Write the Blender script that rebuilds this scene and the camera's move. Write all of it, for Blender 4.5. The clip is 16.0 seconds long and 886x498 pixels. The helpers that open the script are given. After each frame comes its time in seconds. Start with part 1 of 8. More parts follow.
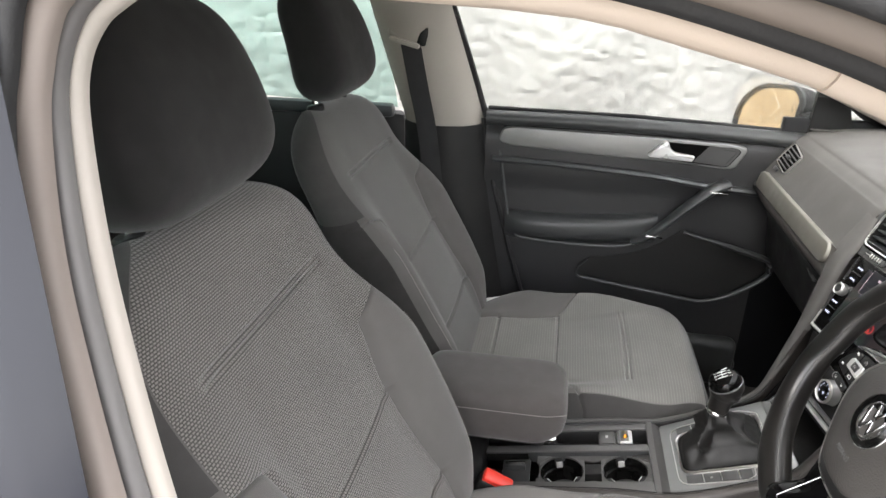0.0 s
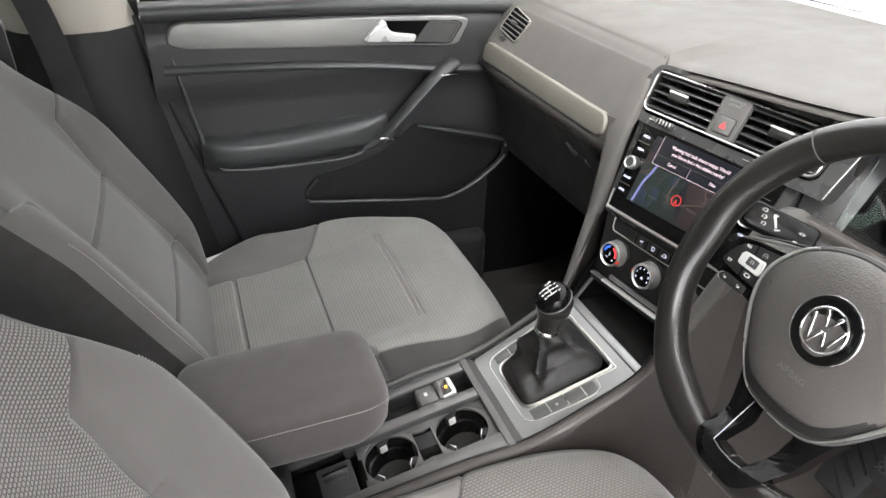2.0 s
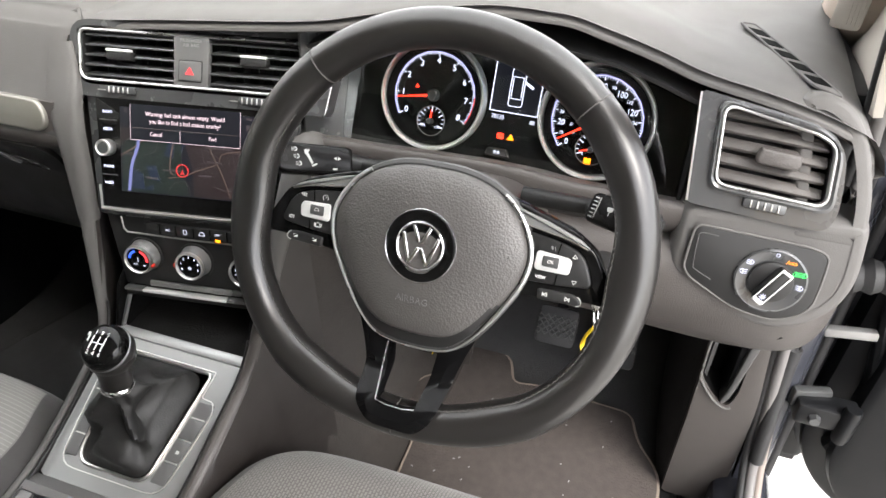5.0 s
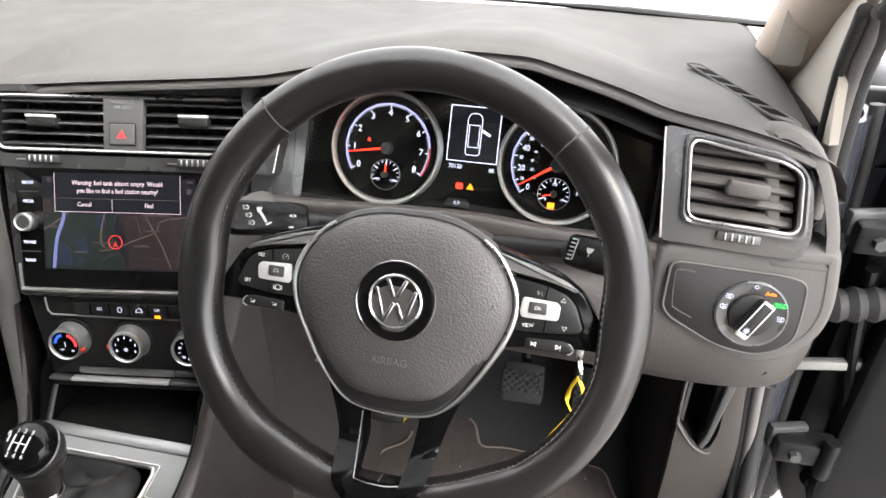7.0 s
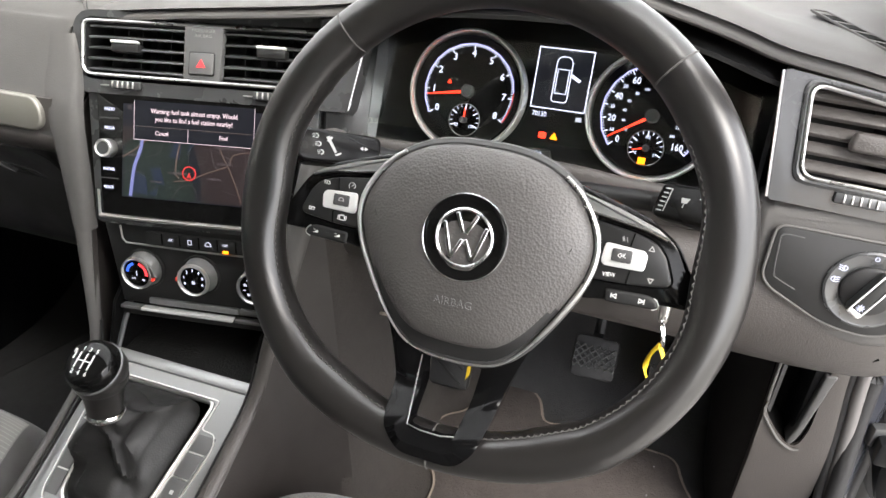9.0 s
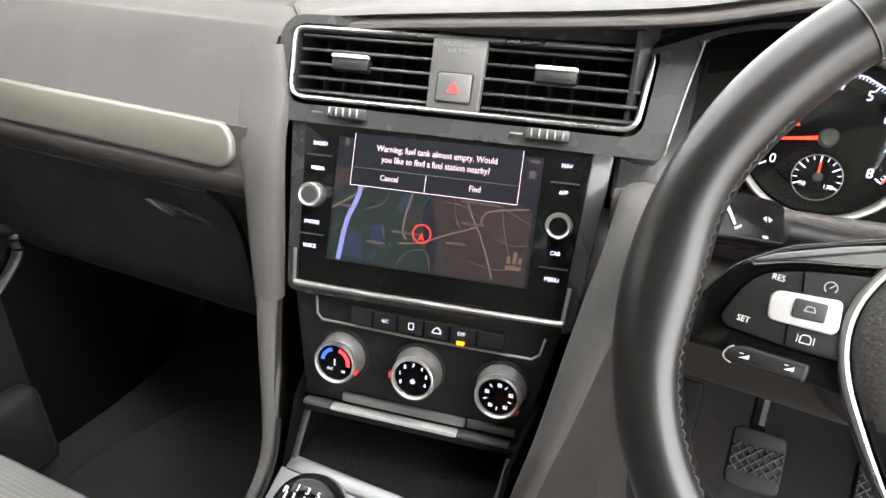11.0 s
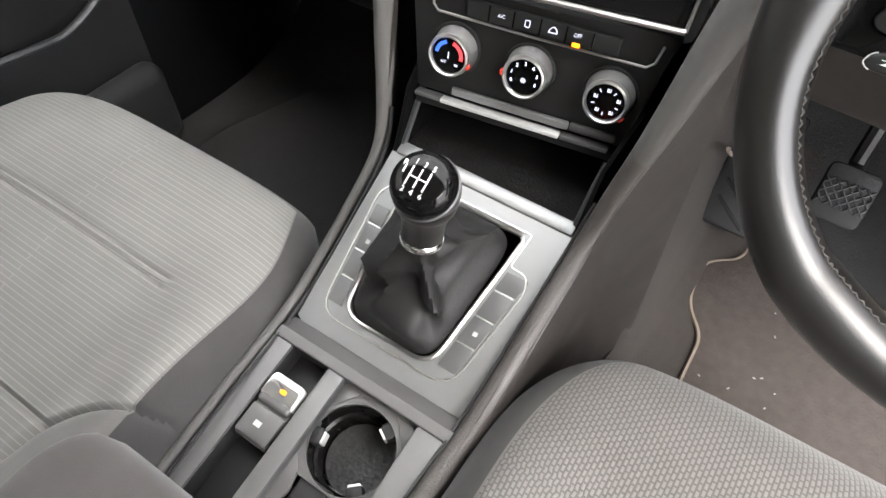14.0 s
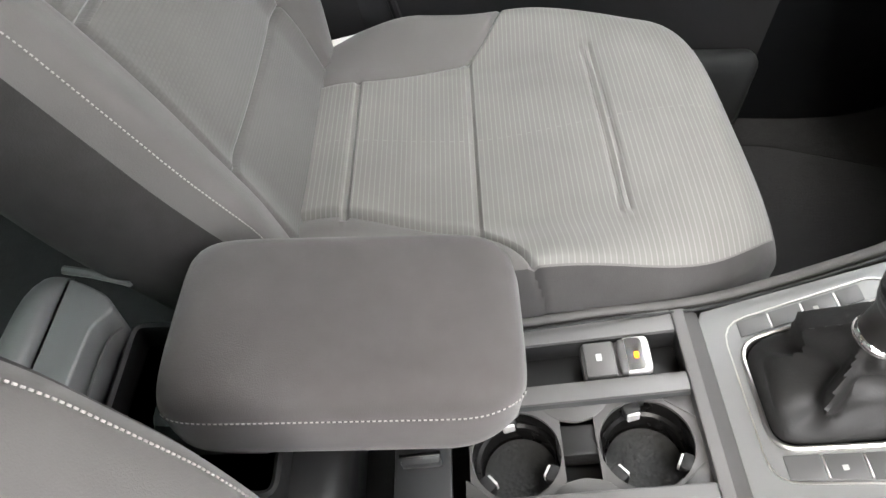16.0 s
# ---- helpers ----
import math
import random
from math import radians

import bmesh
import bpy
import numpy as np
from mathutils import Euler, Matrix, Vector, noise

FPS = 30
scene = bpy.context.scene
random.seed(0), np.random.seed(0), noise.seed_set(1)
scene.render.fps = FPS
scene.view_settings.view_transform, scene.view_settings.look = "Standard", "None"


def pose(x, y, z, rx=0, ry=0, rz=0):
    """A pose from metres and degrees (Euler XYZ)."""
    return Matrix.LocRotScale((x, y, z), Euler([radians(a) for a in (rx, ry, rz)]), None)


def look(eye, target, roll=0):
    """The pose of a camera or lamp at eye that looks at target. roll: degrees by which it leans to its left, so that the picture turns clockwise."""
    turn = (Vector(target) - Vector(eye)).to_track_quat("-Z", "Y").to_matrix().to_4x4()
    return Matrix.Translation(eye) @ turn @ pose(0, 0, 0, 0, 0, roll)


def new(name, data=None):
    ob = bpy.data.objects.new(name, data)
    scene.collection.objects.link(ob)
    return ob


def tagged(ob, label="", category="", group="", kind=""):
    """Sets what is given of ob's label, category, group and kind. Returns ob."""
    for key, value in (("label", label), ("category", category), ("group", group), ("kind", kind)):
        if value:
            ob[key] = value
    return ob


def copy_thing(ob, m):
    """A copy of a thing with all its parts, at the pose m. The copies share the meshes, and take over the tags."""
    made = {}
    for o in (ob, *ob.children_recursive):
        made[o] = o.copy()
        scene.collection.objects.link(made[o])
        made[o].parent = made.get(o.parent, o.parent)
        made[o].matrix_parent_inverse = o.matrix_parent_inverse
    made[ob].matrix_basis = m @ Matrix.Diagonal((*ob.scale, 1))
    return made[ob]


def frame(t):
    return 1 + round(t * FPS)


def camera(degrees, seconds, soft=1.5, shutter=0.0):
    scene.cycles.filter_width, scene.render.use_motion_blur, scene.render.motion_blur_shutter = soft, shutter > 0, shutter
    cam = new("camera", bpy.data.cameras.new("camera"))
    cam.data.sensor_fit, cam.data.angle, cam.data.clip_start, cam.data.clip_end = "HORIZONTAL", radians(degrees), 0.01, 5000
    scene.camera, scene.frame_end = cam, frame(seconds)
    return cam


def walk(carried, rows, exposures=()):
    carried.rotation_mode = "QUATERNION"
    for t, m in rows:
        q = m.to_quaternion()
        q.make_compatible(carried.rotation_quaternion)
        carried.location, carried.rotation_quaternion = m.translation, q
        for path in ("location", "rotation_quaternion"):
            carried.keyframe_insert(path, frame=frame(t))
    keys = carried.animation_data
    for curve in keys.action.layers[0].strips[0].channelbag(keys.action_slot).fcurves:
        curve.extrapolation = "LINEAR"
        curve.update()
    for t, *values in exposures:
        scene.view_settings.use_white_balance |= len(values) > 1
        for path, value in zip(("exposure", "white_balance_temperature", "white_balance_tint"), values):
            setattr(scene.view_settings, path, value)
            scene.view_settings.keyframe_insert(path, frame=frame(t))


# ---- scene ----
cam = camera(68.1, 16.0)
PATH = [
    (0, (0.025, -0.966, 1.329), (-0.297, 0.843, 0.54), 1.0),
    (0.5, (0.015, -0.917, 1.314), (-0.298, 0.895, 0.528), 1.1),
    (1, (-0.048, -0.833, 1.291), (-0.333, 0.985, 0.509), 1.3),
    (1.5, (-0.094, -0.744, 1.271), (0.019, 1.049, 0.394), 1.2),
    (2, (-0.1, -0.638, 1.251), (0.538, 0.943, 0.203), 1.8),
    (2.5, (-0.087, -0.583, 1.256), (0.922, 0.633, 0.03), 1.6),
    (3, (-0.085, -0.576, 1.25), (1.092, 0.36, -0.07), 1.9),
    (3.5, (-0.083, -0.571, 1.235), (1.243, 0.393, 0.089), 1.7),
    (4, (-0.082, -0.558, 1.223), (1.316, 0.451, 0.209), 1.5),
    (4.5, (-0.069, -0.543, 1.223), (1.368, 0.399, 0.2), 1.5),
    (5, (-0.045, -0.505, 1.228), (1.492, -0.006, 0.049), 1.2),
    (5.2, (-0.029, -0.491, 1.225), (1.509, -0.099, 0.008), 1.2),
    (7.3, (-0.027, -0.463, 1.194), (1.675, -0.12, 0.201), 0.9),
    (7.5, (-0.031, -0.461, 1.197), (1.669, -0.105, 0.205), 0.9),
    (8, (-0.041, -0.469, 1.198), (1.636, -0.045, 0.194), 1.0),
    (8.5, (-0.05, -0.483, 1.19), (1.59, 0.021, 0.162), 1.2),
    (9, (-0.01, -0.465, 1.145), (1.598, 0.085, 0.091), 1.1),
    (9.5, (0.048, -0.396, 1.084), (1.656, 0.178, 0.042), 0.9),
    (10, (0.089, -0.298, 1.069), (1.713, 0.318, 0.078), 0.9),
    (10.2, (0.092, -0.252, 1.067), (1.725, 0.386, 0.105), 0.9),
    (12.3, (0.078, -0.185, 1.076), (1.588, 0.667, 0.079), 1.2),
    (12.5, (0.075, -0.186, 1.073), (1.564, 0.66, 0.039), 1.2),
    (13, (0.072, -0.191, 1.066), (1.466, 0.597, -0.132), 1.5),
    (13.5, (0.063, -0.187, 1.063), (1.271, 0.493, -0.379), 2.0),
    (14, (0.051, -0.196, 1.067), (1.094, 0.464, -0.506), 1.5),
    (14.5, (0.039, -0.21, 1.075), (0.796, 0.674, -0.552), 0.3),
    (15, (0.021, -0.235, 1.073), (0.483, 0.851, -0.542), -0.1),
    (15.5, (0.023, -0.243, 1.068), (0.12, 0.929, -0.55), -2.1),
    (16, (0.02, -0.24, 1.056), (0.019, 1.02, -0.498), -1.1),
]
walk(cam, [(t, look(eye, target, roll)) for t, eye, target, roll in PATH], [(0.0, 2.58), (1.0, 2.72), (2.0, 3.0), (3.0, 3.18), (5.0, 2.96), (8.0, 2.82), (10.0, 3.14), (12.4, 3.54), (13.2, 3.38), (14.0, 3.46), (15.0, 3.52), (16.0, 3.62)])

# ---- light: an overcast sky, a weak wide sun ----
world = bpy.data.worlds.new("overcast_sky")
scene.world = world
world.use_nodes = True
wn = world.node_tree
sky = wn.nodes.new("ShaderNodeTexSky")
sky.sky_type, sky.sun_disc = "NISHITA", False
sky.sun_elevation, sky.sun_rotation = radians(48), radians(214)
veil = wn.nodes.new("ShaderNodeMix")
veil.data_type, veil.inputs[0].default_value = "RGBA", 0.75
veil.inputs[7].default_value = (9.15, 8.8, 8.65, 1)
wn.links.new(sky.outputs[0], veil.inputs[6])
wn.links.new(veil.outputs[2], wn.nodes["Background"].inputs[0])
wn.nodes["Background"].inputs[1].default_value = 0.135
sun_data = bpy.data.lights.new("sun", "SUN")
sun_data.energy, sun_data.angle, sun_data.color = 0.75, radians(30), (1.0, 0.95, 0.88)
sun = new("sun", sun_data)
sun.matrix_world = look((-6.5, -9.5, 13), (0, 0, 0))


# ---- materials ----
def mat(name, color, rough=0.5, metal=0.0, tone=0.12, tone_scale=6.0, bump=0.0, bump_scale=400.0, kind="noise",
        rough_var=0.08, coat=0.0, fine=0.0, fine_scale=1500.0, sheen=0.0, spec=0.5):
    m = bpy.data.materials.new(name)
    m.use_nodes = True
    nt = m.node_tree
    bsdf = nt.nodes["Principled BSDF"]
    bsdf.inputs["Metallic"].default_value = metal
    bsdf.inputs["Coat Weight"].default_value = coat
    bsdf.inputs["Sheen Weight"].default_value = sheen
    bsdf.inputs["Specular IOR Level"].default_value = spec
    co = nt.nodes.new("ShaderNodeTexCoord")
    n1 = nt.nodes.new("ShaderNodeTexNoise")
    n1.inputs["Scale"].default_value, n1.inputs["Detail"].default_value = tone_scale, 6
    nt.links.new(co.outputs["Object"], n1.inputs["Vector"])
    ramp = nt.nodes.new("ShaderNodeMix")
    ramp.data_type = "RGBA"
    c = Vector(color)
    ramp.inputs[6].default_value = (*(c * (1 - tone)), 1)
    ramp.inputs[7].default_value = (*(c * (1 + tone)), 1)
    nt.links.new(n1.outputs["Fac"], ramp.inputs[0])
    nt.links.new(ramp.outputs[2], bsdf.inputs["Base Color"])
    mr = nt.nodes.new("ShaderNodeMapRange")
    mr.inputs[1].default_value, mr.inputs[2].default_value = 0.3, 0.7
    mr.inputs[3].default_value, mr.inputs[4].default_value = max(0.02, rough - rough_var), min(1, rough + rough_var)
    n2 = nt.nodes.new("ShaderNodeTexNoise")
    n2.inputs["Scale"].default_value, n2.inputs["Detail"].default_value = tone_scale * 4, 4
    nt.links.new(co.outputs["Object"], n2.inputs["Vector"])
    nt.links.new(n2.outputs["Fac"], mr.inputs[0])
    nt.links.new(mr.outputs[0], bsdf.inputs["Roughness"])
    last = None
    for amount, scale, sort in ((bump, bump_scale, kind), (fine, fine_scale, "noise")):
        if amount:
            if sort == "voronoi":
                tex = nt.nodes.new("ShaderNodeTexVoronoi")
                out = tex.outputs["Distance"]
            else:
                tex = nt.nodes.new("ShaderNodeTexNoise")
                tex.inputs["Detail"].default_value = 3
                out = tex.outputs["Fac"]
            tex.inputs["Scale"].default_value = scale
            nt.links.new(co.outputs["Object"], tex.inputs["Vector"])
            b = nt.nodes.new("ShaderNodeBump")
            b.inputs["Strength"].default_value, b.inputs["Distance"].default_value = amount, 0.6 / scale
            nt.links.new(out, b.inputs["Height"])
            if last:
                nt.links.new(last.outputs[0], b.inputs["Normal"])
            last = b
    if last:
        nt.links.new(last.outputs[0], bsdf.inputs["Normal"])
    return m


def weave(name, dark, light, width, row, bump=0.5, mortar=0.28):
    """A woven cloth in rows of short raised dashes, laid out in metres by the mesh's UV map."""
    m = bpy.data.materials.new(name)
    m.use_nodes = True
    nt = m.node_tree
    bsdf = nt.nodes["Principled BSDF"]
    bsdf.inputs["Roughness"].default_value = 0.92
    bsdf.inputs["Sheen Weight"].default_value = 0.25
    bsdf.inputs["Specular IOR Level"].default_value = 0.2
    co = nt.nodes.new("ShaderNodeTexCoord")
    br = nt.nodes.new("ShaderNodeTexBrick")
    br.inputs["Scale"].default_value = 1.0
    br.inputs["Brick Width"].default_value, br.inputs["Row Height"].default_value = width, row
    br.inputs["Mortar Size"].default_value, br.inputs["Mortar Smooth"].default_value = row * mortar, 0.6
    br.inputs["Color1"].default_value = (*light, 1)
    br.inputs["Color2"].default_value = (*(Vector(light) * 0.94), 1)
    br.inputs["Mortar"].default_value = (*dark, 1)
    nt.links.new(co.outputs["UV"], br.inputs["Vector"])
    n1 = nt.nodes.new("ShaderNodeTexNoise")
    n1.inputs["Scale"].default_value, n1.inputs["Detail"].default_value = 9, 5
    nt.links.new(co.outputs["Object"], n1.inputs["Vector"])
    mr = nt.nodes.new("ShaderNodeMapRange")
    mr.inputs[3].default_value, mr.inputs[4].default_value = 0.82, 1.18
    nt.links.new(n1.outputs["Fac"], mr.inputs[0])
    mul = nt.nodes.new("ShaderNodeMix")
    mul.data_type, mul.blend_type = "RGBA", "MULTIPLY"
    mul.inputs[0].default_value = 1
    nt.links.new(br.outputs["Color"], mul.inputs[6])
    nt.links.new(mr.outputs[0], mul.inputs[7])
    nt.links.new(mul.outputs[2], bsdf.inputs["Base Color"])
    b = nt.nodes.new("ShaderNodeBump")
    b.inputs["Strength"].default_value, b.inputs["Distance"].default_value = bump, 0.0012
    b.invert = True
    nt.links.new(br.outputs["Fac"], b.inputs["Height"])
    nt.links.new(b.outputs[0], bsdf.inputs["Normal"])
    return m


def glow(name, color, strength, base=(0.01, 0.01, 0.01)):
    m = bpy.data.materials.new(name)
    m.use_nodes = True
    bsdf = m.node_tree.nodes["Principled BSDF"]
    bsdf.inputs["Base Color"].default_value = (*base, 1)
    bsdf.inputs["Roughness"].default_value = 0.3
    bsdf.inputs["Emission Color"].default_value = (*color, 1)
    bsdf.inputs["Emission Strength"].default_value = strength * 0.26
    return m


def clear(name, tint=(1, 1, 1), rough=0.0):
    m = bpy.data.materials.new(name)
    m.use_nodes = True
    bsdf = m.node_tree.nodes["Principled BSDF"]
    bsdf.inputs["Base Color"].default_value = (*tint, 1)
    bsdf.inputs["Transmission Weight"].default_value = 1.0
    bsdf.inputs["Roughness"].default_value = rough
    bsdf.inputs["IOR"].default_value = 1.45
    return m


INSERT = weave("insert_cloth", (0.050, 0.047, 0.044), (0.180, 0.171, 0.160), 0.0044, 0.0031, 0.6)
# paler tone of the seat cloth, for the stronger light on the passenger cushion
RIBBED = weave("lit_ribbed_cloth", (0.222, 0.217, 0.203), (0.166, 0.162, 0.150), 4.0, 0.0056, 0.12, 0.12)
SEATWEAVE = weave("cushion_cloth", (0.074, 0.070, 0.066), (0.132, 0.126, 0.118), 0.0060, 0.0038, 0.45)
# same seat cloth darkened, standing for weaker light on the passenger backrest
SHADEDINSERT = weave("shaded_insert_cloth", (0.090, 0.088, 0.083), (0.100, 0.0975, 0.092), 0.0062, 0.0040, 0.2)
CLOTH = mat("plain_cloth", (0.118, 0.112, 0.106), 0.93, tone=0.14, tone_scale=10, bump=0.35, bump_scale=900, sheen=0.2)
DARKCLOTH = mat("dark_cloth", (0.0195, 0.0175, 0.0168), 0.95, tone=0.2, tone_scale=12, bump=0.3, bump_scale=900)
ARMCLOTH = mat("armrest_cloth", (0.053, 0.0475, 0.045), 0.9, tone=0.16, tone_scale=14, bump=0.4, bump_scale=1100, sheen=0.2)
THREAD = mat("pale_thread", (0.29, 0.275, 0.26), 0.8)
SOFT = mat("soft_dash_plastic", (0.072, 0.069, 0.066), 0.78, tone=0.06, tone_scale=4, bump=0.10, bump_scale=620, kind="voronoi")
GRAIN = mat("grained_plastic", (0.046, 0.041, 0.038), 0.55, tone=0.08, tone_scale=5, bump=0.25, bump_scale=600, kind="voronoi")
DOORPLASTIC = mat("door_plastic", (0.036, 0.038, 0.0385), 0.38, tone=0.12, tone_scale=5, bump=0.2, bump_scale=600, kind="voronoi", spec=0.55)
DARK = mat("dark_plastic", (0.014, 0.014, 0.014), 0.48, tone=0.15, tone_scale=6, bump=0.05, bump_scale=700, spec=0.3)
THROAT = mat("throat_black", (0.012, 0.012, 0.0125), 0.2, tone=0.15, spec=0.4)
STALK = mat("stalk_black", (0.0045, 0.0044, 0.0043), 0.24, tone=0.15, spec=0.14)
FORKBLACK = mat("fork_black", (0.0032, 0.0032, 0.0034), 0.09, tone=0.1, rough_var=0.02, spec=0.10)
BUTTON = mat("button_black", (0.013, 0.013, 0.013), 0.38, tone=0.1, spec=0.4)
GLOSS = mat("gloss_black", (0.004, 0.004, 0.004), 0.10, tone=0.2, rough_var=0.03, spec=0.2)
PLATE = mat("satin_plate", (0.23, 0.231, 0.231), 0.36, metal=0.5, tone=0.05, rough_var=0.05)
DECK = mat("console_deck", (0.090, 0.0875, 0.086), 0.40, metal=0.15, tone=0.06, bump=0.1, bump_scale=700)
REARGREY = mat("rear_console_grey", (0.115, 0.118, 0.118), 0.45, tone=0.08, bump=0.15, bump_scale=700)
KEYSILVER = mat("silver_key", (0.62, 0.62, 0.61), 0.35, metal=0.35, tone=0.03)
SATIN = mat("satin_grey_trim", (0.060, 0.062, 0.063), 0.34, metal=0.35, tone=0.06, rough_var=0.05)
SATIN2 = mat("satin_grey_blank", (0.10, 0.10, 0.10), 0.45, metal=0.2, tone=0.06)
DARK2 = mat("dark_grey_plate", (0.05, 0.05, 0.05), 0.45, tone=0.1, bump=0.15, bump_scale=700)
MATDIMPLE = mat("dimpled_rubber", (0.034, 0.034, 0.033), 0.6, tone=0.1, bump=0.35, bump_scale=260, kind="voronoi")
STRIPDOOR = mat("door_strip", (0.21, 0.21, 0.206), 0.40, metal=0.5, tone=0.05, tone_scale=9)
# plain black for dark parts; in recesses it paints their shade
GLOSSLESS = mat("black_and_recess_shade", (0.004, 0.004, 0.004), 0.9, tone=0.2, spec=0.05)
PANEL = mat("piano_grey", (0.040, 0.041, 0.042), 0.26, tone=0.08, rough_var=0.06, coat=0.3)
SILVER = mat("satin_silver", (0.62, 0.61, 0.59), 0.33, metal=1.0, tone=0.04, rough_var=0.06)
STRIP = mat("brushed_trim", (0.250, 0.240, 0.212), 0.42, metal=0.6, tone=0.06, tone_scale=9)
DIALRING = mat("dial_ring_metal", (0.80, 0.80, 0.79), 0.34, metal=0.8, tone=0.02, rough_var=0.03)
BADGE = mat("badge_metal", (0.52, 0.52, 0.53), 0.20, metal=1.0, tone=0.03, rough_var=0.04)
CHROME = mat("chrome", (0.82, 0.82, 0.81), 0.10, metal=1.0, tone=0.02, rough_var=0.03)
WHEELHIDE = mat("wheel_leather", (0.0105, 0.0097, 0.0092), 0.30, tone=0.18, tone_scale=9, bump=0.05, bump_scale=1100, kind="voronoi", rough_var=0.015, spec=0.58)
RIMTHREAD = mat("rim_thread", (0.060, 0.057, 0.054), 0.7, tone=0.1)
SATINEDGE = mat("satin_edge", (0.50, 0.50, 0.49), 0.30, metal=0.9, tone=0.03)
HIDE = mat("airbag_grain", (0.054, 0.0505, 0.0480), 0.46, tone=0.08, bump=0.30, bump_scale=520, kind="voronoi", rough_var=0.02, spec=0.6)
BOOT = mat("gaiter_leather", (0.007, 0.0067, 0.0065), 0.60, tone=0.3, tone_scale=20, bump=0.1, bump_scale=500, kind="voronoi")
RUBBER = mat("rubber", (0.011, 0.011, 0.0117), 0.7, tone=0.2, bump=0.2, bump_scale=200)
CARPET = mat("carpet", (0.030, 0.0297, 0.0302), 1.0, tone=0.22, tone_scale=60, bump=0.9, bump_scale=1200, fine=0.5, fine_scale=300)
MAT = mat("mat_pile", (0.052, 0.0435, 0.0395), 1.0, tone=0.3, tone_scale=70, bump=0.9, bump_scale=1300, fine=0.6, fine_scale=260)
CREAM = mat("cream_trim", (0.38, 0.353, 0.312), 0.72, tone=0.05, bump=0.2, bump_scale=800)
# pale column plastic; also pillar cream, dimmed where light strikes the driver's side
CREAMDARK = mat("pale_and_dimmed_cream", (0.30, 0.275, 0.245), 0.6, tone=0.08)
HEADLINER = mat("headliner_cloth", (0.48, 0.445, 0.40), 0.95, tone=0.05, bump=0.4, bump_scale=1200)
PAINT = mat("grey_paint", (0.024, 0.0255, 0.032), 0.22, metal=0.0, tone=0.05, coat=0.05, spec=0.22, rough_var=0.03)
BLACKPAINT = mat("black_paint", (0.006, 0.0064, 0.0072), 0.42, tone=0.15, coat=0.05, spec=0.2)
RENDER_WALL = mat("painted_render", (0.350, 0.345, 0.326), 0.85, tone=0.01, tone_scale=5, bump=0.3, bump_scale=60, fine=0.4, fine_scale=500)
CONCRETE = mat("pale_concrete", (0.42, 0.41, 0.385), 0.9, tone=0.25, tone_scale=3, bump=0.5, bump_scale=90, fine=0.5, fine_scale=700)
LIPGREY = mat("lip_grey_rubber", (0.105, 0.100, 0.098), 0.6, tone=0.1)
LIPBEIGE = mat("lip_beige_rubber", (0.165, 0.140, 0.123), 0.65, tone=0.1)
BELT = mat("belt_webbing", (0.020, 0.020, 0.021), 0.75, tone=0.15, bump=0.5, bump_scale=900)
RED = mat("red_button", (0.72, 0.045, 0.03), 0.4, tone=0.05)
# cream trim coloured tan, for the warm light that falls on it
WARMCREAM = mat("warm_lit_cream_trim", (0.43, 0.365, 0.305), 0.75, tone=0.05, bump=0.2, bump_scale=800)
FOLDED = mat("underdash_plastic", (0.022, 0.0216, 0.0215), 0.55, tone=0.12, tone_scale=5, bump=0.2, bump_scale=600, kind="voronoi")
CONSOLE = mat("console_side_plastic", (0.019, 0.0160, 0.0145), 0.55, tone=0.15, tone_scale=5, bump=0.2, bump_scale=600, kind="voronoi")
TUNNEL = mat("tunnel_carpet", (0.027, 0.023, 0.0205), 1.0, tone=0.3, tone_scale=60, bump=0.9, bump_scale=1300, fine=0.5, fine_scale=280)
# plain cloth in a darker tone, for the backrest bolsters
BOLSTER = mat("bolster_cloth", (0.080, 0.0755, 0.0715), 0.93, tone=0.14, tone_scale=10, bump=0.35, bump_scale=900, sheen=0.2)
# darker seat cloth; on cushion sides the tone also holds downward-facing shade
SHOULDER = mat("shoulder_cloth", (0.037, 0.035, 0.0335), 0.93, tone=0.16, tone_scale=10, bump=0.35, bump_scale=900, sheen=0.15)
LINING = mat("door_lining", (0.028, 0.0282, 0.0292), 0.40, tone=0.12, tone_scale=5, bump=0.2, bump_scale=600, kind="voronoi", spec=0.4)
EDGING = mat("tan_edging", (0.20, 0.165, 0.135), 0.85, tone=0.15, tone_scale=40)
YELLOW = mat("yellow_ribbon", (0.62, 0.42, 0.015), 0.6, tone=0.08)
WHITEPRINT = mat("white_print", (0.75, 0.75, 0.73), 0.6, tone=0.02)
GREYPRINT = mat("grey_print", (0.20, 0.20, 0.20), 0.6, tone=0.02)
SYMBOLGREY = mat("symbol_grey", (0.42, 0.42, 0.41), 0.6, tone=0.02)
WHITETAG = mat("white_label", (0.8, 0.8, 0.77), 0.6, tone=0.03)
MIRROR = mat("mirror", (0.92, 0.9, 0.86), 0.03, metal=1.0, tone=0.0, rough_var=0.0)
GLASS = clear("window_glass", (0.97, 1.0, 0.985))
TINTED = clear("tinted_glass", (0.47, 0.72, 0.665))
MARKRED = glow("marker_red", (1.0, 0.06, 0.06), 0.42, (0.1, 0.01, 0.01))
WARNRED = glow("warning_red", (1.0, 0.06, 0.07), 0.85, (0.3, 0.02, 0.02))
KNOBGREY = mat("knob_silver", (0.27, 0.27, 0.268), 0.36, metal=0.6, tone=0.04)
DIMWHITE = glow("dim_white_light", (0.80, 0.82, 1.0), 0.55)
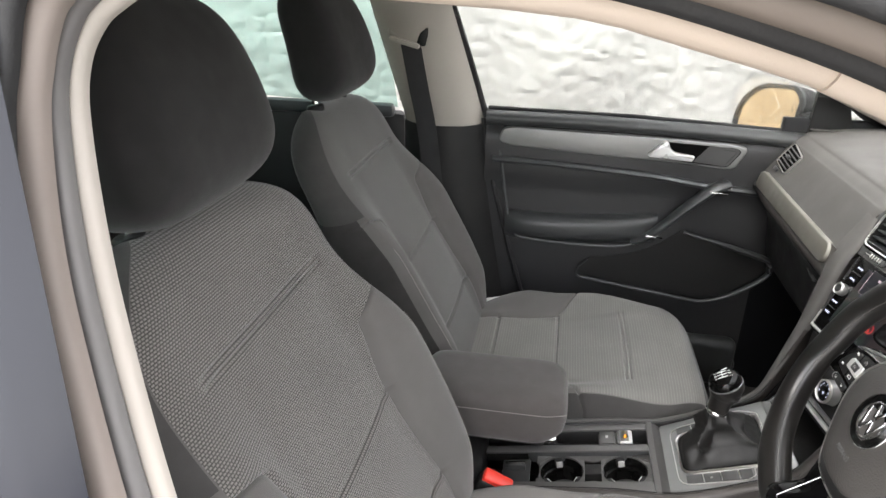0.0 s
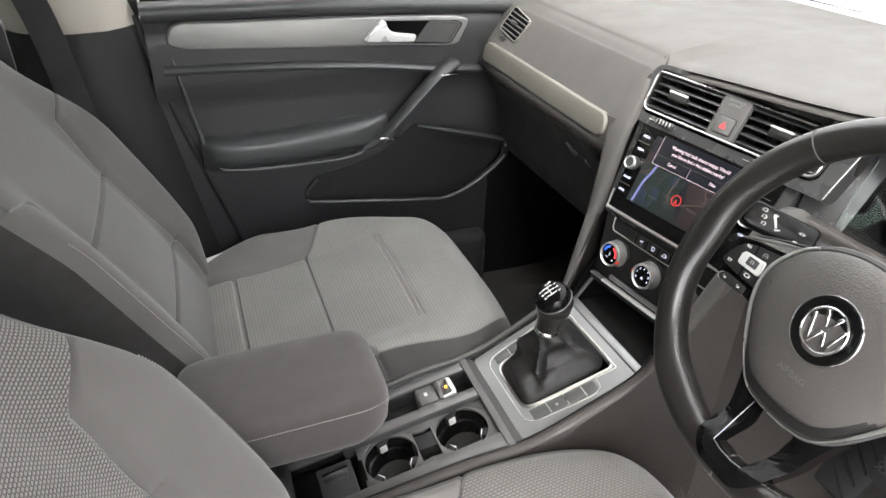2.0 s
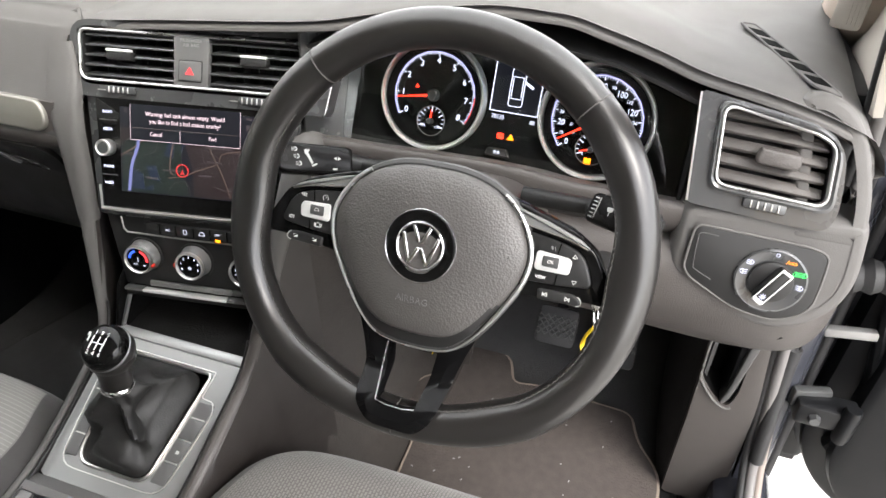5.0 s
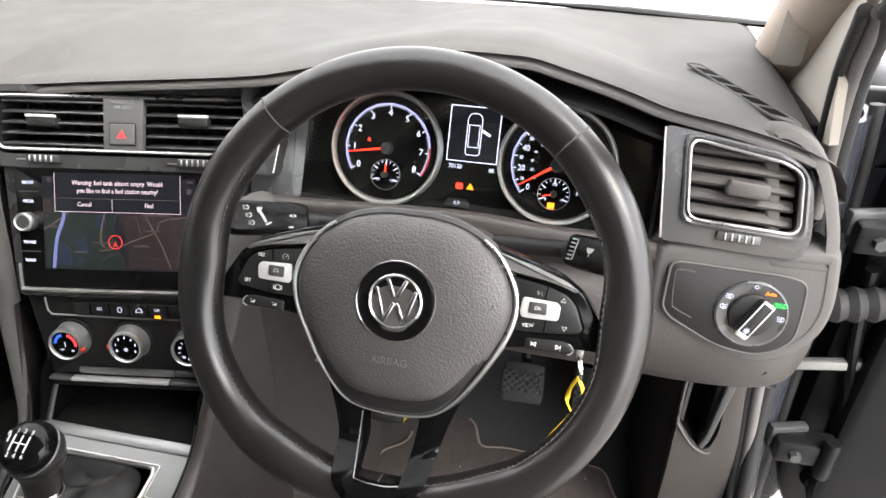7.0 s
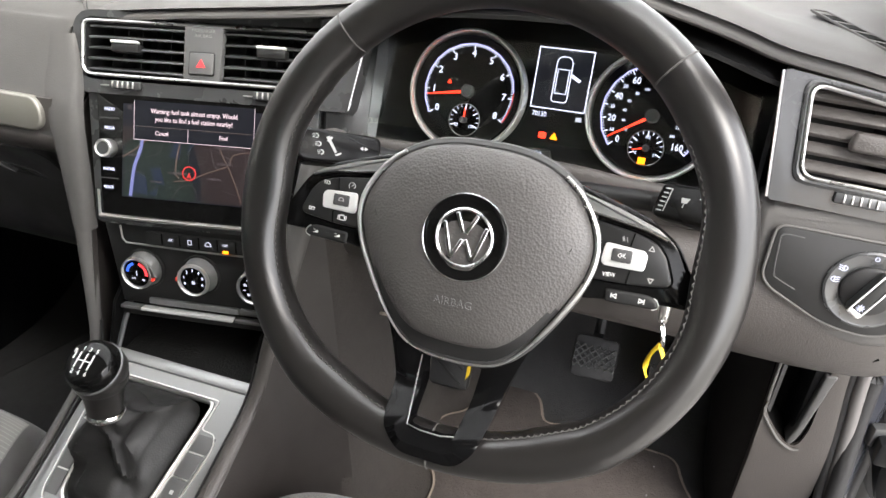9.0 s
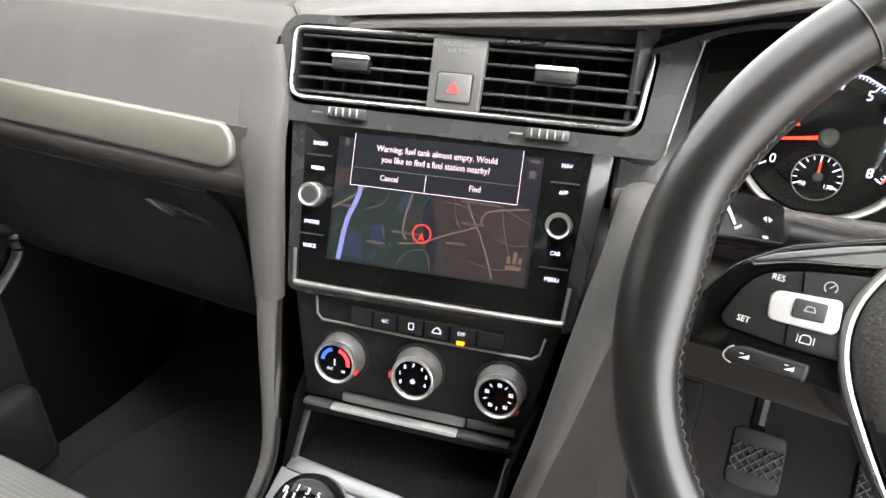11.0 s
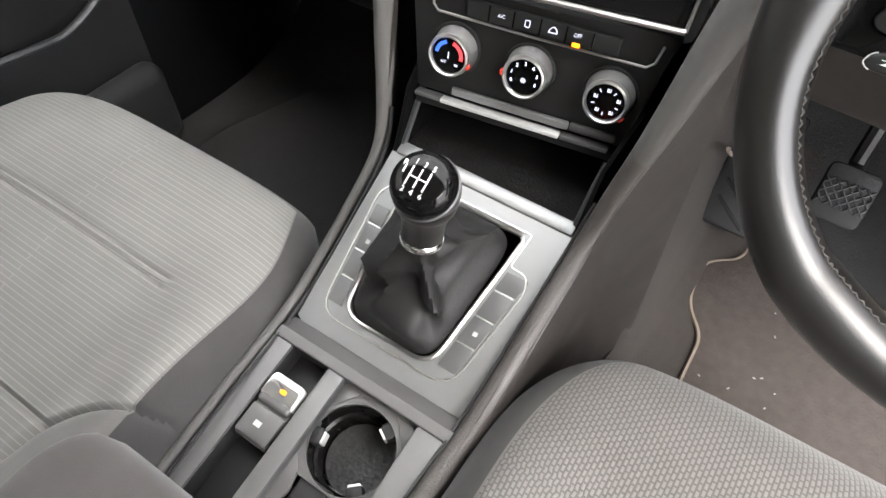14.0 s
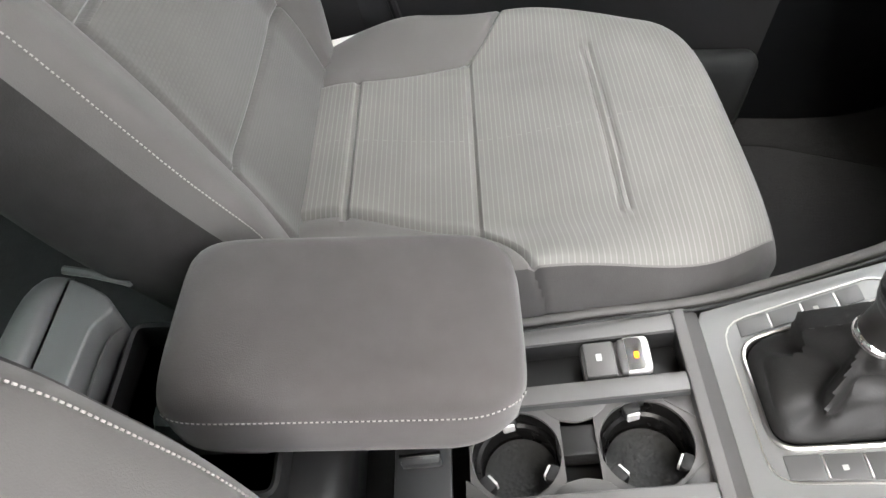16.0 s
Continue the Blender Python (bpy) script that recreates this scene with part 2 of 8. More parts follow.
REDGLOW = glow("red_light", (1.0, 0.03, 0.01), 2.2, (0.3, 0.01, 0.01))
AMBERGLOW = glow("amber_light", (1.0, 0.24, 0.005), 2.2)
GREENGLOW = glow("green_light", (0.05, 1.0, 0.18), 1.2)
WHITEGLOW = glow("white_light", (0.76, 0.78, 1.0), 1.2)
SCALEGLOW = glow("scale_light", (0.50, 0.48, 1.0), 1.0)
BLUEGLOW = glow("blue_light", (0.05, 0.16, 1.0), 0.7)
PINKTEXT = glow("screen_text", (1.0, 0.78, 0.85), 0.72)
SCREENBLACK = glow("screen_black", (0.02, 0.022, 0.035), 0.22, (0.003, 0.003, 0.004))
MAPGREEN = glow("map_green", (0.010, 0.030, 0.022), 0.24)
MAPBROWN = glow("map_brown", (0.060, 0.032, 0.036), 0.2)
MAPBLUE = glow("map_water", (0.018, 0.035, 0.085), 0.3)
MAPROAD = glow("map_road", (0.24, 0.155, 0.125), 0.3)
MAPTHIN = glow("map_lane", (0.12, 0.09, 0.10), 0.35)
MAPLILAC = glow("map_motorway", (0.26, 0.28, 0.62), 0.5)


# ---- mesh helpers ----
def plane_m(o, yaw=0.0, lean=0.0):
    """A face of the dashboard: local x to the car's right, y up along the face, z towards the driver."""
    y, l = radians(yaw), radians(lean)
    u = Vector((math.sin(y), -math.cos(y), 0))
    f = Vector((math.cos(y), math.sin(y), 0))
    v = f * math.sin(l) + Vector((0, 0, math.cos(l)))
    n = u.cross(v)
    m = Matrix((u, v, n)).transposed().to_4x4()
    m.translation = o
    return m


def at(x, y, z=0.0, turn=0.0):
    return Matrix.Translation((x, y, z)) @ Matrix.Rotation(radians(turn), 4, "Z")


ID = Matrix.Identity(4)


def part(name, bm, material, parent=None, label="", smooth=True, m=None):
    """Links a bmesh, or a list of them, as one mesh object, under parent if there is one."""
    if isinstance(bm, (list, tuple)):
        bm = joined(bm)
    me = bpy.data.meshes.new(name)
    bm.to_mesh(me)
    bm.free()
    me.materials.append(material)
    if smooth:
        me.shade_smooth()
        me.set_sharp_from_angle(angle=radians(38))
    ob = new(name, me)
    if m is not None:
        ob.matrix_basis = m
    if parent is not None:
        ob.parent = parent
    if label:
        ob["label"] = label
    return ob


def thing(name, label, category, group="", kind="", m=None):
    ob = new(name)
    ob.empty_display_size = 0.05
    if m is not None:
        ob.matrix_basis = m
    return tagged(ob, label, category, group, kind)


def joined(bms):
    out = bms[0]
    for b in bms[1:]:
        tmp = bpy.data.meshes.new("tmp")
        b.to_mesh(tmp)
        b.free()
        out.from_mesh(tmp)
        bpy.data.meshes.remove(tmp)
    return out


def box(sx, sy, sz, m=ID, r=0.003, seg=2):
    bm = bmesh.new()
    bmesh.ops.create_cube(bm, size=1.0, matrix=Matrix.Diagonal((sx, sy, sz, 1)))
    if r:
        bmesh.ops.bevel(bm, geom=bm.edges[:], offset=min(r, 0.45 * min(sx, sy, sz)), segments=seg, affect="EDGES", profile=0.5)
    bm.transform(m)
    return bm


def lathe(profile, m=ID, seg=32):
    """Turns (radius, height) pairs round local z."""
    bm = bmesh.new()
    rings = []
    for r, z in profile:
        if r < 1e-6:
            rings.append([bm.verts.new((0, 0, z))])
        else:
            rings.append([bm.verts.new((r * math.cos(2 * math.pi * k / seg), r * math.sin(2 * math.pi * k / seg), z)) for k in range(seg)])
    for a, b in zip(rings, rings[1:]):
        for k in range(seg):
            q = (k + 1) % seg
            if len(a) == 1 and len(b) > 1:
                bm.faces.new((a[0], b[k], b[q]))
            elif len(b) == 1 and len(a) > 1:
                bm.faces.new((a[k], a[q], b[0]))
            elif len(a) > 1:
                bm.faces.new((a[k], a[q], b[q], b[k]))
    bmesh.ops.recalc_face_normals(bm, faces=bm.faces[:])
    bm.transform(m)
    return bm


def rpoly(pts, r=0.004, n=4):
    """Rounds a polygon's corners."""
    out = []
    k = len(pts)
    for i in range(k):
        p, a, b = Vector(pts[i]), Vector(pts[i - 1]), Vector(pts[(i + 1) % k])
        rr = r[i] if isinstance(r, (list, tuple)) else r
        d = min(rr, 0.48 * (a - p).length, 0.48 * (b - p).length)
        s, e = p + (a - p).normalized() * d, p + (b - p).normalized() * d
        for j in range(n + 1):
            t = j / n
            out.append((1 - t) ** 2 * s + 2 * t * (1 - t) * p + t * t * e)
    return out


def rect(x0, y0, x1, y1):
    return [(x0, y0), (x1, y0), (x1, y1), (x0, y1)]


def prism(pts, depth, m=ID, z0=0.0, r=0.0, seg=2):
    """A flat plate with the outline pts, from z0 to z0 + depth, its upper edge rounded by r."""
    bm = bmesh.new()
    lo = [bm.verts.new((p[0], p[1], z0)) for p in pts]
    hi = [bm.verts.new((p[0], p[1], z0 + depth)) for p in pts]
    n = len(pts)
    bm.faces.new(hi)
    bm.faces.new(lo[::-1])
    for i in range(n):
        bm.faces.new((lo[i], lo[(i + 1) % n], hi[(i + 1) % n], hi[i]))
    bmesh.ops.recalc_face_normals(bm, faces=bm.faces[:])
    if r:
        edges = [e for e in bm.edges if all(abs(v.co.z - z0 - depth) < 1e-7 for v in e.verts)]
        bmesh.ops.bevel(bm, geom=edges, offset=r, segments=seg, affect="EDGES", profile=0.5)
    bm.transform(m)
    return bm


def ring(outer, inner, depth, m=ID, z0=0.0, bulge=0.0):
    """A plate with a hole; outer and inner have the same number of points."""
    bm = bmesh.new()
    n = len(outer)
    mid = [(Vector(a) + Vector(b)) / 2 for a, b in zip(outer, inner)]
    loops = [(outer, z0), (outer, z0 + depth), (mid, z0 + depth + bulge), (inner, z0 + depth), (inner, z0)]
    vs = [[bm.verts.new((p[0], p[1], z)) for p in pts] for pts, z in loops]
    vs.append(vs[0])
    for a, b in zip(vs, vs[1:]):
        for i in range(n):
            bm.faces.new((a[i], a[(i + 1) % n], b[(i + 1) % n], b[i]))
    bmesh.ops.recalc_face_normals(bm, faces=bm.faces[:])
    bm.transform(m)
    return bm


def scaled(pts, inset):
    """Moves an outline inwards by about inset."""
    n = len(pts)
    out = []
    area = sum(pts[i][0] * pts[(i + 1) % n][1] - pts[(i + 1) % n][0] * pts[i][1] for i in range(n))
    s = 1 if area > 0 else -1
    for i in range(n):
        a, p, b = Vector(pts[i - 1][:2]), Vector(pts[i][:2]), Vector(pts[(i + 1) % n][:2])
        d = (b - a)
        d = d.normalized() if d.length > 1e-9 else Vector((1, 0))
        out.append(p + Vector((-d.y, d.x)) * inset * s)
    return out


def tube(points, radius, seg=10, closed=False, squash=None):
    """Sweeps a circle, or an ellipse given as squash, along points; radius may be a list."""
    bm = bmesh.new()
    pts = [Vector(p) for p in points]
    n = len(pts)
    rings = []
    up = Vector((0, 0, 1))
    for i, p in enumerate(pts):
        if closed:
            d = (pts[(i + 1) % n] - pts[i - 1]).normalized()
        else:
            d = (pts[min(i + 1, n - 1)] - pts[max(i - 1, 0)]).normalized()
        side = d.cross(up)
        if side.length < 0.05:
            side = d.cross(Vector((1, 0, 0)))
        side.normalize()
        nor = side.cross(d).normalized()
        r = radius[i] if isinstance(radius, (list, tuple)) else radius
        ra, rb = (r, r) if squash is None else (r, r * squash)
        rings.append([bm.verts.new(p + side * ra * math.cos(2 * math.pi * k / seg) + nor * rb * math.sin(2 * math.pi * k / seg)) for k in range(seg)])
    pairs = list(zip(rings, rings[1:] + rings[:1])) if closed else list(zip(rings, rings[1:]))
    for a, b in pairs:
        for k in range(seg):
            bm.faces.new((a[k], a[(k + 1) % seg], b[(k + 1) % seg], b[k]))
    if not closed:
        bm.faces.new(rings[0])
        bm.faces.new(rings[-1])
    bmesh.ops.recalc_face_normals(bm, faces=bm.faces[:])
    return bm


def smoothline(keys, n):
    """A smooth curve (Catmull-Rom) through keys."""
    k = [Vector(p) for p in keys]
    k = [2 * k[0] - k[1]] + k + [2 * k[-1] - k[-2]]
    out = []
    m = len(k) - 3
    for i in range(n + 1):
        s = min(i / n * m, m - 1e-6)
        j = int(s)
        t = s - j
        a, b, c, d = k[j:j + 4]
        out.append(0.5 * ((2 * b) + (c - a) * t + (2 * a - 5 * b + 4 * c - d) * t * t + (3 * b - a - 3 * c + d) * t ** 3))
    return out


def skin(rows, closed=False, thick=0.0, caps=False):
    """A surface through rows of points; thick gives it a back, closed joins each row's ends."""
    bm = bmesh.new()
    vs = [[bm.verts.new(p) for p in r] for r in rows]
    n = len(vs[0])
    for a, b in zip(vs, vs[1:]):
        for k in range(n if closed else n - 1):
            bm.faces.new((a[k], a[(k + 1) % n], b[(k + 1) % n], b[k]))
    if caps and closed:
        bm.faces.new(vs[0][::-1])
        bm.faces.new(vs[-1])
    bmesh.ops.recalc_face_normals(bm, faces=bm.faces[:])
    if thick:
        bmesh.ops.solidify(bm, geom=bm.faces[:], thickness=thick)
        bmesh.ops.recalc_face_normals(bm, faces=bm.faces[:])
    return bm


def loft(keys, ny, nx):
    """Rows through key sections [(y, [(x, z), ...]), ...], smooth both ways."""
    cols = len(keys[0][1])
    lines = [smoothline([(s[c][0], y, s[c][1]) for y, s in keys], ny) for c in range(cols)]
    return [smoothline([lines[c][i] for c in range(cols)], nx) for i in range(ny + 1)]


def sweep(keys, steps, nx):
    """Like loft, but with no overshoot between uneven sections; steps rows to each gap of 25 mm or less."""
    ys = [keys[0][0]]
    for (a, _), (b, _) in zip(keys, keys[1:]):
        n = max(1, int(abs(b - a) / 0.025 * steps))
        ys += [a + (b - a) * (k + 1) / n for k in range(n)]
    ky = [-k[0] for k in keys]

    def line(vals):
        d = [(vals[i + 1] - vals[i]) / (ky[i + 1] - ky[i]) for i in range(len(ky) - 1)]
        t = [d[0]] + [0.0 if d[i - 1] * d[i] <= 0 else 2 * d[i - 1] * d[i] / (d[i - 1] + d[i]) for i in range(1, len(d))] + [d[-1]]
        out = []
        for y in ys:
            i = max(i for i in range(len(ky) - 1) if ky[i] <= -y + 1e-9)
            h = ky[i + 1] - ky[i]
            s = (-y - ky[i]) / h
            out.append((2 * s ** 3 - 3 * s ** 2 + 1) * vals[i] + (s ** 3 - 2 * s ** 2 + s) * h * t[i] + (3 * s ** 2 - 2 * s ** 3) * vals[i + 1] + (s ** 3 - s ** 2) * h * t[i + 1])
        return out
    cols = len(keys[0][1])
    xs = [line([k[1][c][0] for k in keys]) for c in range(cols)]
    zs = [line([k[1][c][1] for k in keys]) for c in range(cols)]
    return [smoothline([(xs[c][i], ys[i], zs[c][i]) for c in range(cols)], nx) for i in range(len(ys))]


def writing(name, body, size, m, material, parent, depth=0.0003, align="CENTER", stretch=1.0):
    cu = bpy.data.curves.new(name, "FONT")
    cu.body, cu.size, cu.align_x, cu.align_y, cu.extrude, cu.resolution_u = body, size, align, "CENTER", depth, 2
    tmp = bpy.data.objects.new(name, cu)
    me = bpy.data.meshes.new_from_object(tmp)
    bpy.data.objects.remove(tmp)
    bpy.data.curves.remove(cu)
    me.transform(m @ Matrix.Diagonal((stretch, 1, 1, 1)))
    me.materials.clear()
    me.materials.append(material)
    me.name = name
    ob = new(name, me)
    ob.parent = parent
    return ob


def sgn(v, p):
    return math.copysign(abs(v) ** p, v)


def step(a, b, v):
    t = max(0.0, min(1.0, (v - a) / (b - a)))
    return t * t * (3 - 2 * t)


def groove(d, w):
    """1 at a seam's middle, fading to 0 at the distance w."""
    return max(0.0, 1 - abs(d) / w) ** 1.5

# ---- outside ----
gb = bmesh.new()
bmesh.ops.create_grid(gb, x_segments=8, y_segments=8, size=400)
tagged(part("ground", gb, CONCRETE), "pale grey concrete yard round the car", "ground", kind="structure")

tagged(part("wall_behind", box(0.2, 14, 4.5, at(-11, 1.0, 2.2), 0), mat("tan_brick", (.36, .27, .16), .9, tone=.2, tone_scale=4)), "tan wall across the yard behind the car", "wall", kind="structure")
# the white rendered wall beside the passenger door: lumpy trowelled plaster
rows = []
for i in range(160):
    z = i * 0.014
    rows.append([])
    for k in range(518):
        x = -3.4 + k * 0.015
        p = Vector((x * 11.5 + 0.3 * noise.noise(Vector((x * 6, z * 6, 0))), z * 15.5 + 0.3 * noise.noise(Vector((x * 6, z * 6, 9))), 3.1))
        d, _ = noise.voronoi(p)
        lump = 1.0 * step(0.0, 0.34, d[1] - d[0]) - 0.55 * step(0.0, 0.6, 0.6 - d[0]) + 0.10 * noise.noise(p * 1.5)
        rows[-1].append((x, 1.95 - 0.0125 * lump, z))
tagged(part("wall_outside", skin(rows, thick=0.0), RENDER_WALL), "white painted wall of rough lumpy render", "wall", kind="structure")
tagged(part("wall_outside_core", box(7.7, 0.2, 2.22, at(0.44, 2.06, 1.11), 0), RENDER_WALL), "solid body of the white rendered wall", "wall", kind="structure")

# ---- the car's shell ----
# floor pan and carpet
rows = loft([(-0.68, [(-1.5, .32), (-0.3, .30), (0.40, .285), (0.78, .29), (0.97, .44), (1.02, .62), (1.02, .95)]),
             (-0.16, [(-1.5, .32), (-0.3, .30), (0.40, .285), (0.78, .29), (0.97, .44), (1.02, .62), (1.02, .95)]),
             (-0.08, [(-1.5, .40), (-0.3, .40), (0.40, .40), (0.78, .42), (0.97, .50), (1.02, .65), (1.02, .95)]),
             (0.08, [(-1.5, .40), (-0.3, .40), (0.40, .40), (0.78, .42), (0.97, .50), (1.02, .65), (1.02, .95)]),
             (0.16, [(-1.5, .32), (-0.3, .30), (0.40, .285), (0.78, .29), (0.97, .44), (1.02, .62), (1.02, .95)]),
             (0.68, [(-1.5, .32), (-0.3, .30), (0.40, .285), (0.78, .29), (0.97, .44), (1.02, .62), (1.02, .95)])], 40, 30)
tagged(part("floor", skin(rows, thick=0.02), CARPET), "dark grey needle-felt carpet on the cabin floor", "floor", kind="structure")
part("underbody", box(2.7, 1.5, 0.06, at(-0.35, 0, 0.22), 0.01), BLACKPAINT)
tagged(bpy.data.objects["underbody"], "black painted steel floor pan under the carpet", "floor pan", kind="structure")

# headliner and roof skin
rows = loft([(y, [(-1.75, 1.30 - d), (-1.2, 1.385 - d), (-0.5, 1.41 - d), (0.0, 1.39 - d), (0.22, 1.345 - d)]) for y, d in ((-.60, .055), (-.45, .012), (0, 0), (.45, .012), (.60, .055))], 24, 20)
tagged(part("ceiling", skin(rows, thick=0.02), HEADLINER), "cream cloth headliner under the roof", "headliner", kind="structure")
rows = loft([(y, [(-1.80, 1.33 - d), (-1.2, 1.435 - d), (-0.5, 1.455 - d), (0.0, 1.43 - d), (0.27, 1.375 - d)]) for y, d in ((-.66, .085), (-.48, .015), (0, 0), (.48, .015), (.66, .085))], 24, 20)
tagged(part("roof", skin(rows, thick=0.006), PAINT), "dark grey painted steel roof", "roof", kind="structure")

# rear end: hatch, rear glass
tagged(part("wall_rear", box(0.08, 1.36, 0.62, at(-1.86, 0, 0.62), 0.03), BLACKPAINT), "dark lining of the tailgate behind the rear seats", "tailgate", kind="structure")
tagged(part("wall_front", box(0.03, 1.40, 0.75, at(1.06, 0, 0.62), 0.005), BLACKPAINT), "black bulkhead behind the dashboard", "bulkhead", kind="structure")


def pane(name, pts, material, label):
    bm = bmesh.new()
    bm.faces.new([bm.verts.new(p) for p in pts])
    bmesh.ops.solidify(bm, geom=bm.faces[:], thickness=0.004)
    bmesh.ops.recalc_face_normals(bm, faces=bm.faces[:])
    ob = part(name, bm, material, smooth=False)
    ob.visible_shadow = material == TINTED
    return tagged(ob, label, "car window", kind="structure")


pane("window_1", [(1.04, -.70, 1.012), (1.06, 0, 1.012), (1.04, .70, 1.012), (.26, .58, 1.345), (.24, 0, 1.365), (.26, -.58, 1.345)], GLASS, "clear raked windscreen of the car")
pane("window_2", [(-.165, .707, .98), (.84, .713, .960), (.27, .614, 1.290), (-.27, .6031, 1.325)], GLASS, "clear glass of the closed passenger door")
pane("window_3", [(-.40, .715, .99), (-1.12, .70, 1.02), (-1.10, .62, 1.25), (-.42, .600, 1.325)], TINTED, "green-tinted glass of the rear side door")
pane("window_4", [(-1.90, -.60, .94), (-1.90, .60, .94), (-1.72, .52, 1.30), (-1.72, -.52, 1.30)], TINTED, "green-tinted rear window of the tailgate")
pane("window_5", [(-.40, -.715, .99), (-1.12, -.70, 1.02), (-1.10, -.62, 1.25), (-.42, -.600, 1.325)], TINTED, "green-tinted glass of the other rear side door")


# ---- pillars and body sides ----
def pillar(name, keys, material, label, squash=0.4, seg=14, n=24, category="pillar trim"):
    """A moulding swept along keys of (x, y, z, half width)."""
    line = smoothline([k[:3] for k in keys], n)
    wide = smoothline([(k[3], 0, 0) for k in keys], n)
    bm = tube(line, [w.x for w in wide], seg, squash=squash)
    return tagged(part(name, bm, material), label, category, kind="structure")


for s, side in ((1, "passenger"), (-1, "driver")):
    # B-pillar: cream upper, dark lower
    rows = []
    for i in range(13):
        t = i / 12
        z = 0.965 + t * 0.375
        xc, y = -0.270 - 0.098 * t - (.052 if s < 0 else 0), (0.705 - 0.10 * t) * s
        w = 0.094 - 0.010 * t
        rows.append([(xc + w * c, y - s * (0.055 * (1 - abs(c) ** 3)), z) for c in (-1, -.92, -.8, -.5, 0, .5, .8, .92, 1)])
    # driver's cover gets a darkened cream to offset the strong light on it
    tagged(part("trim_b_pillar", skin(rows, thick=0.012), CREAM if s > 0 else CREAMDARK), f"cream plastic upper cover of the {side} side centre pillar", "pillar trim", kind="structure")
    rows = []
    for i in range(13):
        t = i / 12
        z = 0.30 + t * 0.664
        xc, y = -0.270 + 0.04 * (1 - t) - (.050 if s < 0 else 0), (0.70 + 0.004 * t) * s
        w = 0.098 + 0.085 * (1 - t) ** 1.3
        rows.append([(xc + w * c, y - s * (0.058 * (1 - abs(c) ** 3)), z) for c in (-1, -.92, -.8, -.5, 0, .5, .8, .92, 1)])
    tagged(part("trim_b_pillar_lower", skin(rows, thick=0.012), DARK), f"dark plastic lower cover of the {side} side centre pillar", "pillar trim", kind="structure")
    # A-pillar trim, cream; the driver's coloured tan as if warmly lit
    foot = [(0.95, .665 * s, 0.970, .050), (0.85, .655 * s, 1.010, .045), (0.68, .640 * s, 1.082, .040), (0.50, .622 * s, 1.158, .036)] if s > 0 else [(0.95, -.745, .950, .050), (0.86, -.732, 1.015, .052), (0.75, -.719, 1.085, .052), (0.60, -.694, 1.155, .046), (0.45, -.652, 1.205, .036)]
    pillar("trim_a_pillar", foot + [(0.27, .600 * s, 1.252, .025), (0.16, .590 * s, 1.288, .019)], CREAM if s > 0 else WARMCREAM,
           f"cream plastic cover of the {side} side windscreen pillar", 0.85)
    # roof side rail trim, cream, with warm light put into its colour
    pillar("trim_roof_rail", [(0.22, .590 * s, 1.270, .018), (0.10, .585 * s, 1.303, .018), (-.01, .582 * s, 1.324, .020), (-.3, .58 * s, 1.338, .030), (-.8, .58 * s, 1.330, .034), (-1.3, .575 * s, 1.30, .034), (-1.7, .56 * s, 1.25, .04)], WARMCREAM,
           f"cream trim along the {side} side roof rail", 0.8)
    # sill
    part("trim_sill", box(0.80, 0.10, 0.10, at(0.14, .69 * s, 0.33), 0.02), DOORPLASTIC)
    tagged(bpy.data.objects["trim_sill" if s == 1 else "trim_sill.001"], f"dark plastic {side} side door sill cover", "sill trim", kind="structure")
    # body outside the rails: dark grey steel
    pillar("roof_frame", [(1.00, .742 * s, 0.99, .03), (0.62, .705 * s, 1.165, .03), (0.36, .680 * s, 1.285, .03), (0.05, .665 * s, 1.378, .03), (-.4, .655 * s, 1.378, .03), (-1.0, .65 * s, 1.36, .03), (-1.75, .63 * s, 1.28, .03)], PAINT,
           f"dark grey painted steel roof frame on the {side} side", 0.9, category="body frame")

# passenger side body below the glass
tagged(part("wall_side_rear", box(1.55, 0.05, 0.70, at(-1.15, .72, 0.63), 0.02), DARK), "dark lining of the rear door beside the back seat", "door lining", kind="structure")
tagged(part("wall_side_rear_other", box(1.55, 0.05, 0.70, at(-1.15, -.72, 0.63), 0.02), DARK), "dark lining of the other rear door", "door lining", kind="structure")
for s in (1, -1):
    bm = joined([box(0.10, 0.07, 0.42, at(-1.16, .66 * s, 1.14), 0.02), box(0.62, 0.07, 0.36, at(-1.50, .63 * s, 1.12), 0.03)])
    tagged(part("trim_c_pillar", bm, CREAM), "cream cover of the rear pillar", "pillar trim", kind="structure")
tagged(part("trim_rear_belt", box(0.75, 0.035, 0.035, at(-.78, .695, .985), 0.012), mat("belt_green_grey", (.05, .055, .055), .5)), "dark padded ledge under the rear side glass", "belt trim", kind="structure")

tagged(part("wall_footwell", box(0.60, 0.03, 0.80, at(0.84, .700, 0.62), 0.005), BLACKPAINT), "black side of the passenger's footwell", "side panel", kind="structure")
tagged(part("wall_footwell_driver", box(0.44, 0.03, 0.72, at(0.88, -.700, 0.62), 0.005), BLACKPAINT), "black side of the driver's footwell", "side panel", kind="structure")
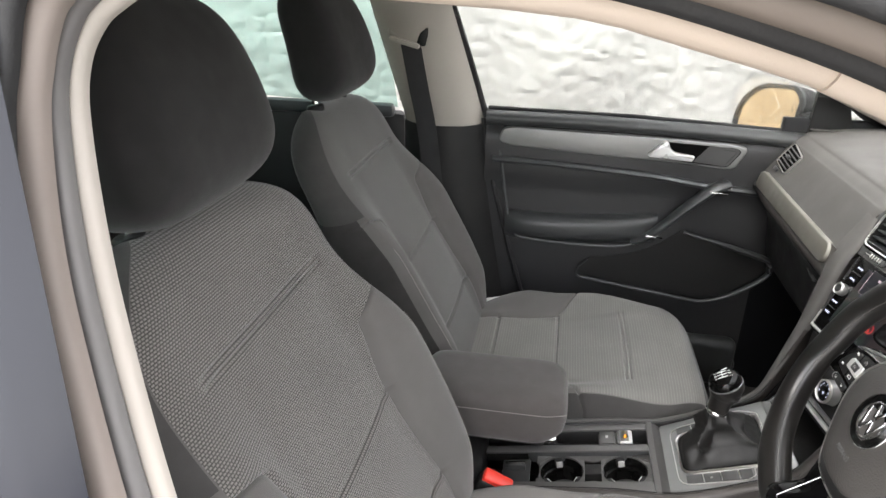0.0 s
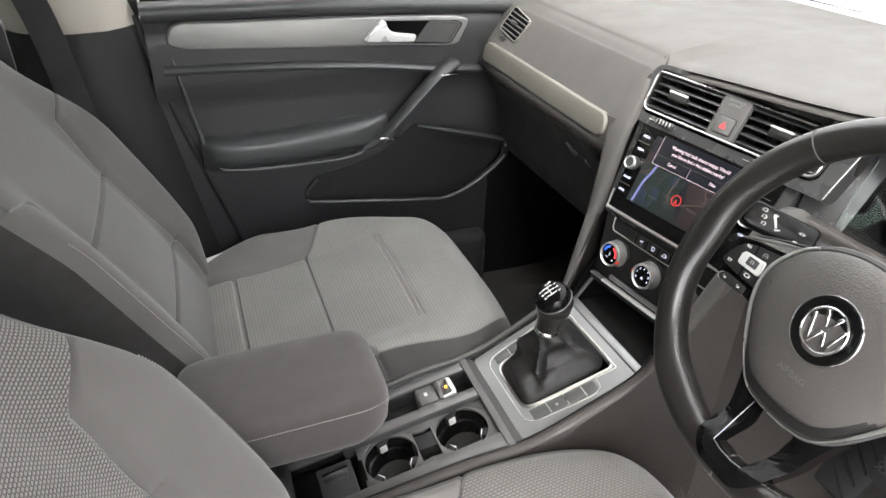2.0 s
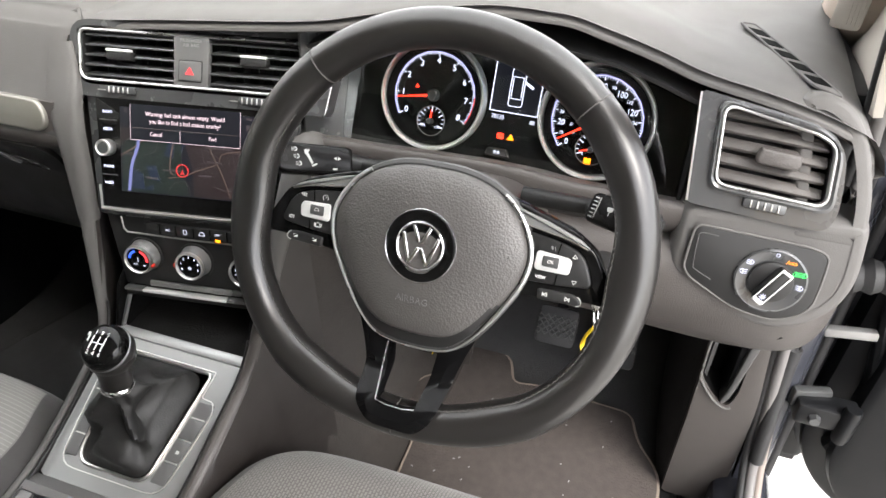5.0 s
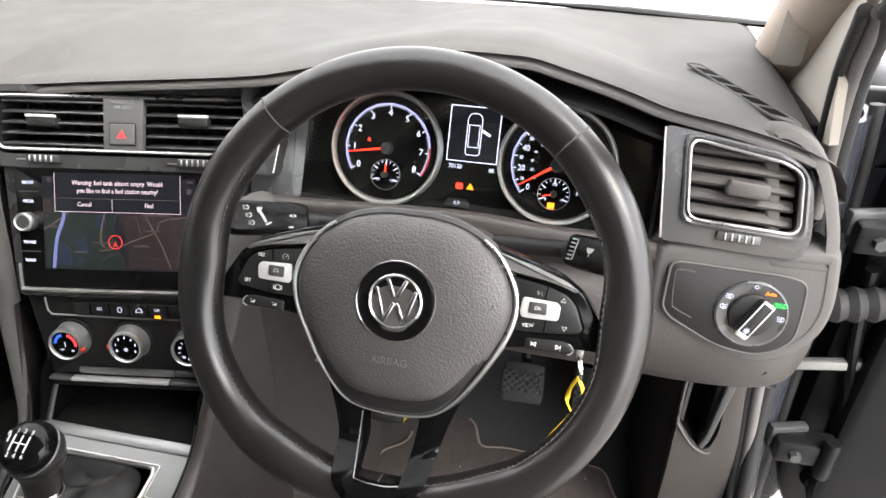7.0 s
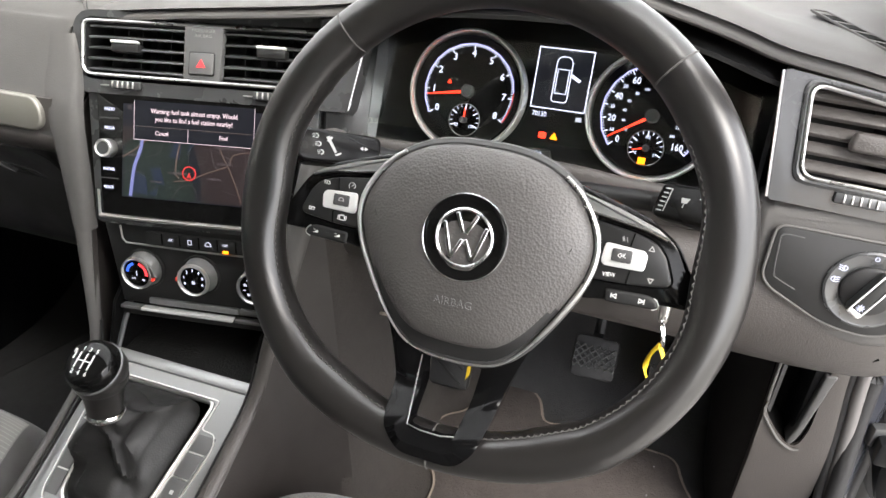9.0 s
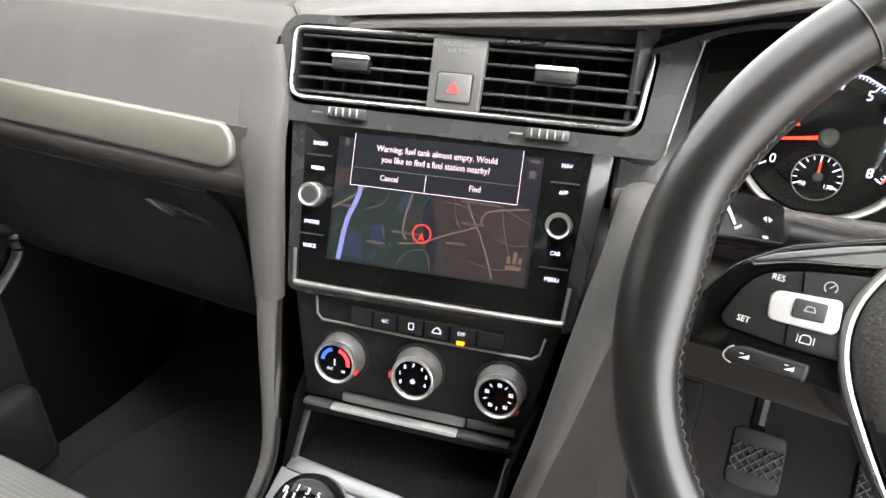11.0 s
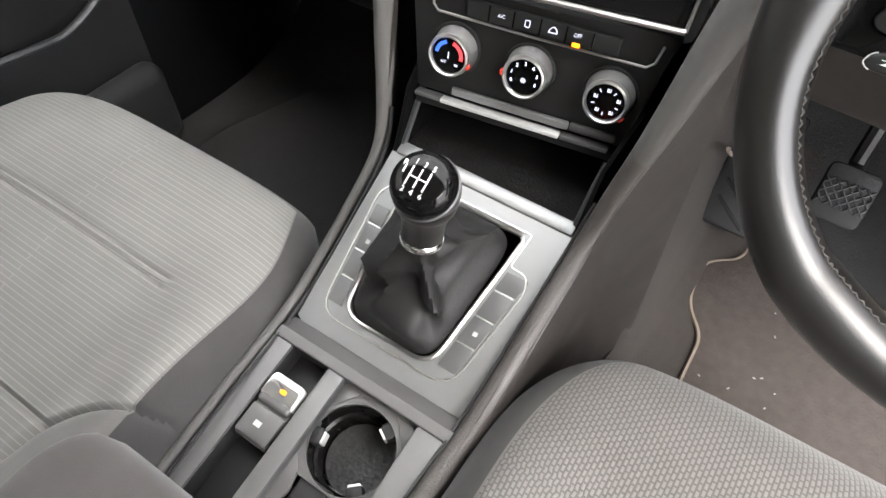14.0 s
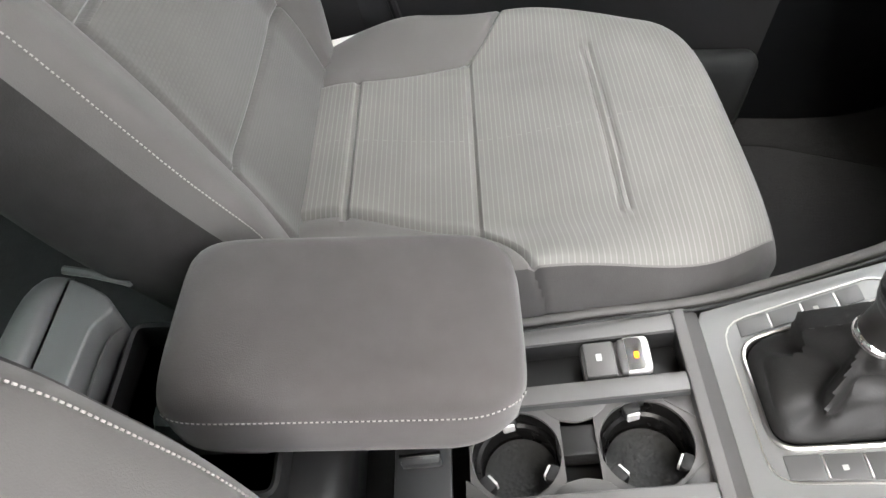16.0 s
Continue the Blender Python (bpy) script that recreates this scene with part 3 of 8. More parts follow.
# driver's door opening: rubber seal in two lips along pillar, rail and A-pillar, and outer painted flange
OPEN = [(0.64, -.752, .45), (0.668, -.748, .60), (0.676, -.746, .72), (0.690, -.748, .87), (0.655, -.730, .97), (0.605, -.708, 1.045), (0.52, -.682, 1.110), (0.41, -.654, 1.162), (0.22, -.628, 1.268), (0.10, -.618, 1.312), (-.02, -.612, 1.334), (-.18, -.614, 1.336),
        (-.275, -.622, 1.290), (-.252, -.650, 1.20), (-.216, -.684, 1.07), (-.188, -.710, .97), (-.150, -.718, .78), (-.06, -.715, .48)]
line = smoothline(OPEN, 90)
tagged(part("trim_door_seal", tube(line[:56], 0.010, 10), RUBBER), "black rubber seal round the driver's door opening", "door seal", kind="structure")
tagged(part("trim_seal_lip", tube([p + Vector((0, -.024, .012 if 25 < i < 60 else 0)) for i, p in enumerate(line) if 30 < i < 56], 0.013, 10), mat("grey_rubber", (.115, .095, .080), .6, tone=.1)),
       "grey-brown rubber lip of the driver's door opening", "door seal", kind="structure")
tagged(part("trim_seal_back", tube([p + Vector((-.004 if i > 55 else 0, -.046, .020 if 25 < i < 60 else 0)) for i, p in enumerate(line) if 30 < i < 56], 0.007, 10), RUBBER),
       "black outer seal of the driver's door opening", "door seal", kind="structure")
# the rounded rear corner of the door opening, from the inside out: cream trim, grey lip, beige lip, dark seal
def opening_band(name, material, label, shift, keys, half, round_):
    """A half-round strip along the centre pillar and over the corner; keys are (x, z, y) of its middle."""
    pts = smoothline([(x, y, z) for x, z, y in keys], 60)
    rows = []
    for i, p in enumerate(pts):
        d = pts[min(i + 1, 60)] - pts[max(i - 1, 0)]
        nrm = Vector((d.z, 0, -d.x)).normalized()
        hw = half * (1.45 - .45 * step(0, 24, i)) if half < .02 else half
        rows.append([p + nrm * hw * math.sin(q * math.pi / 12) + Vector((0, .008 - round_ * max(0.0, math.cos(q * math.pi / 12)) ** .6, 0)) for q in range(-6, 7)])
    return tagged(part(name, skin(rows, thick=.003), material), label, "door seal" if shift else "pillar trim", kind="structure")


# pillar edge in the same darkened cream, offsetting the light on it
for nm, mt, lab, dx, dy, hw, rd in (("trim_b_pillar_edge", CREAMDARK, "cream plastic edge of the driver's side centre pillar", 0, 0, .0078, .010), ("trim_seal_inner", LIPGREY, "soft grey inner lip of the driver's door seal", -.0066, -.012, .0062, .010),
                                    ("trim_seal_outer", LIPBEIGE, "beige-grey outer lip of the driver's door seal", -.0140, -.028, .0108, .013), ("trim_seal_edge", RUBBER, "black rubber edge of the driver's door seal", -.0215, -.046, .0072, .010)):
    f = abs(dx) / .0215
    dx -= .010
    opening_band(nm, mt, lab, dx + .010, [(-.080 + dx, .62, -.735 + dy), (-.118 + dx, .78, -.722 + dy), (-.168 + dx, .92, -.701 + dy), (-.2027 + dx, 1.0115, -.6774 + dy), (-.2319 - .001 + dx * .9, 1.1115, -.6514 + dy), (-.2477 - .002 + dx * .8, 1.1795, -.6337 + dy), (-.2575 - .005 + dx * .5, 1.2452, -.6167 + dy), (-.2549 - .0055 + dx * .45, 1.2772, -.6083 + dy),
                                   (-.2442 - .003 + dx * .7, 1.2977 + .006 * f, -.603 + dy), (-.2322 + dx * .95, 1.3088 + .010 * f, -.600 + dy), (-.2080 + dx, 1.3210 + .016 * f, -.598 + dy), (-.165 + dx, 1.3280 + .018 * f, -.597 + dy), (-.10, 1.3320 + .018 * f, -.597 + dy)], hw, rd)

# painted flange and outer B-pillar
rows = []
for i in range(15):
    t = i / 14
    z = 0.30 + t * 1.06
    lean = max(0, (z - 0.97)) * 0.26
    rows.append([(x - 0.075 * max(0, (z - .97)) / .36, -y + lean, z) for x, y in ((-.203, .742), (-.216, .763), (-.229, .772), (-.242, .7745), (-.250, .7725), (-.258, .7760), (-.32, .785), (-.40, .778))])
tagged(part("body_b_pillar", skin(rows, thick=0.008), PAINT), "dark grey painted outer face of the driver's side centre pillar", "body pillar", kind="structure")
bm = joined([box(0.012, 0.03, 0.70, at(-.262, -.790, .60), 0.005), box(0.016, 0.05, 0.7, at(-.285, -.800, .60), 0.006)])
tagged(part("rear_door_edge", bm, BLACKPAINT), "black edge and rubber of the closed rear door", "door edge", kind="structure")
rows = []
for i in range(12):
    t = i / 11
    z = 0.25 + t * 0.72
    rows.append([(x, y, z) for x, y in ((-.26, -.785), (-.30, -.80), (-.6, -.815), (-1.1, -.80))])
tagged(part("rear_door_skin", skin(rows, thick=0.01), PAINT), "dark grey painted skin of the rear door", "rear door", kind="structure")
# sill outer in body colour and A-post below the dash
tagged(part("body_sill", box(1.2, 0.085, 0.17, at(0.33, -.755, 0.30), 0.03, 4), PAINT), "glossy dark grey painted door sill", "sill", kind="structure")

# foot of the driver's side windscreen pillar, down to the dashboard
rows = [[(.93, -.745, 1.00), (.80, -.728, 1.040), (.68, -.708, 1.085), (.60, -.694, 1.110), (.53, -.680, 1.135)],
        [(.93, -.745, .99), (.80, -.730, 1.010), (.70, -.714, 1.040), (.64, -.702, 1.060), (.585, -.690, 1.075)],
        [(.92, -.740, .97), (.80, -.728, .985), (.71, -.718, 1.000), (.65, -.710, 1.015), (.600, -.700, 1.030)],
        [(.92, -.735, .94), (.80, -.728, .95), (.71, -.724, .955), (.66, -.720, .965), (.620, -.715, .975)]]
rows = [smoothline(r, 20) for r in rows]
rows = [list(r) for r in zip(*[smoothline(c, 14) for c in zip(*rows)])]
tagged(part("trim_pillar_foot", skin(rows, thick=.008), CREAM), "cream foot of the windscreen pillar beside the dashboard", "pillar trim", kind="structure")

# front wing beyond the hinges
tagged(part("body_wing", [box(.36, .05, .70, at(.99, -.855, .63), .02, 3), box(.02, .11, .70, at(.822, -.812, .63), .004)], BLACKPAINT), "dark painted front wing beyond the door hinges", "front wing", kind="structure")


# ---- seats ----
def back_surface(a_half, top):
    """Backrest in its own axes: a sideways, h up, d forward. Gives (a, d) round the section at h."""
    def width(h):
        base = a_half * (0.93 + 0.07 * step(0.0, 0.20, h)) - 0.022 * step(0.34, 0.50, h)
        q = max(0.0, (h - (top - 0.17)) / 0.17)
        return base * (1 - 0.55 * min(q, 1.0) ** 3.6)

    def depth(h):
        q = max(0.0, (h - (top - 0.075)) / 0.075)
        return (0.070 - 0.018 * step(0.1, top, h)) * max(0.0, 1 - min(q, 1.0) ** 2.6) ** 0.5 + 1e-4
    return width, depth


def insert_half(h):
    return 0.132 + 0.020 * step(0.25, 0.05, h) + 0.020 * step(0.28, 0.40, h) + 0.20 * step(0.375, 0.445, h)


def back_point(h, th, top, width, depth):
    """A point of the backrest at height h, th round its section, with what lies there."""
    w, dp = width(h), depth(h)
    c, s = math.cos(th), math.sin(th)
    a = w * sgn(c, 0.62)
    d = dp * sgn(s, 0.80)
    if s > 0:
        f = abs(a) / 0.255
        lift = 0.050 * (step(0.42, 0.86, f)) * step(-0.08, 0.10, h) * (1 - 0.85 * step(0.30, 0.50, h))
        d += lift * min(1, s * 1.6)
        d -= 0.010 * (1 - f * f) * step(top, top - 0.15, h)
        d += 0.012 * math.exp(-((h - 0.20) / 0.12) ** 2) * max(0, 1 - (a / 0.15) ** 2)
        d -= 0.006 * groove(abs(h - 0.487 + 0.10 * a * a) - 0.0045, 0.0045) * step(0.158, 0.142, abs(a))
        ih = insert_half(h)
        if abs(a) < ih + 0.004:
            d -= 0.009 * groove(h - 0.275, 0.005) + 0.009 * groove(h - 0.105, 0.005)
        if h < 0.43:
            d -= 0.007 * groove(abs(a) - ih, 0.010)
    else:
        d *= 1.0 - 0.25 * step(0.15, 0.5, h)
    return Vector((d, a, h))


SIDE_S = 0.62


SIDE_TOP = 0.415


def back_row(h, width):
    """Angles round the section whose steps fall on the insert's edge and on the side seam."""
    w = width(h)
    th_s = math.asin(SIDE_S)
    f = min(0.9999, insert_half(h) / w)
    th_e = max(math.acos(f ** (1 / 0.62)), th_s + 0.02)
    half = [math.pi / 2 + (th_e - math.pi / 2) * k / 28 for k in range(28)]
    half += [th_e + (th_s - th_e) * k / 16 for k in range(16)]
    half += [th_s + (-math.pi / 2 - th_s) * k / 28 for k in range(29)]
    return half


def fuller(p, amount):
    """Carries the inner bolster of a backrest sideways by amount, low down."""
    return p + Vector((0, amount * step(0.10, 0.24, p.y) * step(0.46, 0.26, p.z), 0))


def seat_back(parent, m, cloth, top=0.63, inner_extra=0.0):
    width, depth = back_surface(0.258, top)
    bm = {"backrest_insert": bmesh.new(), "backrest_bolster": bmesh.new(), "backrest_shoulder": bmesh.new(), "backrest_side": bmesh.new()}
    uvs = {k: b.loops.layers.uv.new("UVMap") for k, b in bm.items()}
    hs = [-0.05 + (SIDE_TOP + 0.05) * k / 150 for k in range(150)] + [SIDE_TOP + (top - SIDE_TOP) * (1 - (1 - k / 120) ** 1.35) for k in range(121)]
    for mirror in (1, -1):
        rowv = []
        for h in hs:
            row, run, last = [], 0.0, None
            for th in back_row(h, width):
                bend = 0.030 * step(0.25, 0.44, h) * (1 - step(0.44, 0.60, h)) * step(0.62, -0.6, math.sin(th))
                p = back_point(min(top, h + bend), th, top, width, depth)
                p.y *= mirror
                p = fuller(p, inner_extra)
                run += (p - last).length if last else 0.0
                last = p
                row.append((p, run))
            rowv.append(row)
        for j in range(len(hs) - 1):
            for i in range(len(rowv[0]) - 1):
                q = [rowv[j][i], rowv[j][i + 1], rowv[j + 1][i + 1], rowv[j + 1][i]]
                hh = [hs[j], hs[j], hs[j + 1], hs[j + 1]]
                if i < 28:
                    key = "backrest_insert"
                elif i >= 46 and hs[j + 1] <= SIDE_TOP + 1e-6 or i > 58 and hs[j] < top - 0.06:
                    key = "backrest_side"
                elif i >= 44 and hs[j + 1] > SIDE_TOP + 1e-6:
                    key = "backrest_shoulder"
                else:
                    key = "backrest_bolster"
                b = bm[key]
                f = b.faces.new([b.verts.new(m @ p[0]) for p in q])
                for lo, p, h in zip(f.loops, q, hh):
                    lo[uvs[key]].uv = (p[1] * mirror, h)
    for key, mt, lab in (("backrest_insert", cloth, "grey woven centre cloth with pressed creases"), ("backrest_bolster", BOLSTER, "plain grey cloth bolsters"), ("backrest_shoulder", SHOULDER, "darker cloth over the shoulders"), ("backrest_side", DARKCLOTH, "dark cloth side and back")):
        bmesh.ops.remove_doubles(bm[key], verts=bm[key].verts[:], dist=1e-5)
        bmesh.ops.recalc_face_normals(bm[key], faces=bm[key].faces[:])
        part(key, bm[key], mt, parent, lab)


def seat_cushion(parent, m, cloth, length=0.51):
    """Cushion in its own axes: s forward from the back joint, a sideways, z up."""
    nu, nl = 112, 210
    bm = {"cushion_insert": bmesh.new(), "cushion_bolster": bmesh.new(), "cushion_side": bmesh.new()}
    uvs = {k: b.loops.layers.uv.new("UVMap") for k, b in bm.items()}

    def ins(s):
        return 0.116 + 0.030 * step(0.03, 0.20, s) + 0.24 * step(0.175, 0.345, s)
    for mirror in (1, -1):
        rowv = []
        for j in range(nl + 1):
            t = j / nl
            s = -0.03 + (length + 0.03) * (1 - (1 - t) ** 1.6)
            q = max(0.0, (s - (length - 0.20)) / 0.20)
            w = 0.246 * (1 - 0.36 * q ** 3.0) * (1 - 0.06 * step(0.12, -0.03, s))
            top = 0.048 + 0.024 * step(0.18, 0.40, s) - 0.012 * math.exp(-((s - 0.18) / 0.12) ** 2)
            q2 = max(0.0, (s - (length - 0.085)) / 0.085)
            cap = max(0.0, 1 - q2 ** 2.3) ** 0.5
            th_s = math.asin(0.60)
            th_e = max(math.acos(min(0.9999, ins(s) / w) ** (1 / 0.55)), th_s + 0.02)
            half = [math.pi / 2 + (th_e - math.pi / 2) * k / 28 for k in range(28)] + [th_e + (th_s - th_e) * k / 12 for k in range(12)] + [th_s + (-math.pi / 2 - th_s) * k / 28 for k in range(29)]
            row, run, last = [], 0.0, None
            for th in half:
                c, si = math.cos(th), math.sin(th)
                a = w * sgn(c, 0.55)
                zt = 0.0
                if si > 0:
                    f = abs(a) / 0.246
                    z = top * sgn(si, 0.7)
                    zt += 0.040 * step(0.50, 0.88, f) * step(-0.02, 0.13, s) * (1 - 0.95 * step(0.24, 0.42, s)) * min(1, si * 1.5)
                    zt -= 0.008 * (1 - f * f) * step(0.45, 0.3, s)
                    zt -= 0.005 * (groove(abs(s - 0.340 + 0.15 * a * a) - 0.0045, 0.0045)) * step(0.150, 0.140, abs(a))
                    if abs(a) < ins(s) + 0.004:
                        zt -= 0.009 * groove(s - 0.190, 0.005) + 0.009 * groove(s - 0.048, 0.005)
                    if s < 0.34:
                        zt -= 0.007 * (1 - 0.8 * step(0.26, 0.34, s)) * groove(abs(a) - ins(s), 0.010)
                    z = (z + zt)
                else:
                    z = 0.105 * sgn(si, 0.6)
                z = z * cap * (0.35 + 0.65 * step(-0.035, 0.05, s) ** 0.5) - 0.035 * (1 - cap)
                p = Vector((s, a * mirror, z))
                run += (p - last).length if last else 0.0
                last = p
                row.append((p, run, s))
            rowv.append(row)
        for j in range(nl):
            for i in range(len(rowv[0]) - 1):
                q = [rowv[j][i], rowv[j][i + 1], rowv[j + 1][i + 1], rowv[j + 1][i]]
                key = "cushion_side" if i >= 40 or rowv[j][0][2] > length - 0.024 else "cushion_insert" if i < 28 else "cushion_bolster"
                b = bm[key]
                f = b.faces.new([b.verts.new(m @ p[0]) for p in q])
                for lo, p in zip(f.loops, q):
                    lo[uvs[key]].uv = (p[1] * mirror, p[2]) if cloth is RIBBED else (p[2], p[1] * mirror)
    for key, mt, lab in (("cushion_insert", cloth, "grey ribbed centre cloth with pressed creases"), ("cushion_bolster", CLOTH, "plain grey cloth side bolsters"), ("cushion_side", SHOULDER, "plain side cloth, darker in part for facing down")):
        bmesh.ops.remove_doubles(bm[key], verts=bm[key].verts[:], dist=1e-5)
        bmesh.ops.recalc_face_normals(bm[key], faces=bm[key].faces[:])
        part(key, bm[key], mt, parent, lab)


def headrest(parent, m):
    rows = []
    n, nu = 44, 56
    for j in range(n + 1):
        t = j / n
        h = -0.016 + 0.228 * t
        e = 2 * t - 1
        cap = max(0.0, 1 - abs(e) ** 4.5) ** 0.5
        w = (0.150 - 0.032 * t ** 2) * (0.25 + 0.75 * cap) if abs(e) < 1 else 0.03
        dp = (0.062 - 0.014 * t) * cap + 1e-4
        lean = 0.034 - 0.016 * t + 0.012 * math.sin(math.pi * t)
        row = []
        for i in range(nu):
            th = 2 * math.pi * i / nu
            a = w * sgn(math.cos(th), 0.6)
            d = dp * sgn(math.sin(th), 0.75) + 0.010 * (a / 0.14) ** 2 * (math.sin(th) > 0)
            row.append(m @ Vector((d + lean, a, h)))
        rows.append(row)
    bm = skin(rows, closed=True, caps=True)
    hr = part("headrest", bm, DARKCLOTH2, parent, "black cloth headrest")
    for y in (-0.080, 0.060):
        part("post", tube([m @ Vector((0.008, y, -0.022)), m @ Vector((0.012, y, 0.03))], 0.006, 12), CHROME, hr, "chrome headrest post")
        part("collar", lathe([(0, 0.005), (0.008, 0.005), (0.015, 0.0035), (0.0175, 0.0), (0.017, -0.010), (0, -0.010)], m @ at(0.007, y, -0.018), 24), DARK, parent, "black plastic post collar")


DARKCLOTH2 = mat("black_cloth", (0.0118, 0.0113, 0.0112), 0.9, tone=0.15, tone_scale=10, bump=0.3, bump_scale=1000, spec=0.3, sheen=0.12)


def front_seat(name, label, y, cushion_x, pivot_x, recline, lift, cloth, back_cloth, rest=-0.004):
    seat = thing(name, label, "car seat", "front seats")
    mb = Matrix.Translation((pivot_x, y, 0.505 + lift)) @ Matrix.Rotation(radians(-recline), 4, "Y")
    extra = 0.026 if y < 0 else 0.0
    seat_back(seat, mb, back_cloth, inner_extra=extra)
    headrest(seat, mb @ at(rest, 0, 0.648) @ Matrix.Rotation(radians(recline * 0.55), 4, "Y"))
    mc = Matrix.Translation((cushion_x, y, 0.505 + lift * 0.6)) @ Matrix.Rotation(radians(-1.0), 4, "Y")
    seat_cushion(seat, mc, cloth)
    part("base", box(0.40, 0.36, 0.13, at(cushion_x + 0.22, y, 0.355), 0.03), DARK, seat, "black plastic seat base")
    for s in (-1, 1):
        part("rail", box(0.52, 0.035, 0.035, at(cushion_x + 0.20, y + s * 0.17, 0.302), 0.006), DARK, seat)
        part("side_valance", box(0.44, 0.022, 0.10, at(cushion_x + 0.18, y + s * 0.225, 0.415), 0.010), DARK, seat, "black plastic seat side cover")
    inner = -1 if y > 0 else 1
    # pale stitching along the inner bolster
    width, depth = back_surface(0.258, 0.63)
    th = math.asin(SIDE_S)
    th = th if inner > 0 else math.pi - th
    pts = [mb @ (fuller(back_point(0.0 + 0.34 * k / 90, th, 0.63, width, depth), extra) + Vector((0.0005, inner * 0.0006, 0))) for k in range(91)]
    st = [tube([pts[k], pts[k] + (pts[k + 1] - pts[k]) * 0.55], 0.0007, 5) for k in range(90)]
    part("stitching", st, THREAD, seat, "pale stitched seam on the inner bolster")
    return seat


front_seat("car_seat", "grey cloth front passenger seat with ribbed centre cloth", 0.344, -0.132, -0.185, 27.0, 0.0, RIBBED, SHADEDINSERT, 0.016)
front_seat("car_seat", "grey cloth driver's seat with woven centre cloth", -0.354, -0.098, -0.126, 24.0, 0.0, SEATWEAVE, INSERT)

# rear bench, seen dark between the front seats
bench = thing("rear_bench", "dark cloth rear bench seat behind the front seats", "car seat")
part("cushion", box(0.50, 1.24, 0.20, at(-0.98, 0, 0.44), 0.06, 4), DARKCLOTH, bench)
part("backrest", box(0.16, 1.26, 0.62, Matrix.Translation((-1.32, 0, 0.76)) @ Matrix.Rotation(radians(-22), 4, "Y"), 0.06, 4), DARKCLOTH, bench)

# white side label on the passenger seat's outer edge
tag = thing("seat_label", "small white fabric airbag label on the seat's outer seam", "label")
part("tag", box(0.085, 0.006, 0.030, Matrix.Translation((-0.085, 0.545, 0.536)) @ Matrix.Rotation(radians(-14), 4, "Y") @ Matrix.Rotation(radians(-35), 4, "X"), 0.002), WHITETAG, tag)


# ---- dashboard ----
dash = thing("dashboard", "grey soft-touch plastic dashboard with a hood over the dials", "dashboard")
PASS = [(.505, .897), (.524, .925), (.550, .968), (.592, .997), (.74, 1.012), (1.02, 1.012)]
END = [(.520, .895), (.540, .925), (.566, .962), (.606, .990), (.74, 1.004), (.98, 1.004)]


def hood(x, z, far=1.016):
    return [(x, z - .0045), (x + .003, z), (x + .022, z + .0075), (x + .065, z + .0115), (.78, max(far, z - .004)), (1.03, 1.014)]


PASS8 = PASS[:3] + [(.558, .9765), (.574, .9880), (.600, .9985)] + PASS[4:]
END8 = END[:3] + [(.574, .9705), (.590, .9815), (.614, .9915)] + END[4:]


def lip(x, z, far=1.016):
    h = hood(x, z, far)
    return [(h[0][0], h[0][1] - .0012), (h[0][0], h[0][1] - .0006)] + h


near = [(.552, .9665), (.552, .9670), (.552, .9675), (.559, .9765), (.575, .9880), (.601, .9982), (.74, 1.0122), (1.02, 1.0122)]
HOOD = ((.150, .566, .9750), (.100, .568, .9815), (.040, .571, .9875), (-.030, .573, .9940), (-.100, .575, 1.0005), (-.160, .577, 1.0075), (-.230, .579, 1.0225), (-.300, .580, 1.0365), (-.360, .580, 1.0435),
        (-.415, .579, 1.0425), (-.460, .577, 1.0330), (-.505, .575, 1.0210), (-.550, .572, 1.0070), (-.605, .569, .9970), (-.650, .567, .9865))
keys = [(.715, [(x + .03, z - .03) for x, z in END8]), (.69, END8), (.60, PASS8), (.45, PASS8), (.32, PASS8), (.235, PASS8), (.185, PASS8), (.174, PASS8), (.163, near)]
keys += [(y, lip(x, z, 1.014 if y > 0 else 1.016 if y > -.5 else 1.004)) for y, x, z in HOOD]
keys += [(-.678, lip(.5675, .9770, 1.002)), (-.698, [(x + .006, z - .008) for x, z in lip(.570, .974, .999)]), (-.714, [(x + .018, z - .026) for x, z in lip(.572, .972, .996)]), (-.726, [(x + .04, z - .05) for x, z in lip(.57, .972)])]
part("top_pad", skin(sweep(keys, 3, 44), thick=0.010), SOFT, dash, "grey soft-grained top of the dashboard")
part("core", [box(.30, 1.36, .31, at(.905, 0, .805), .01), box(.26, .50, .08, at(.70, .42, .92), .01)], DARK, dash, "dark hidden body of the dashboard")
# dark edge of glass along the front of the pad
part("glass_edge", tube(smoothline([(.995, .735, 1.012), (1.045, .3, 1.022), (1.05, 0, 1.023), (1.045, -.3, 1.022), (.995, -.735, 1.012)], 40), 0.010, 8, squash=.5), DARK, dash, "black edge along the windscreen's foot")

# passenger side: bright strip, glove box below
TS = plane_m((.4985, .400, .8845), 0, 14)
part("trim_strip", prism(rpoly([(-.236, -.0150), (-.228, -.0190), (.212, -.0215), (.2235, -.0120), (.2220, .0060), (.212, .0170), (-.226, .0205), (-.238, .0120)], [.006, .006, .008, .01, .012, .010, .008, .008], 5), .014, TS, z0=-.0085, r=.003, seg=3), STRIP, dash, "brushed silver-grey trim strip with a rounded end")
rows = loft([(y, [(.5055 + e, .8990), (.4975 + e, .8640), (.4935 + e, .8560), (.4960 + e, .8460), (.5100 + e, .8340), (.5350, .8230)]) for y, e in ((.167, .002), (.25, 0), (.40, 0), (.55, .001), (.63, .008), (.69, .022))], 30, 24)
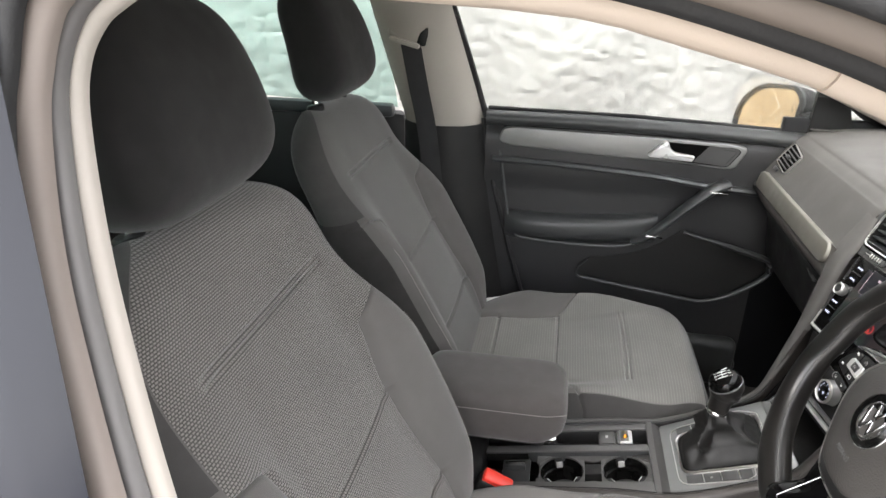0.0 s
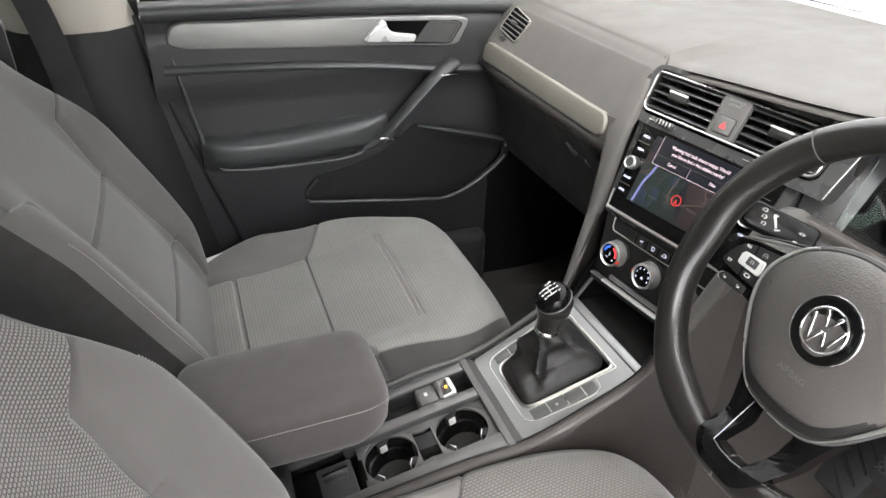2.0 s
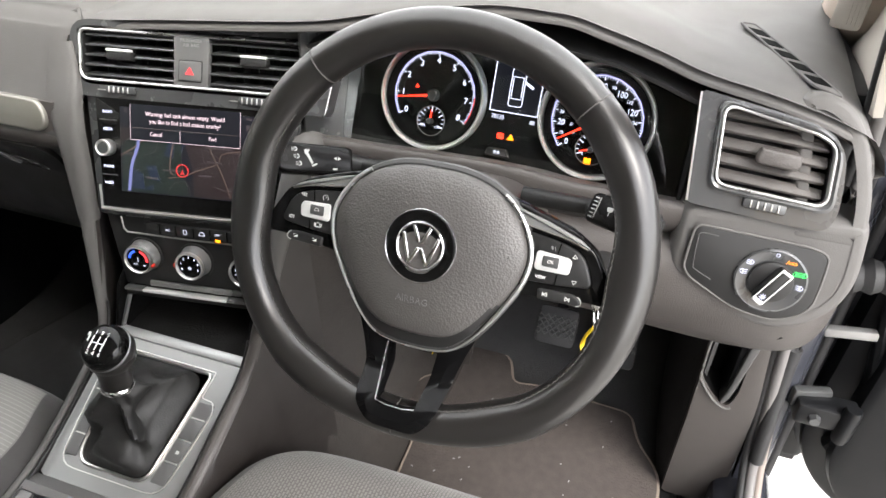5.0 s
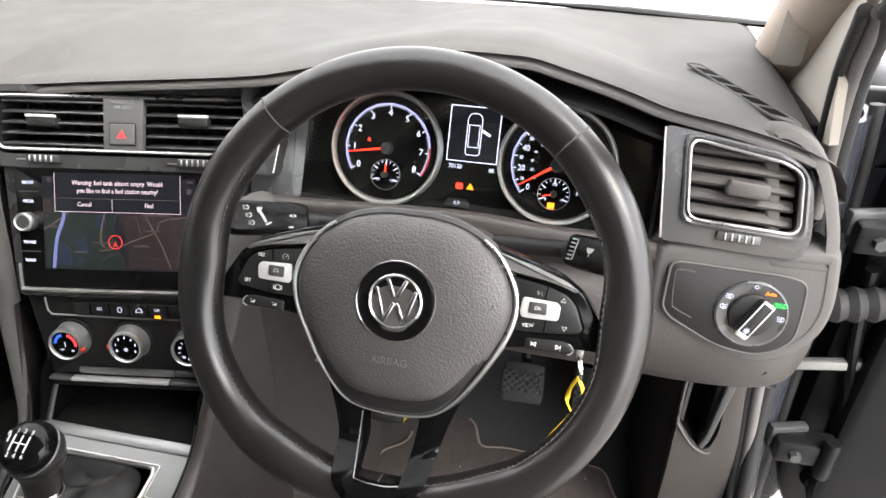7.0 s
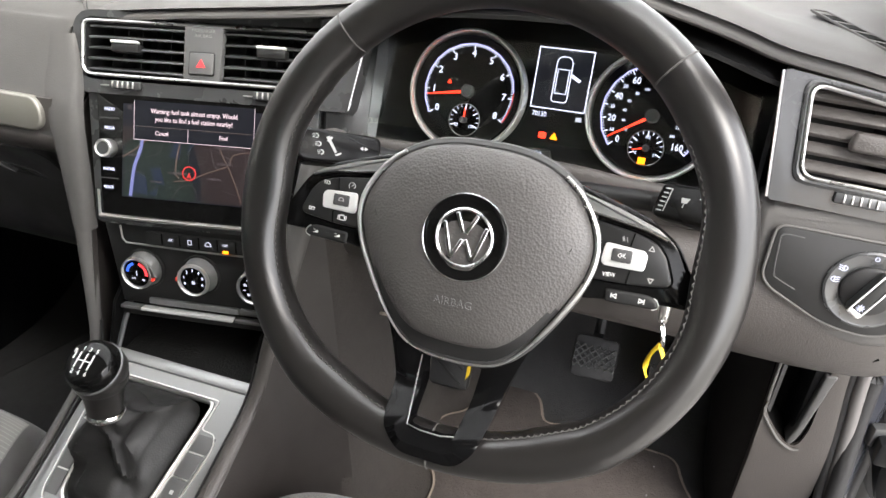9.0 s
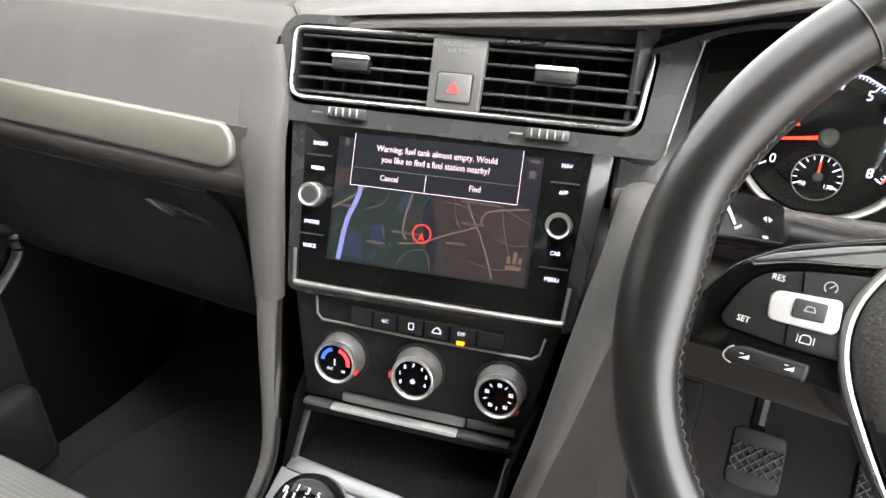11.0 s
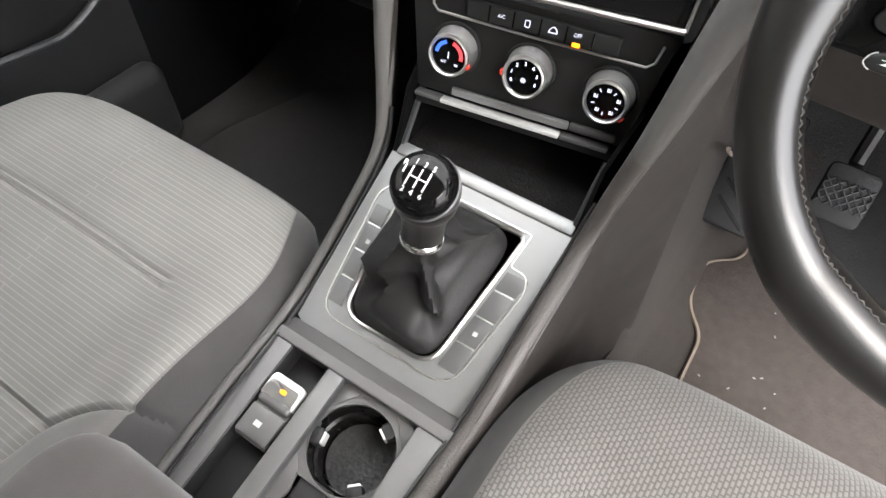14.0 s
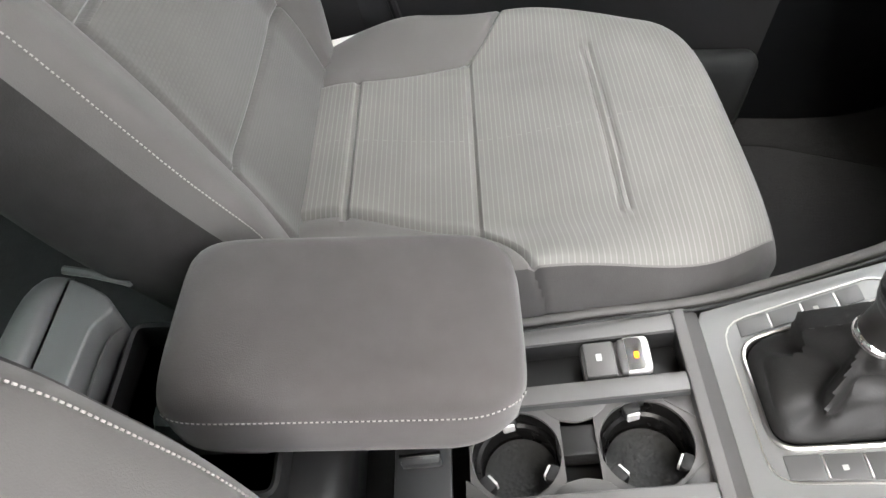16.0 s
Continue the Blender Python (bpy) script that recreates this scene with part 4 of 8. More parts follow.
part("lower_moulding", skin(rows, thick=.004), GRAIN, dash, "grey moulding under the trim strip")
rows = loft([(y, [(.505, .864), (.503, .855), (.530, .825), (.556, .770), (.566, .70), (.60, .635), (.72, .60), (.95, .60)]) for y in (.168, .25, .42, .60, .69)], 30, 30)
part("glove_box_surround", skin(rows, thick=0.008), FOLDED, dash, "dark plastic underside of the dashboard")
lid = part("glove_box_lid", skin(loft([(y, [(.512, .836), (.536, .808), (.552, .768), (.560, .71), (.575, .668)]) for y in (.225, .30, .45, .58)], 20, 16), thick=0.010), FOLDED, dash, "dark grained glove box lid")
LM = plane_m((.5390, .318, .786), 0, -22)
part("latch", prism(rpoly([(-.016, .0070), (.044, -.0030), (.060, -.0130), (.055, -.0165), (.000, -.0130), (-.012, -.0040)], .002, 3), .005, LM, z0=-.001, r=.001), PANEL, lid, "glossy dark pull latch")
# uncut notch: its shade is a flat black patch on the lid
part("latch_notch", prism(rpoly([(-.060, .0120), (-.022, .0160), (-.012, .0060), (-.026, -.0020), (-.046, .0050)], .002, 3), .002, LM, z0=-.0008), GLOSSLESS, lid, "flat black patch painting the latch's shaded finger notch")
part("latch_edge", prism(rpoly([(-.0230, .0040), (-.0150, .0050), (-.006, -.0050), (.008, -.0130), (-.008, -.0085)], .001, 2), .005, LM, z0=.0005, r=.0008), KNOBGREY, lid, "pale edge of the latch")
part("end_panel", skin(loft([(y, [(.53 + e, .93), (.515 + e, .90), (.513 + e, .86), (.55 + e, .80), (.58 + e, .70)]) for y, e in ((.62, 0), (.67, .012), (.705, .05))], 14, 14), thick=.006), GRAIN, dash, "grained end of the dashboard by the door")
writing("lettering", "AIRBAG", 0.011, plane_m((.5325, .505, .938), 0, 34), GREYPRINT, dash, 0.0002)


# ---- air vents ----
def slats(w, h, n, depth=0.016, tilt=18):
    out = []
    for k in range(n):
        y = -h / 2 + h * (k + 0.5) / n
        out.append((y, box(w, 0.0025, depth, at(0, y, -0.006) @ Matrix.Rotation(radians(tilt), 4, "X"), 0.0008, 1)))
    return out



VENT = plane_m((.5555, .0009, .9258), 9.1, 26.7)
cv = thing("centre_air_vents", "slatted centre air vents in a silver surround with hazard switch", "air vent", m=VENT)
outer = rpoly([(-.143, -.004), (.140, -.004), (.146, .058), (-.146, .056)], [.014, .014, .010, .010], 6)
part("surround", ring(outer, scaled(outer, .0028), .006, z0=-.004, bulge=.0010), SATINEDGE, cv, "satin silver surround")
part("shaft", prism(scaled(outer, .001), .002, z0=-.050), DARK, cv, "black duct behind the slats")
part("shaft_wall", ring(scaled(outer, .001), scaled(outer, .0042), .05, z0=-.05), DARK, cv)
for x0, x1, kx, ky in ((-.138, -.024, -.091, .030), (.020, .138, .075, .034)):
    for k in range(5):
        y = .0055 + k * .0115
        part("slat", box(x1 - x0, .0024, .022, at((x0 + x1) / 2, y, -.011) @ Matrix.Rotation(radians(14), 4, "X"), .0008, 1), SATIN, cv)
    for k in range(6):
        part("fin", box(.0018, .052, .016, at(x0 + .012 + k * (x1 - x0 - .02) / 5.4, .027, -.034), .0005, 1), DARK, cv)
    sl_ = part("thumb_slide", box(.032, .010, .012, at(kx, ky - .003, .0), .002), DARK, cv, "black vent slide")
    part("slide_edge", box(.032, .0034, .006, at(kx, ky + .0028, .0045), .0012), KEYSILVER, sl_, "bright upper edge")
    wheelbar = part("vent_wheel", box(.034, .009, .006, at(kx + (.003 if kx < 0 else 0), -.0125, .0015), .002), SATIN, cv, "ribbed vent wheel")
    for k in range(5):
        part("rib", box(.0013, .0070, .003, at(kx - .012 + k * .006, -.0125, .0048), .0004, 1), SILVER, wheelbar)
    part("wheel_arrow", box(.010, .0012, .0012, at(kx - .024, -.0135, .0012), 0), SILVER, cv)
mid = part("centre_plate", prism(rpoly([(-.0235, -.002), (.0185, -.002), (.0195, .0575), (-.0245, .0575)], .001, 2), .008, z0=-.006, r=.001), SATIN2, cv, "grey plate between the vents")
part("switch_gap", ring(rpoly(rect(-.0172, .0038, .0122, .0282), .0025, 3), rpoly(rect(-.0163, .0047, .0113, .0273), .002, 3), .0006, z0=.0021), DARK, cv)
hz = part("hazard_switch", prism(rpoly(rect(-.0162, .0048, .0112, .0272), .002, 3), .0022, z0=.002, r=.0010), SATIN2, cv, "hazard light switch")
part("triangle", prism([(-.0078, .0118), (.0028, .0118), (-.0025, .0206)], .0006, z0=.0042), WARNRED, hz, "red warning triangle")
writing("lettering", "PASSENGER\nAIR BAG", .0052, at(-.0025, .0475, .0026), GREYPRINT, mid, .0002)

# grey fascia round vents and screen, with slim shoulders
SCR = plane_m((.5217, -.0010, .8457), 10.3, 24.2) @ Matrix.Diagonal((1.012, 1.0, 1, 1))
fascia = thing("centre_fascia", "satin dark grey surround of the centre vents and screen", "fascia")
def outline(pts, r, n):
    """An outline resampled to n even steps, starting at its lowest left point."""
    q = rpoly(pts, r, 6)
    q = [Vector(p) for p in q]
    run = [0.0]
    for a, b in zip(q, q[1:] + q[:1]):
        run.append(run[-1] + (b - a).length)
    out = []
    for k in range(n):
        d = run[-1] * k / n
        i = max(i for i in range(len(q)) if run[i] <= d + 1e-12)
        a, b = q[i], q[(i + 1) % len(q)]
        t = (d - run[i]) / max(1e-9, run[i + 1] - run[i])
        out.append(a.lerp(b, t))
    return out


low = rpoly([(-.124, -.078), (.117, -.078), (.130, .0715), (-.136, .0705)], [.010, .010, .004, .004], 4)
bm = [prism(low, .030, SCR, z0=-.036, r=.003)]
VH = outline([(-.146, -.0075), (.143, -.0075), (.149, .0615), (-.149, .0595)], [.014, .014, .010, .010], 96)
VO = outline([(-.157, -.022), (.160, -.022), (.177, .0710), (-.160, .0665)], [.004, .004, .012, .024], 96)
bm.append(ring(VO, VH, .030, VENT, z0=-.032))
part("screen_surround", bm[0], PANEL, fascia, "satin dark grey plate behind the screen")
part("vent_surround", bm[1], PANEL, fascia, "satin dark grey frame of the vents")
part("edge_line", tube([VENT @ Vector((.1605, -.020, -.001)), VENT @ Vector((.1690, .027, -.001)), VENT @ Vector((.1770, .067, -.001))], .0008, 6), SATINEDGE, fascia, "thin silver edge")


# ---- infotainment unit ----
unit = thing("infotainment_unit", "glossy black touchscreen unit showing a night map and a fuel warning", "car screen", m=SCR)
glass = rpoly([(-.112, -.0655), (.106, -.0655), (.1145, .0665), (-.120, .0655)], .004, 4)
part("glass_panel", prism(glass, .004, z0=-.004, r=.0008), GLOSS, unit, "glossy black glass panel")
part("chrome_bar", [tube([(-.114, -.0685, .001), (-.05, -.0690, .002), (.05, -.0690, .002), (.108, -.0685, .001)], .0026, 8), tube([(-.114, -.0685, .001), (-.117, -.04, .0)], .0016, 6), tube([(.108, -.0685, .001), (.110, -.04, .0)], .0016, 6)], SILVER, unit, "satin silver lower bar")
disp = part("display", prism(rect(-.0885, -.0455, .0775, .0565), .0006, z0=.0001), SCREENBLACK, unit, "lit display")
Z = .0009
part("map_land", prism([(-.086, -.044), (-.002, -.044), (-.012, .0), (-.006, .030), (-.086, .030)], .0002, z0=Z), MAPGREEN, disp)
part("map_town", prism([(.004, -.044), (.075, -.044), (.075, .012), (.050, .028), (-.010, .026), (.002, -.01)], .0002, z0=Z), MAPBROWN, disp)
part("map_fields", prism([(-.088, .010), (-.070, .026), (-.070, .032), (-.088, .032)], .0002, z0=Z + .0002), MAPBROWN, disp)
for pts in ([(-.078, -.040), (-.058, -.041), (-.060, -.022), (-.072, -.016)], [(-.056, -.012), (-.050, -.028), (-.038, -.030), (-.044, -.010)], [(-.034, .002), (-.024, .028), (-.018, .027), (-.022, .0)], [(-.014, .006), (-.004, .020), (-.008, .026)], [(-.058, -.040), (-.048, -.042), (-.046, -.032)]):
    part("map_lake", prism(pts, .0002, z0=Z + .0003), MAPBLUE, disp)


def road(pts, w, mt, name="map_road"):
    line = [Vector((x, y, Z + .0007)) for x, y in pts]
    return part(name, tube(smoothline(line, 14), w, 4, squash=.25), mt, disp)


road([(-.078, -.044), (-.074, -.012), (-.066, .012), (-.064, .036)], .0020, MAPLILAC, "map_motorway")
road([(-.018, .030), (-.024, .006), (-.026, -.014), (-.022, -.020)], .0009, MAPROAD)
road([(-.028, -.024), (-.010, -.021), (.010, -.012), (.034, -.002), (.040, .010), (.072, .016)], .0007, MAPROAD)
road([(.020, .028), (.026, .010), (.036, -.008), (.044, -.026), (.050, -.042)], .0007, MAPROAD)
road([(-.088, -.002), (-.070, .010), (-.052, .026)], .0009, MAPROAD)
for pts in ([(-.03, -.044), (-.02, -.030), (-.005, -.028), (.0, -.043)], [(.012, .024), (.016, .002), (.022, -.008)], [(.050, .024), (.054, .0), (.060, -.02)], [(.030, .020), (.052, .014), (.074, .004)], [(.048, -.010), (.062, -.014), (.074, -.012)], [(.004, .014), (.02, .012), (.036, .004)], [(-.06, .0), (-.045, .006), (-.04, .020)], [(-.088, -.02), (-.078, -.016), (-.062, -.018)], [(.028, -.03), (.05, -.034), (.074, -.030)]):
    road(pts, .0004, MAPTHIN, "map_lane")
# place names on the map as plain bars
for x, y, w in ((-.024, -.015, .022), (-.048, -.026, .014), (.030, -.001, .018), (.034, .016, .032), (.004, .022, .020), (.018, -.018, .016), (-.076, .001, .010)):
    part("map_label", prism(rect(x - w / 2, y - .0011, x + w / 2, y + .0011), .0002, z0=Z + .0011), MAPTHIN, disp)
marker = part("position_marker", ring([(-.010 + .0080 * math.cos(k * math.pi / 12), -.014 + .0080 * math.sin(k * math.pi / 12)) for k in range(24)], [(-.010 + .0067 * math.cos(k * math.pi / 12), -.014 + .0067 * math.sin(k * math.pi / 12)) for k in range(24)], .0003, z0=Z + .0012), MARKRED, disp, "red ring round an arrow")
part("arrow", prism([(-.0128, -.0195), (-.010, -.0180), (-.0072, -.0195), (-.010, -.0125)], .0003, z0=Z + .0012), MARKRED, marker)
pop = part("message_box", prism(rect(-.074, .0185, .062, .0605), .0004, z0=Z + .0016), SCREENBLACK, disp, "fuel warning message box")
PZ = Z + .0022
for seg in (((-.074, .0185), (.062, .0185)), ((-.074, .0185), (-.074, .0605)), ((.062, .0185), (.062, .0605)), ((-.0735, .0330), (.0615, .0330)), ((-.012, .0190), (-.012, .0330))):
    a, b = Vector((*seg[0], PZ)), Vector((*seg[1], PZ))
    part("box_line", tube([a, b], .00024, 4), MAPROAD if seg[0][1] == .0330 else PINKTEXT, pop)
for kx, body in ((.0500, "Warning: fuel tank almost empty. Would"), (.0415, "you like to find a fuel station nearby?")):
    writing("message_text", body, .0074, at(-.006, kx, PZ), PINKTEXT, pop, .0002, stretch=.80)
writing("message_button", "Cancel", .0068, at(-.042, .0265, PZ), PINKTEXT, pop, .0002, stretch=.82)
writing("message_button", "Find", .0068, at(.028, .0265, PZ), PINKTEXT, pop, .0002, stretch=.82)
for q in (rect(.059, -.0325, .071, -.0290), rect(.0595, -.0275, .0625, -.0215), rect(.0640, -.0275, .0672, -.0180), rect(.0686, -.0275, .0712, -.0225)):
    part("map_scale", prism(q, .0002, z0=Z + .0012), MAPROAD, disp)
for q in (rect(-.083, .050, -.079, .055), rect(.068, .040, .073, .046), rect(.068, .052, .075, .0545)):
    part("status_icon", prism(q, .0002, z0=Z), MAPTHIN, disp)
for x, names in ((-.1045, (("RADIO", .049), ("MEDIA", .0285), ("PHONE", -.0165), ("VOICE", -.0365))), (.0955, (("NAV", .0525), ("APP", .0320), ("CAR", -.0150), ("MENU", -.0355)))):
    for body, y in names:
        writing("button_text", body, .0047, at(x, y, .0004), WHITEGLOW, unit, .0002, stretch=.85)
    for y in (.0395, -.0265):
        part("button_divider", box(.022, .0012, .0006, at(x, y, .0003), 0), SATIN, unit)
    kn = part("knob", lathe([(.0100, 0), (.0104, .004), (.0100, .011), (.0088, .0125), (.0080, .0118), (0, .0118)], at(x, .0065, 0), 40), SILVER, unit, "knurled silver knob")
    part("knob_face", lathe([(0, .0122), (.0066, .0122), (.0070, .0116)], at(x, .0065, 0), 32), GLOSS if x > 0 else SATIN, kn)


# ---- climate panel ----
CLI = plane_m((.4760, .0014, .6760), 8.6, 11.0) @ Matrix.Diagonal((.985, 1, 1, 1))
cl = thing("climate_panel", "black heater control panel with three silver-ringed rotary knobs", "heater controls", m=CLI)
po = rpoly([(-.099, -.002), (.101, -.002), (.122, .104), (-.112, .104)], .003, 3)
part("panel", prism(po, .020, z0=-.022, r=.002), BUTTON, cl, "satin black panel")
bo = rpoly([(-.087, .0755), (.106, .0755), (.110, .0955), (-.089, .0955)], .003, 3)
part("button_bracket", [tube([(-.089, .0955, .001), (-.088, .0800, .001), (-.083, .0755, .002), (0, .0745, .002), (.101, .0755, .002), (.107, .0800, .001), (.110, .0945, .001)], .0012, 6)], SILVER, cl, "thin silver bracket line")
part("button_strip", prism(rpoly(rect(-.056, .078, .078, .0925), .002, 3), .004, r=.001), DARK, cl, "row of black buttons")
for x in (-.034, -.012, .0115, .034, .0565):
    part("button_gap", box(.0012, .0135, .0012, at(x - .0015, .0853, .0042), 0), GLOSS, cl)
writing("button_text", "A/C", .0046, at(-.0245, .0855, .0044), DIMWHITE, cl, .0002, stretch=.85)
writing("button_text", "OFF", .0046, at(.042, .0865, .0044), DIMWHITE, cl, .0002, stretch=.85)
part("button_icon", ring(rpoly(rect(-.0037, .0822, .0012, .0884), .001, 2), rpoly(rect(-.0030, .0829, .0005, .0877), .001, 2), .0004, z0=.0041), DIMWHITE, cl)
part("button_icon", [ring(rpoly([(.0165, .083), (.0255, .083), (.0245, .087), (.0215, .089), (.0185, .087)], .001, 2), rpoly([(.0178, .0838), (.0242, .0838), (.0235, .0865), (.0212, .088), (.0192, .0865)], .001, 2), .0004, z0=.0041)], DIMWHITE, cl)
part("button_lamp", box(.0065, .0034, .0012, at(.042, .0785, .0042), .0004), AMBERGLOW, cl, "small amber lamp, lit")


def dial_knob(x, y):
    k = part("knob", lathe([(.0215, 0), (.0205, .004), (.0192, .017), (.0180, .0195), (.0165, .0185), (.0160, .0165), (0, .0165)], at(x, y, 0), 56), KNOBGREY, cl, "silver-grey rotary knob")
    part("bezel", lathe([(.0194, .0165), (.0188, .0200), (.0172, .0208), (.0162, .0196), (.0160, .0170)], at(x, y, 0), 56), SILVER, k, "satin silver ring")
    part("face", lathe([(0, .0172), (.0162, .0172)], at(x, y, 0), 40), GLOSS, k)
    part("collar", lathe([(.0240, .0002), (.0236, .0022), (.0216, .0030)], at(x, y, 0), 48), DARK, cl)
    return k


FZ = .0178


def arc(x, y, r, a0, a1, w, mt, parent, name="arc", z=FZ):
    n = 14
    o, i = [], []
    for q in range(n + 1):
        a = radians(a0 + (a1 - a0) * q / n)
        o.append((x + (r + w) * math.cos(a), y + (r + w) * math.sin(a)))
        i.append((x + (r - w) * math.cos(a), y + (r - w) * math.sin(a)))
    return part(name, prism(o + i[::-1], .0004, z0=z), mt, parent)


k1 = dial_knob(-.0625, .046)
arc(-.0625, .046, .0118, 175, 105, .0016, BLUEGLOW, k1, "cold_arc")
arc(-.0625, .046, .0118, 75, -10, .0016, WARNRED, k1, "hot_arc")
part("pointer", box(.005, .004, .006, at(-.0625 + .0180, .046 - .006, .017), .001), RED, k1, "red pointer")
writing("knob_text", "A/C", .0034, at(-.0672, .0395, FZ), DIMWHITE, k1, .0002)
part("knob_icon", box(.0010, .006, .0004, at(-.0630, .046, FZ), 0), DIMWHITE, k1)
part("knob_icon", box(.0030, .0020, .0004, at(-.0550, .0385, FZ), 0), DIMWHITE, k1)
k2 = dial_knob(.0075, .046)
for i, body in enumerate("0123456"):
    a = radians(205 - i * 38)
    writing("knob_number", body, .0044, at(.0075 + .0118 * math.cos(a), .046 + .0118 * math.sin(a), FZ), WHITEGLOW, k2, .0002)
part("pointer", box(.004, .005, .006, at(.0075 - .0192, .0455, .017), .001), RED, k2, "red pointer")
part("knob_icon", [box(.0046, .0012, .0004, at(.0075, .043, FZ, q * 60), 0) for q in range(3)], DIMWHITE, k2)
k3 = dial_knob(.0795, .0455)
for q in range(5):
    a = radians(90 - q * 72)
    c = at(.0795 + .0102 * math.cos(a), .0455 + .0102 * math.sin(a), FZ)
    part("knob_icon", [box(.0018, .0030, .0004, c, 0), box(.0030, .0008, .0004, c @ at(.0008, -.0010, 0), 0), box(.0008, .0030, .0004, c @ at(.0020, 0, 0), 0)], DIMWHITE, k3)
    b = radians(54 - q * 72)
    part("tick", box(.0009, .0028, .0004, at(.0795 + .0105 * math.cos(b), .0455 + .0105 * math.sin(b), FZ, math.degrees(b) - 90), 0), DIMWHITE, k3)
part("pointer", box(.005, .005, .006, at(.0795 + .0155, .0455 - .0105, .017, 40), .001), RED, k3, "red pointer")
part("panel_foot", box(.114, .0080, .005, at(-.005, .0050, .0008), .0018), KNOBGREY, cl, "pale satin strip at the panel's foot")
part("panel_foot", box(.042, .0075, .005, at(.0740, .0055, .0006), .0018), SATIN2, cl, "grey satin strip at the panel's foot")
part("lower_bar", box(.117, .0042, .010, at(-.012, -.0045, .004), .0014), KEYSILVER, cl, "satin silver bar under the panel")
part("bar_end", box(.026, .0042, .010, at(-.0845, -.0045, .003), .0012), SATIN2, cl)
part("bar_end", box(.044, .0042, .010, at(.0695, -.0045, .003), .0012), SATIN2, cl)
part("bar_shadow", box(.198, .008, .016, at(.001, -.0115, -.004), .002), DARK, cl)


# ---- instrument cluster ----
CLU = plane_m((.6370, -.3630, .9217), -2, 22)
clu = thing("instrument_cluster", "black instrument cluster with two chrome-ringed dials and a small display", "instrument cluster", m=CLU)
bo = rpoly([(-.205, -.075), (.215, -.085), (.215, .055), (.13, .095), (-.10, .098), (-.205, .06)], .02, 5)
part("backing", prism(bo, .004, z0=-.012), GLOSSLESS, clu, "black cluster backing")


def big_dial(x, y, r):
    d = part("dial_ring", lathe([(r - .003, -.006), (r - .002, .004), (r - .0002, .0070), (r + .0018, .0070), (r + .0030, .003), (r + .003, -.008)], at(x, y, 0), 72), DIALRING, clu, "chrome dial ring")
    part("dial_well", lathe([(r - .004, .004), (r - .007, -.004), (r - .012, -.0075), (0, -.0075)], at(x, y, 0), 64), GLOSSLESS, d, "black dial face")
    part("dial_face", lathe([(r - .021, -.0062), (r - .024, -.0055), (0, -.0055)], at(x, y, 0), 64), GLOSS, d)
    return d


TACHO = big_dial(-.0965, -.0005, .0610)
SPEEDO = big_dial(.0940, .0005, .0610)
DZ = -.0046


def ticks(d, x, y, r, a0, a1, n, every, size, mt=WHITEGLOW):
    long, short = [], []
    for k in range(n + 1):
        a = radians(a0 + (a1 - a0) * k / n)
        ln = .0055 if k % every == 0 else .0030
        b = box(.0010 if k % every == 0 else .0006, ln, .0004, at(x + (r - ln / 2) * math.cos(a), y + (r - ln / 2) * math.sin(a), DZ, math.degrees(a) - 90), 0)
        (long if k % every == 0 else short).append(b)
    part("scale_marks", long + short, mt, d)


ticks(TACHO, -.0965, -.0005, .0495, 213, -33, 80, 10, 0)
arc(-.0965, -.0005, .0495, 213, -33, .0006, SCALEGLOW, TACHO, "scale_line", DZ)
arc(-.0965, -.0005, .0495, 5, -33, .0007, RED, TACHO, "red_zone", DZ + .0002)
for k in range(9):
    a = radians(213 - 246 * k / 8)
    writing("dial_number", str(k), .0102, at(-.0965 + .0392 * math.cos(a), -.0003 + .0392 * math.sin(a), DZ), WHITEGLOW, TACHO, .0002)
ticks(SPEEDO, .0940, .0005, .0495, 222, -42, 80, 5, 0)
arc(.0940, .0005, .0495, 222, -42, .0006, SCALEGLOW, SPEEDO, "scale_line", DZ)
for k in range(9):
    a = radians(222 - 264 * k / 8)
    writing("dial_number", str(k * 20), .0095, at(.0940 + .0385 * math.cos(a), -.0003 + .0385 * math.sin(a), DZ), WHITEGLOW, SPEEDO, .0002, stretch=.85)
    if k < 8:
        a = radians(222 - 264 * (k + .5) / 8)
        writing("dial_number_small", str(k * 20 + 10), .0055, at(.0940 + .0398 * math.cos(a), -.0003 + .0398 * math.sin(a), DZ), WHITEGLOW, SPEEDO, .0002, stretch=.85)
for k in range(13):
    a = radians(215 - 250 * k / 12)
    writing("inner_number", str(k * 20), .0042, at(.0940 + .0272 * math.cos(a), -.0003 + .0272 * math.sin(a), DZ), WHITEGLOW, SPEEDO, .0001, stretch=.85)


def needle(d, x, y, ang, ln, w, hub):
    a = radians(ang)
    part("needle", prism([(x - w * math.sin(a), y + w * math.cos(a)), (x + w * math.sin(a), y - w * math.cos(a)), (x + ln * math.cos(a) + .3 * w * math.sin(a), y + ln * math.sin(a) - .3 * w * math.cos(a)), (x + ln * math.cos(a) - .3 * w * math.sin(a), y + ln * math.sin(a) + .3 * w * math.cos(a))], .0012, z0=DZ + .002), REDGLOW, d, "red needle")
    part("needle_hub", lathe([(0, .0085), (hub * .8, .0085), (hub, .0070), (hub, 0)], at(x, y, DZ), 24), SATIN, d, "grey needle hub")


needle(TACHO, -.0965, -.0005, 190, .046, .0016, .0068)
needle(SPEEDO, .0940, .0005, 213, .046, .0016, .0068)
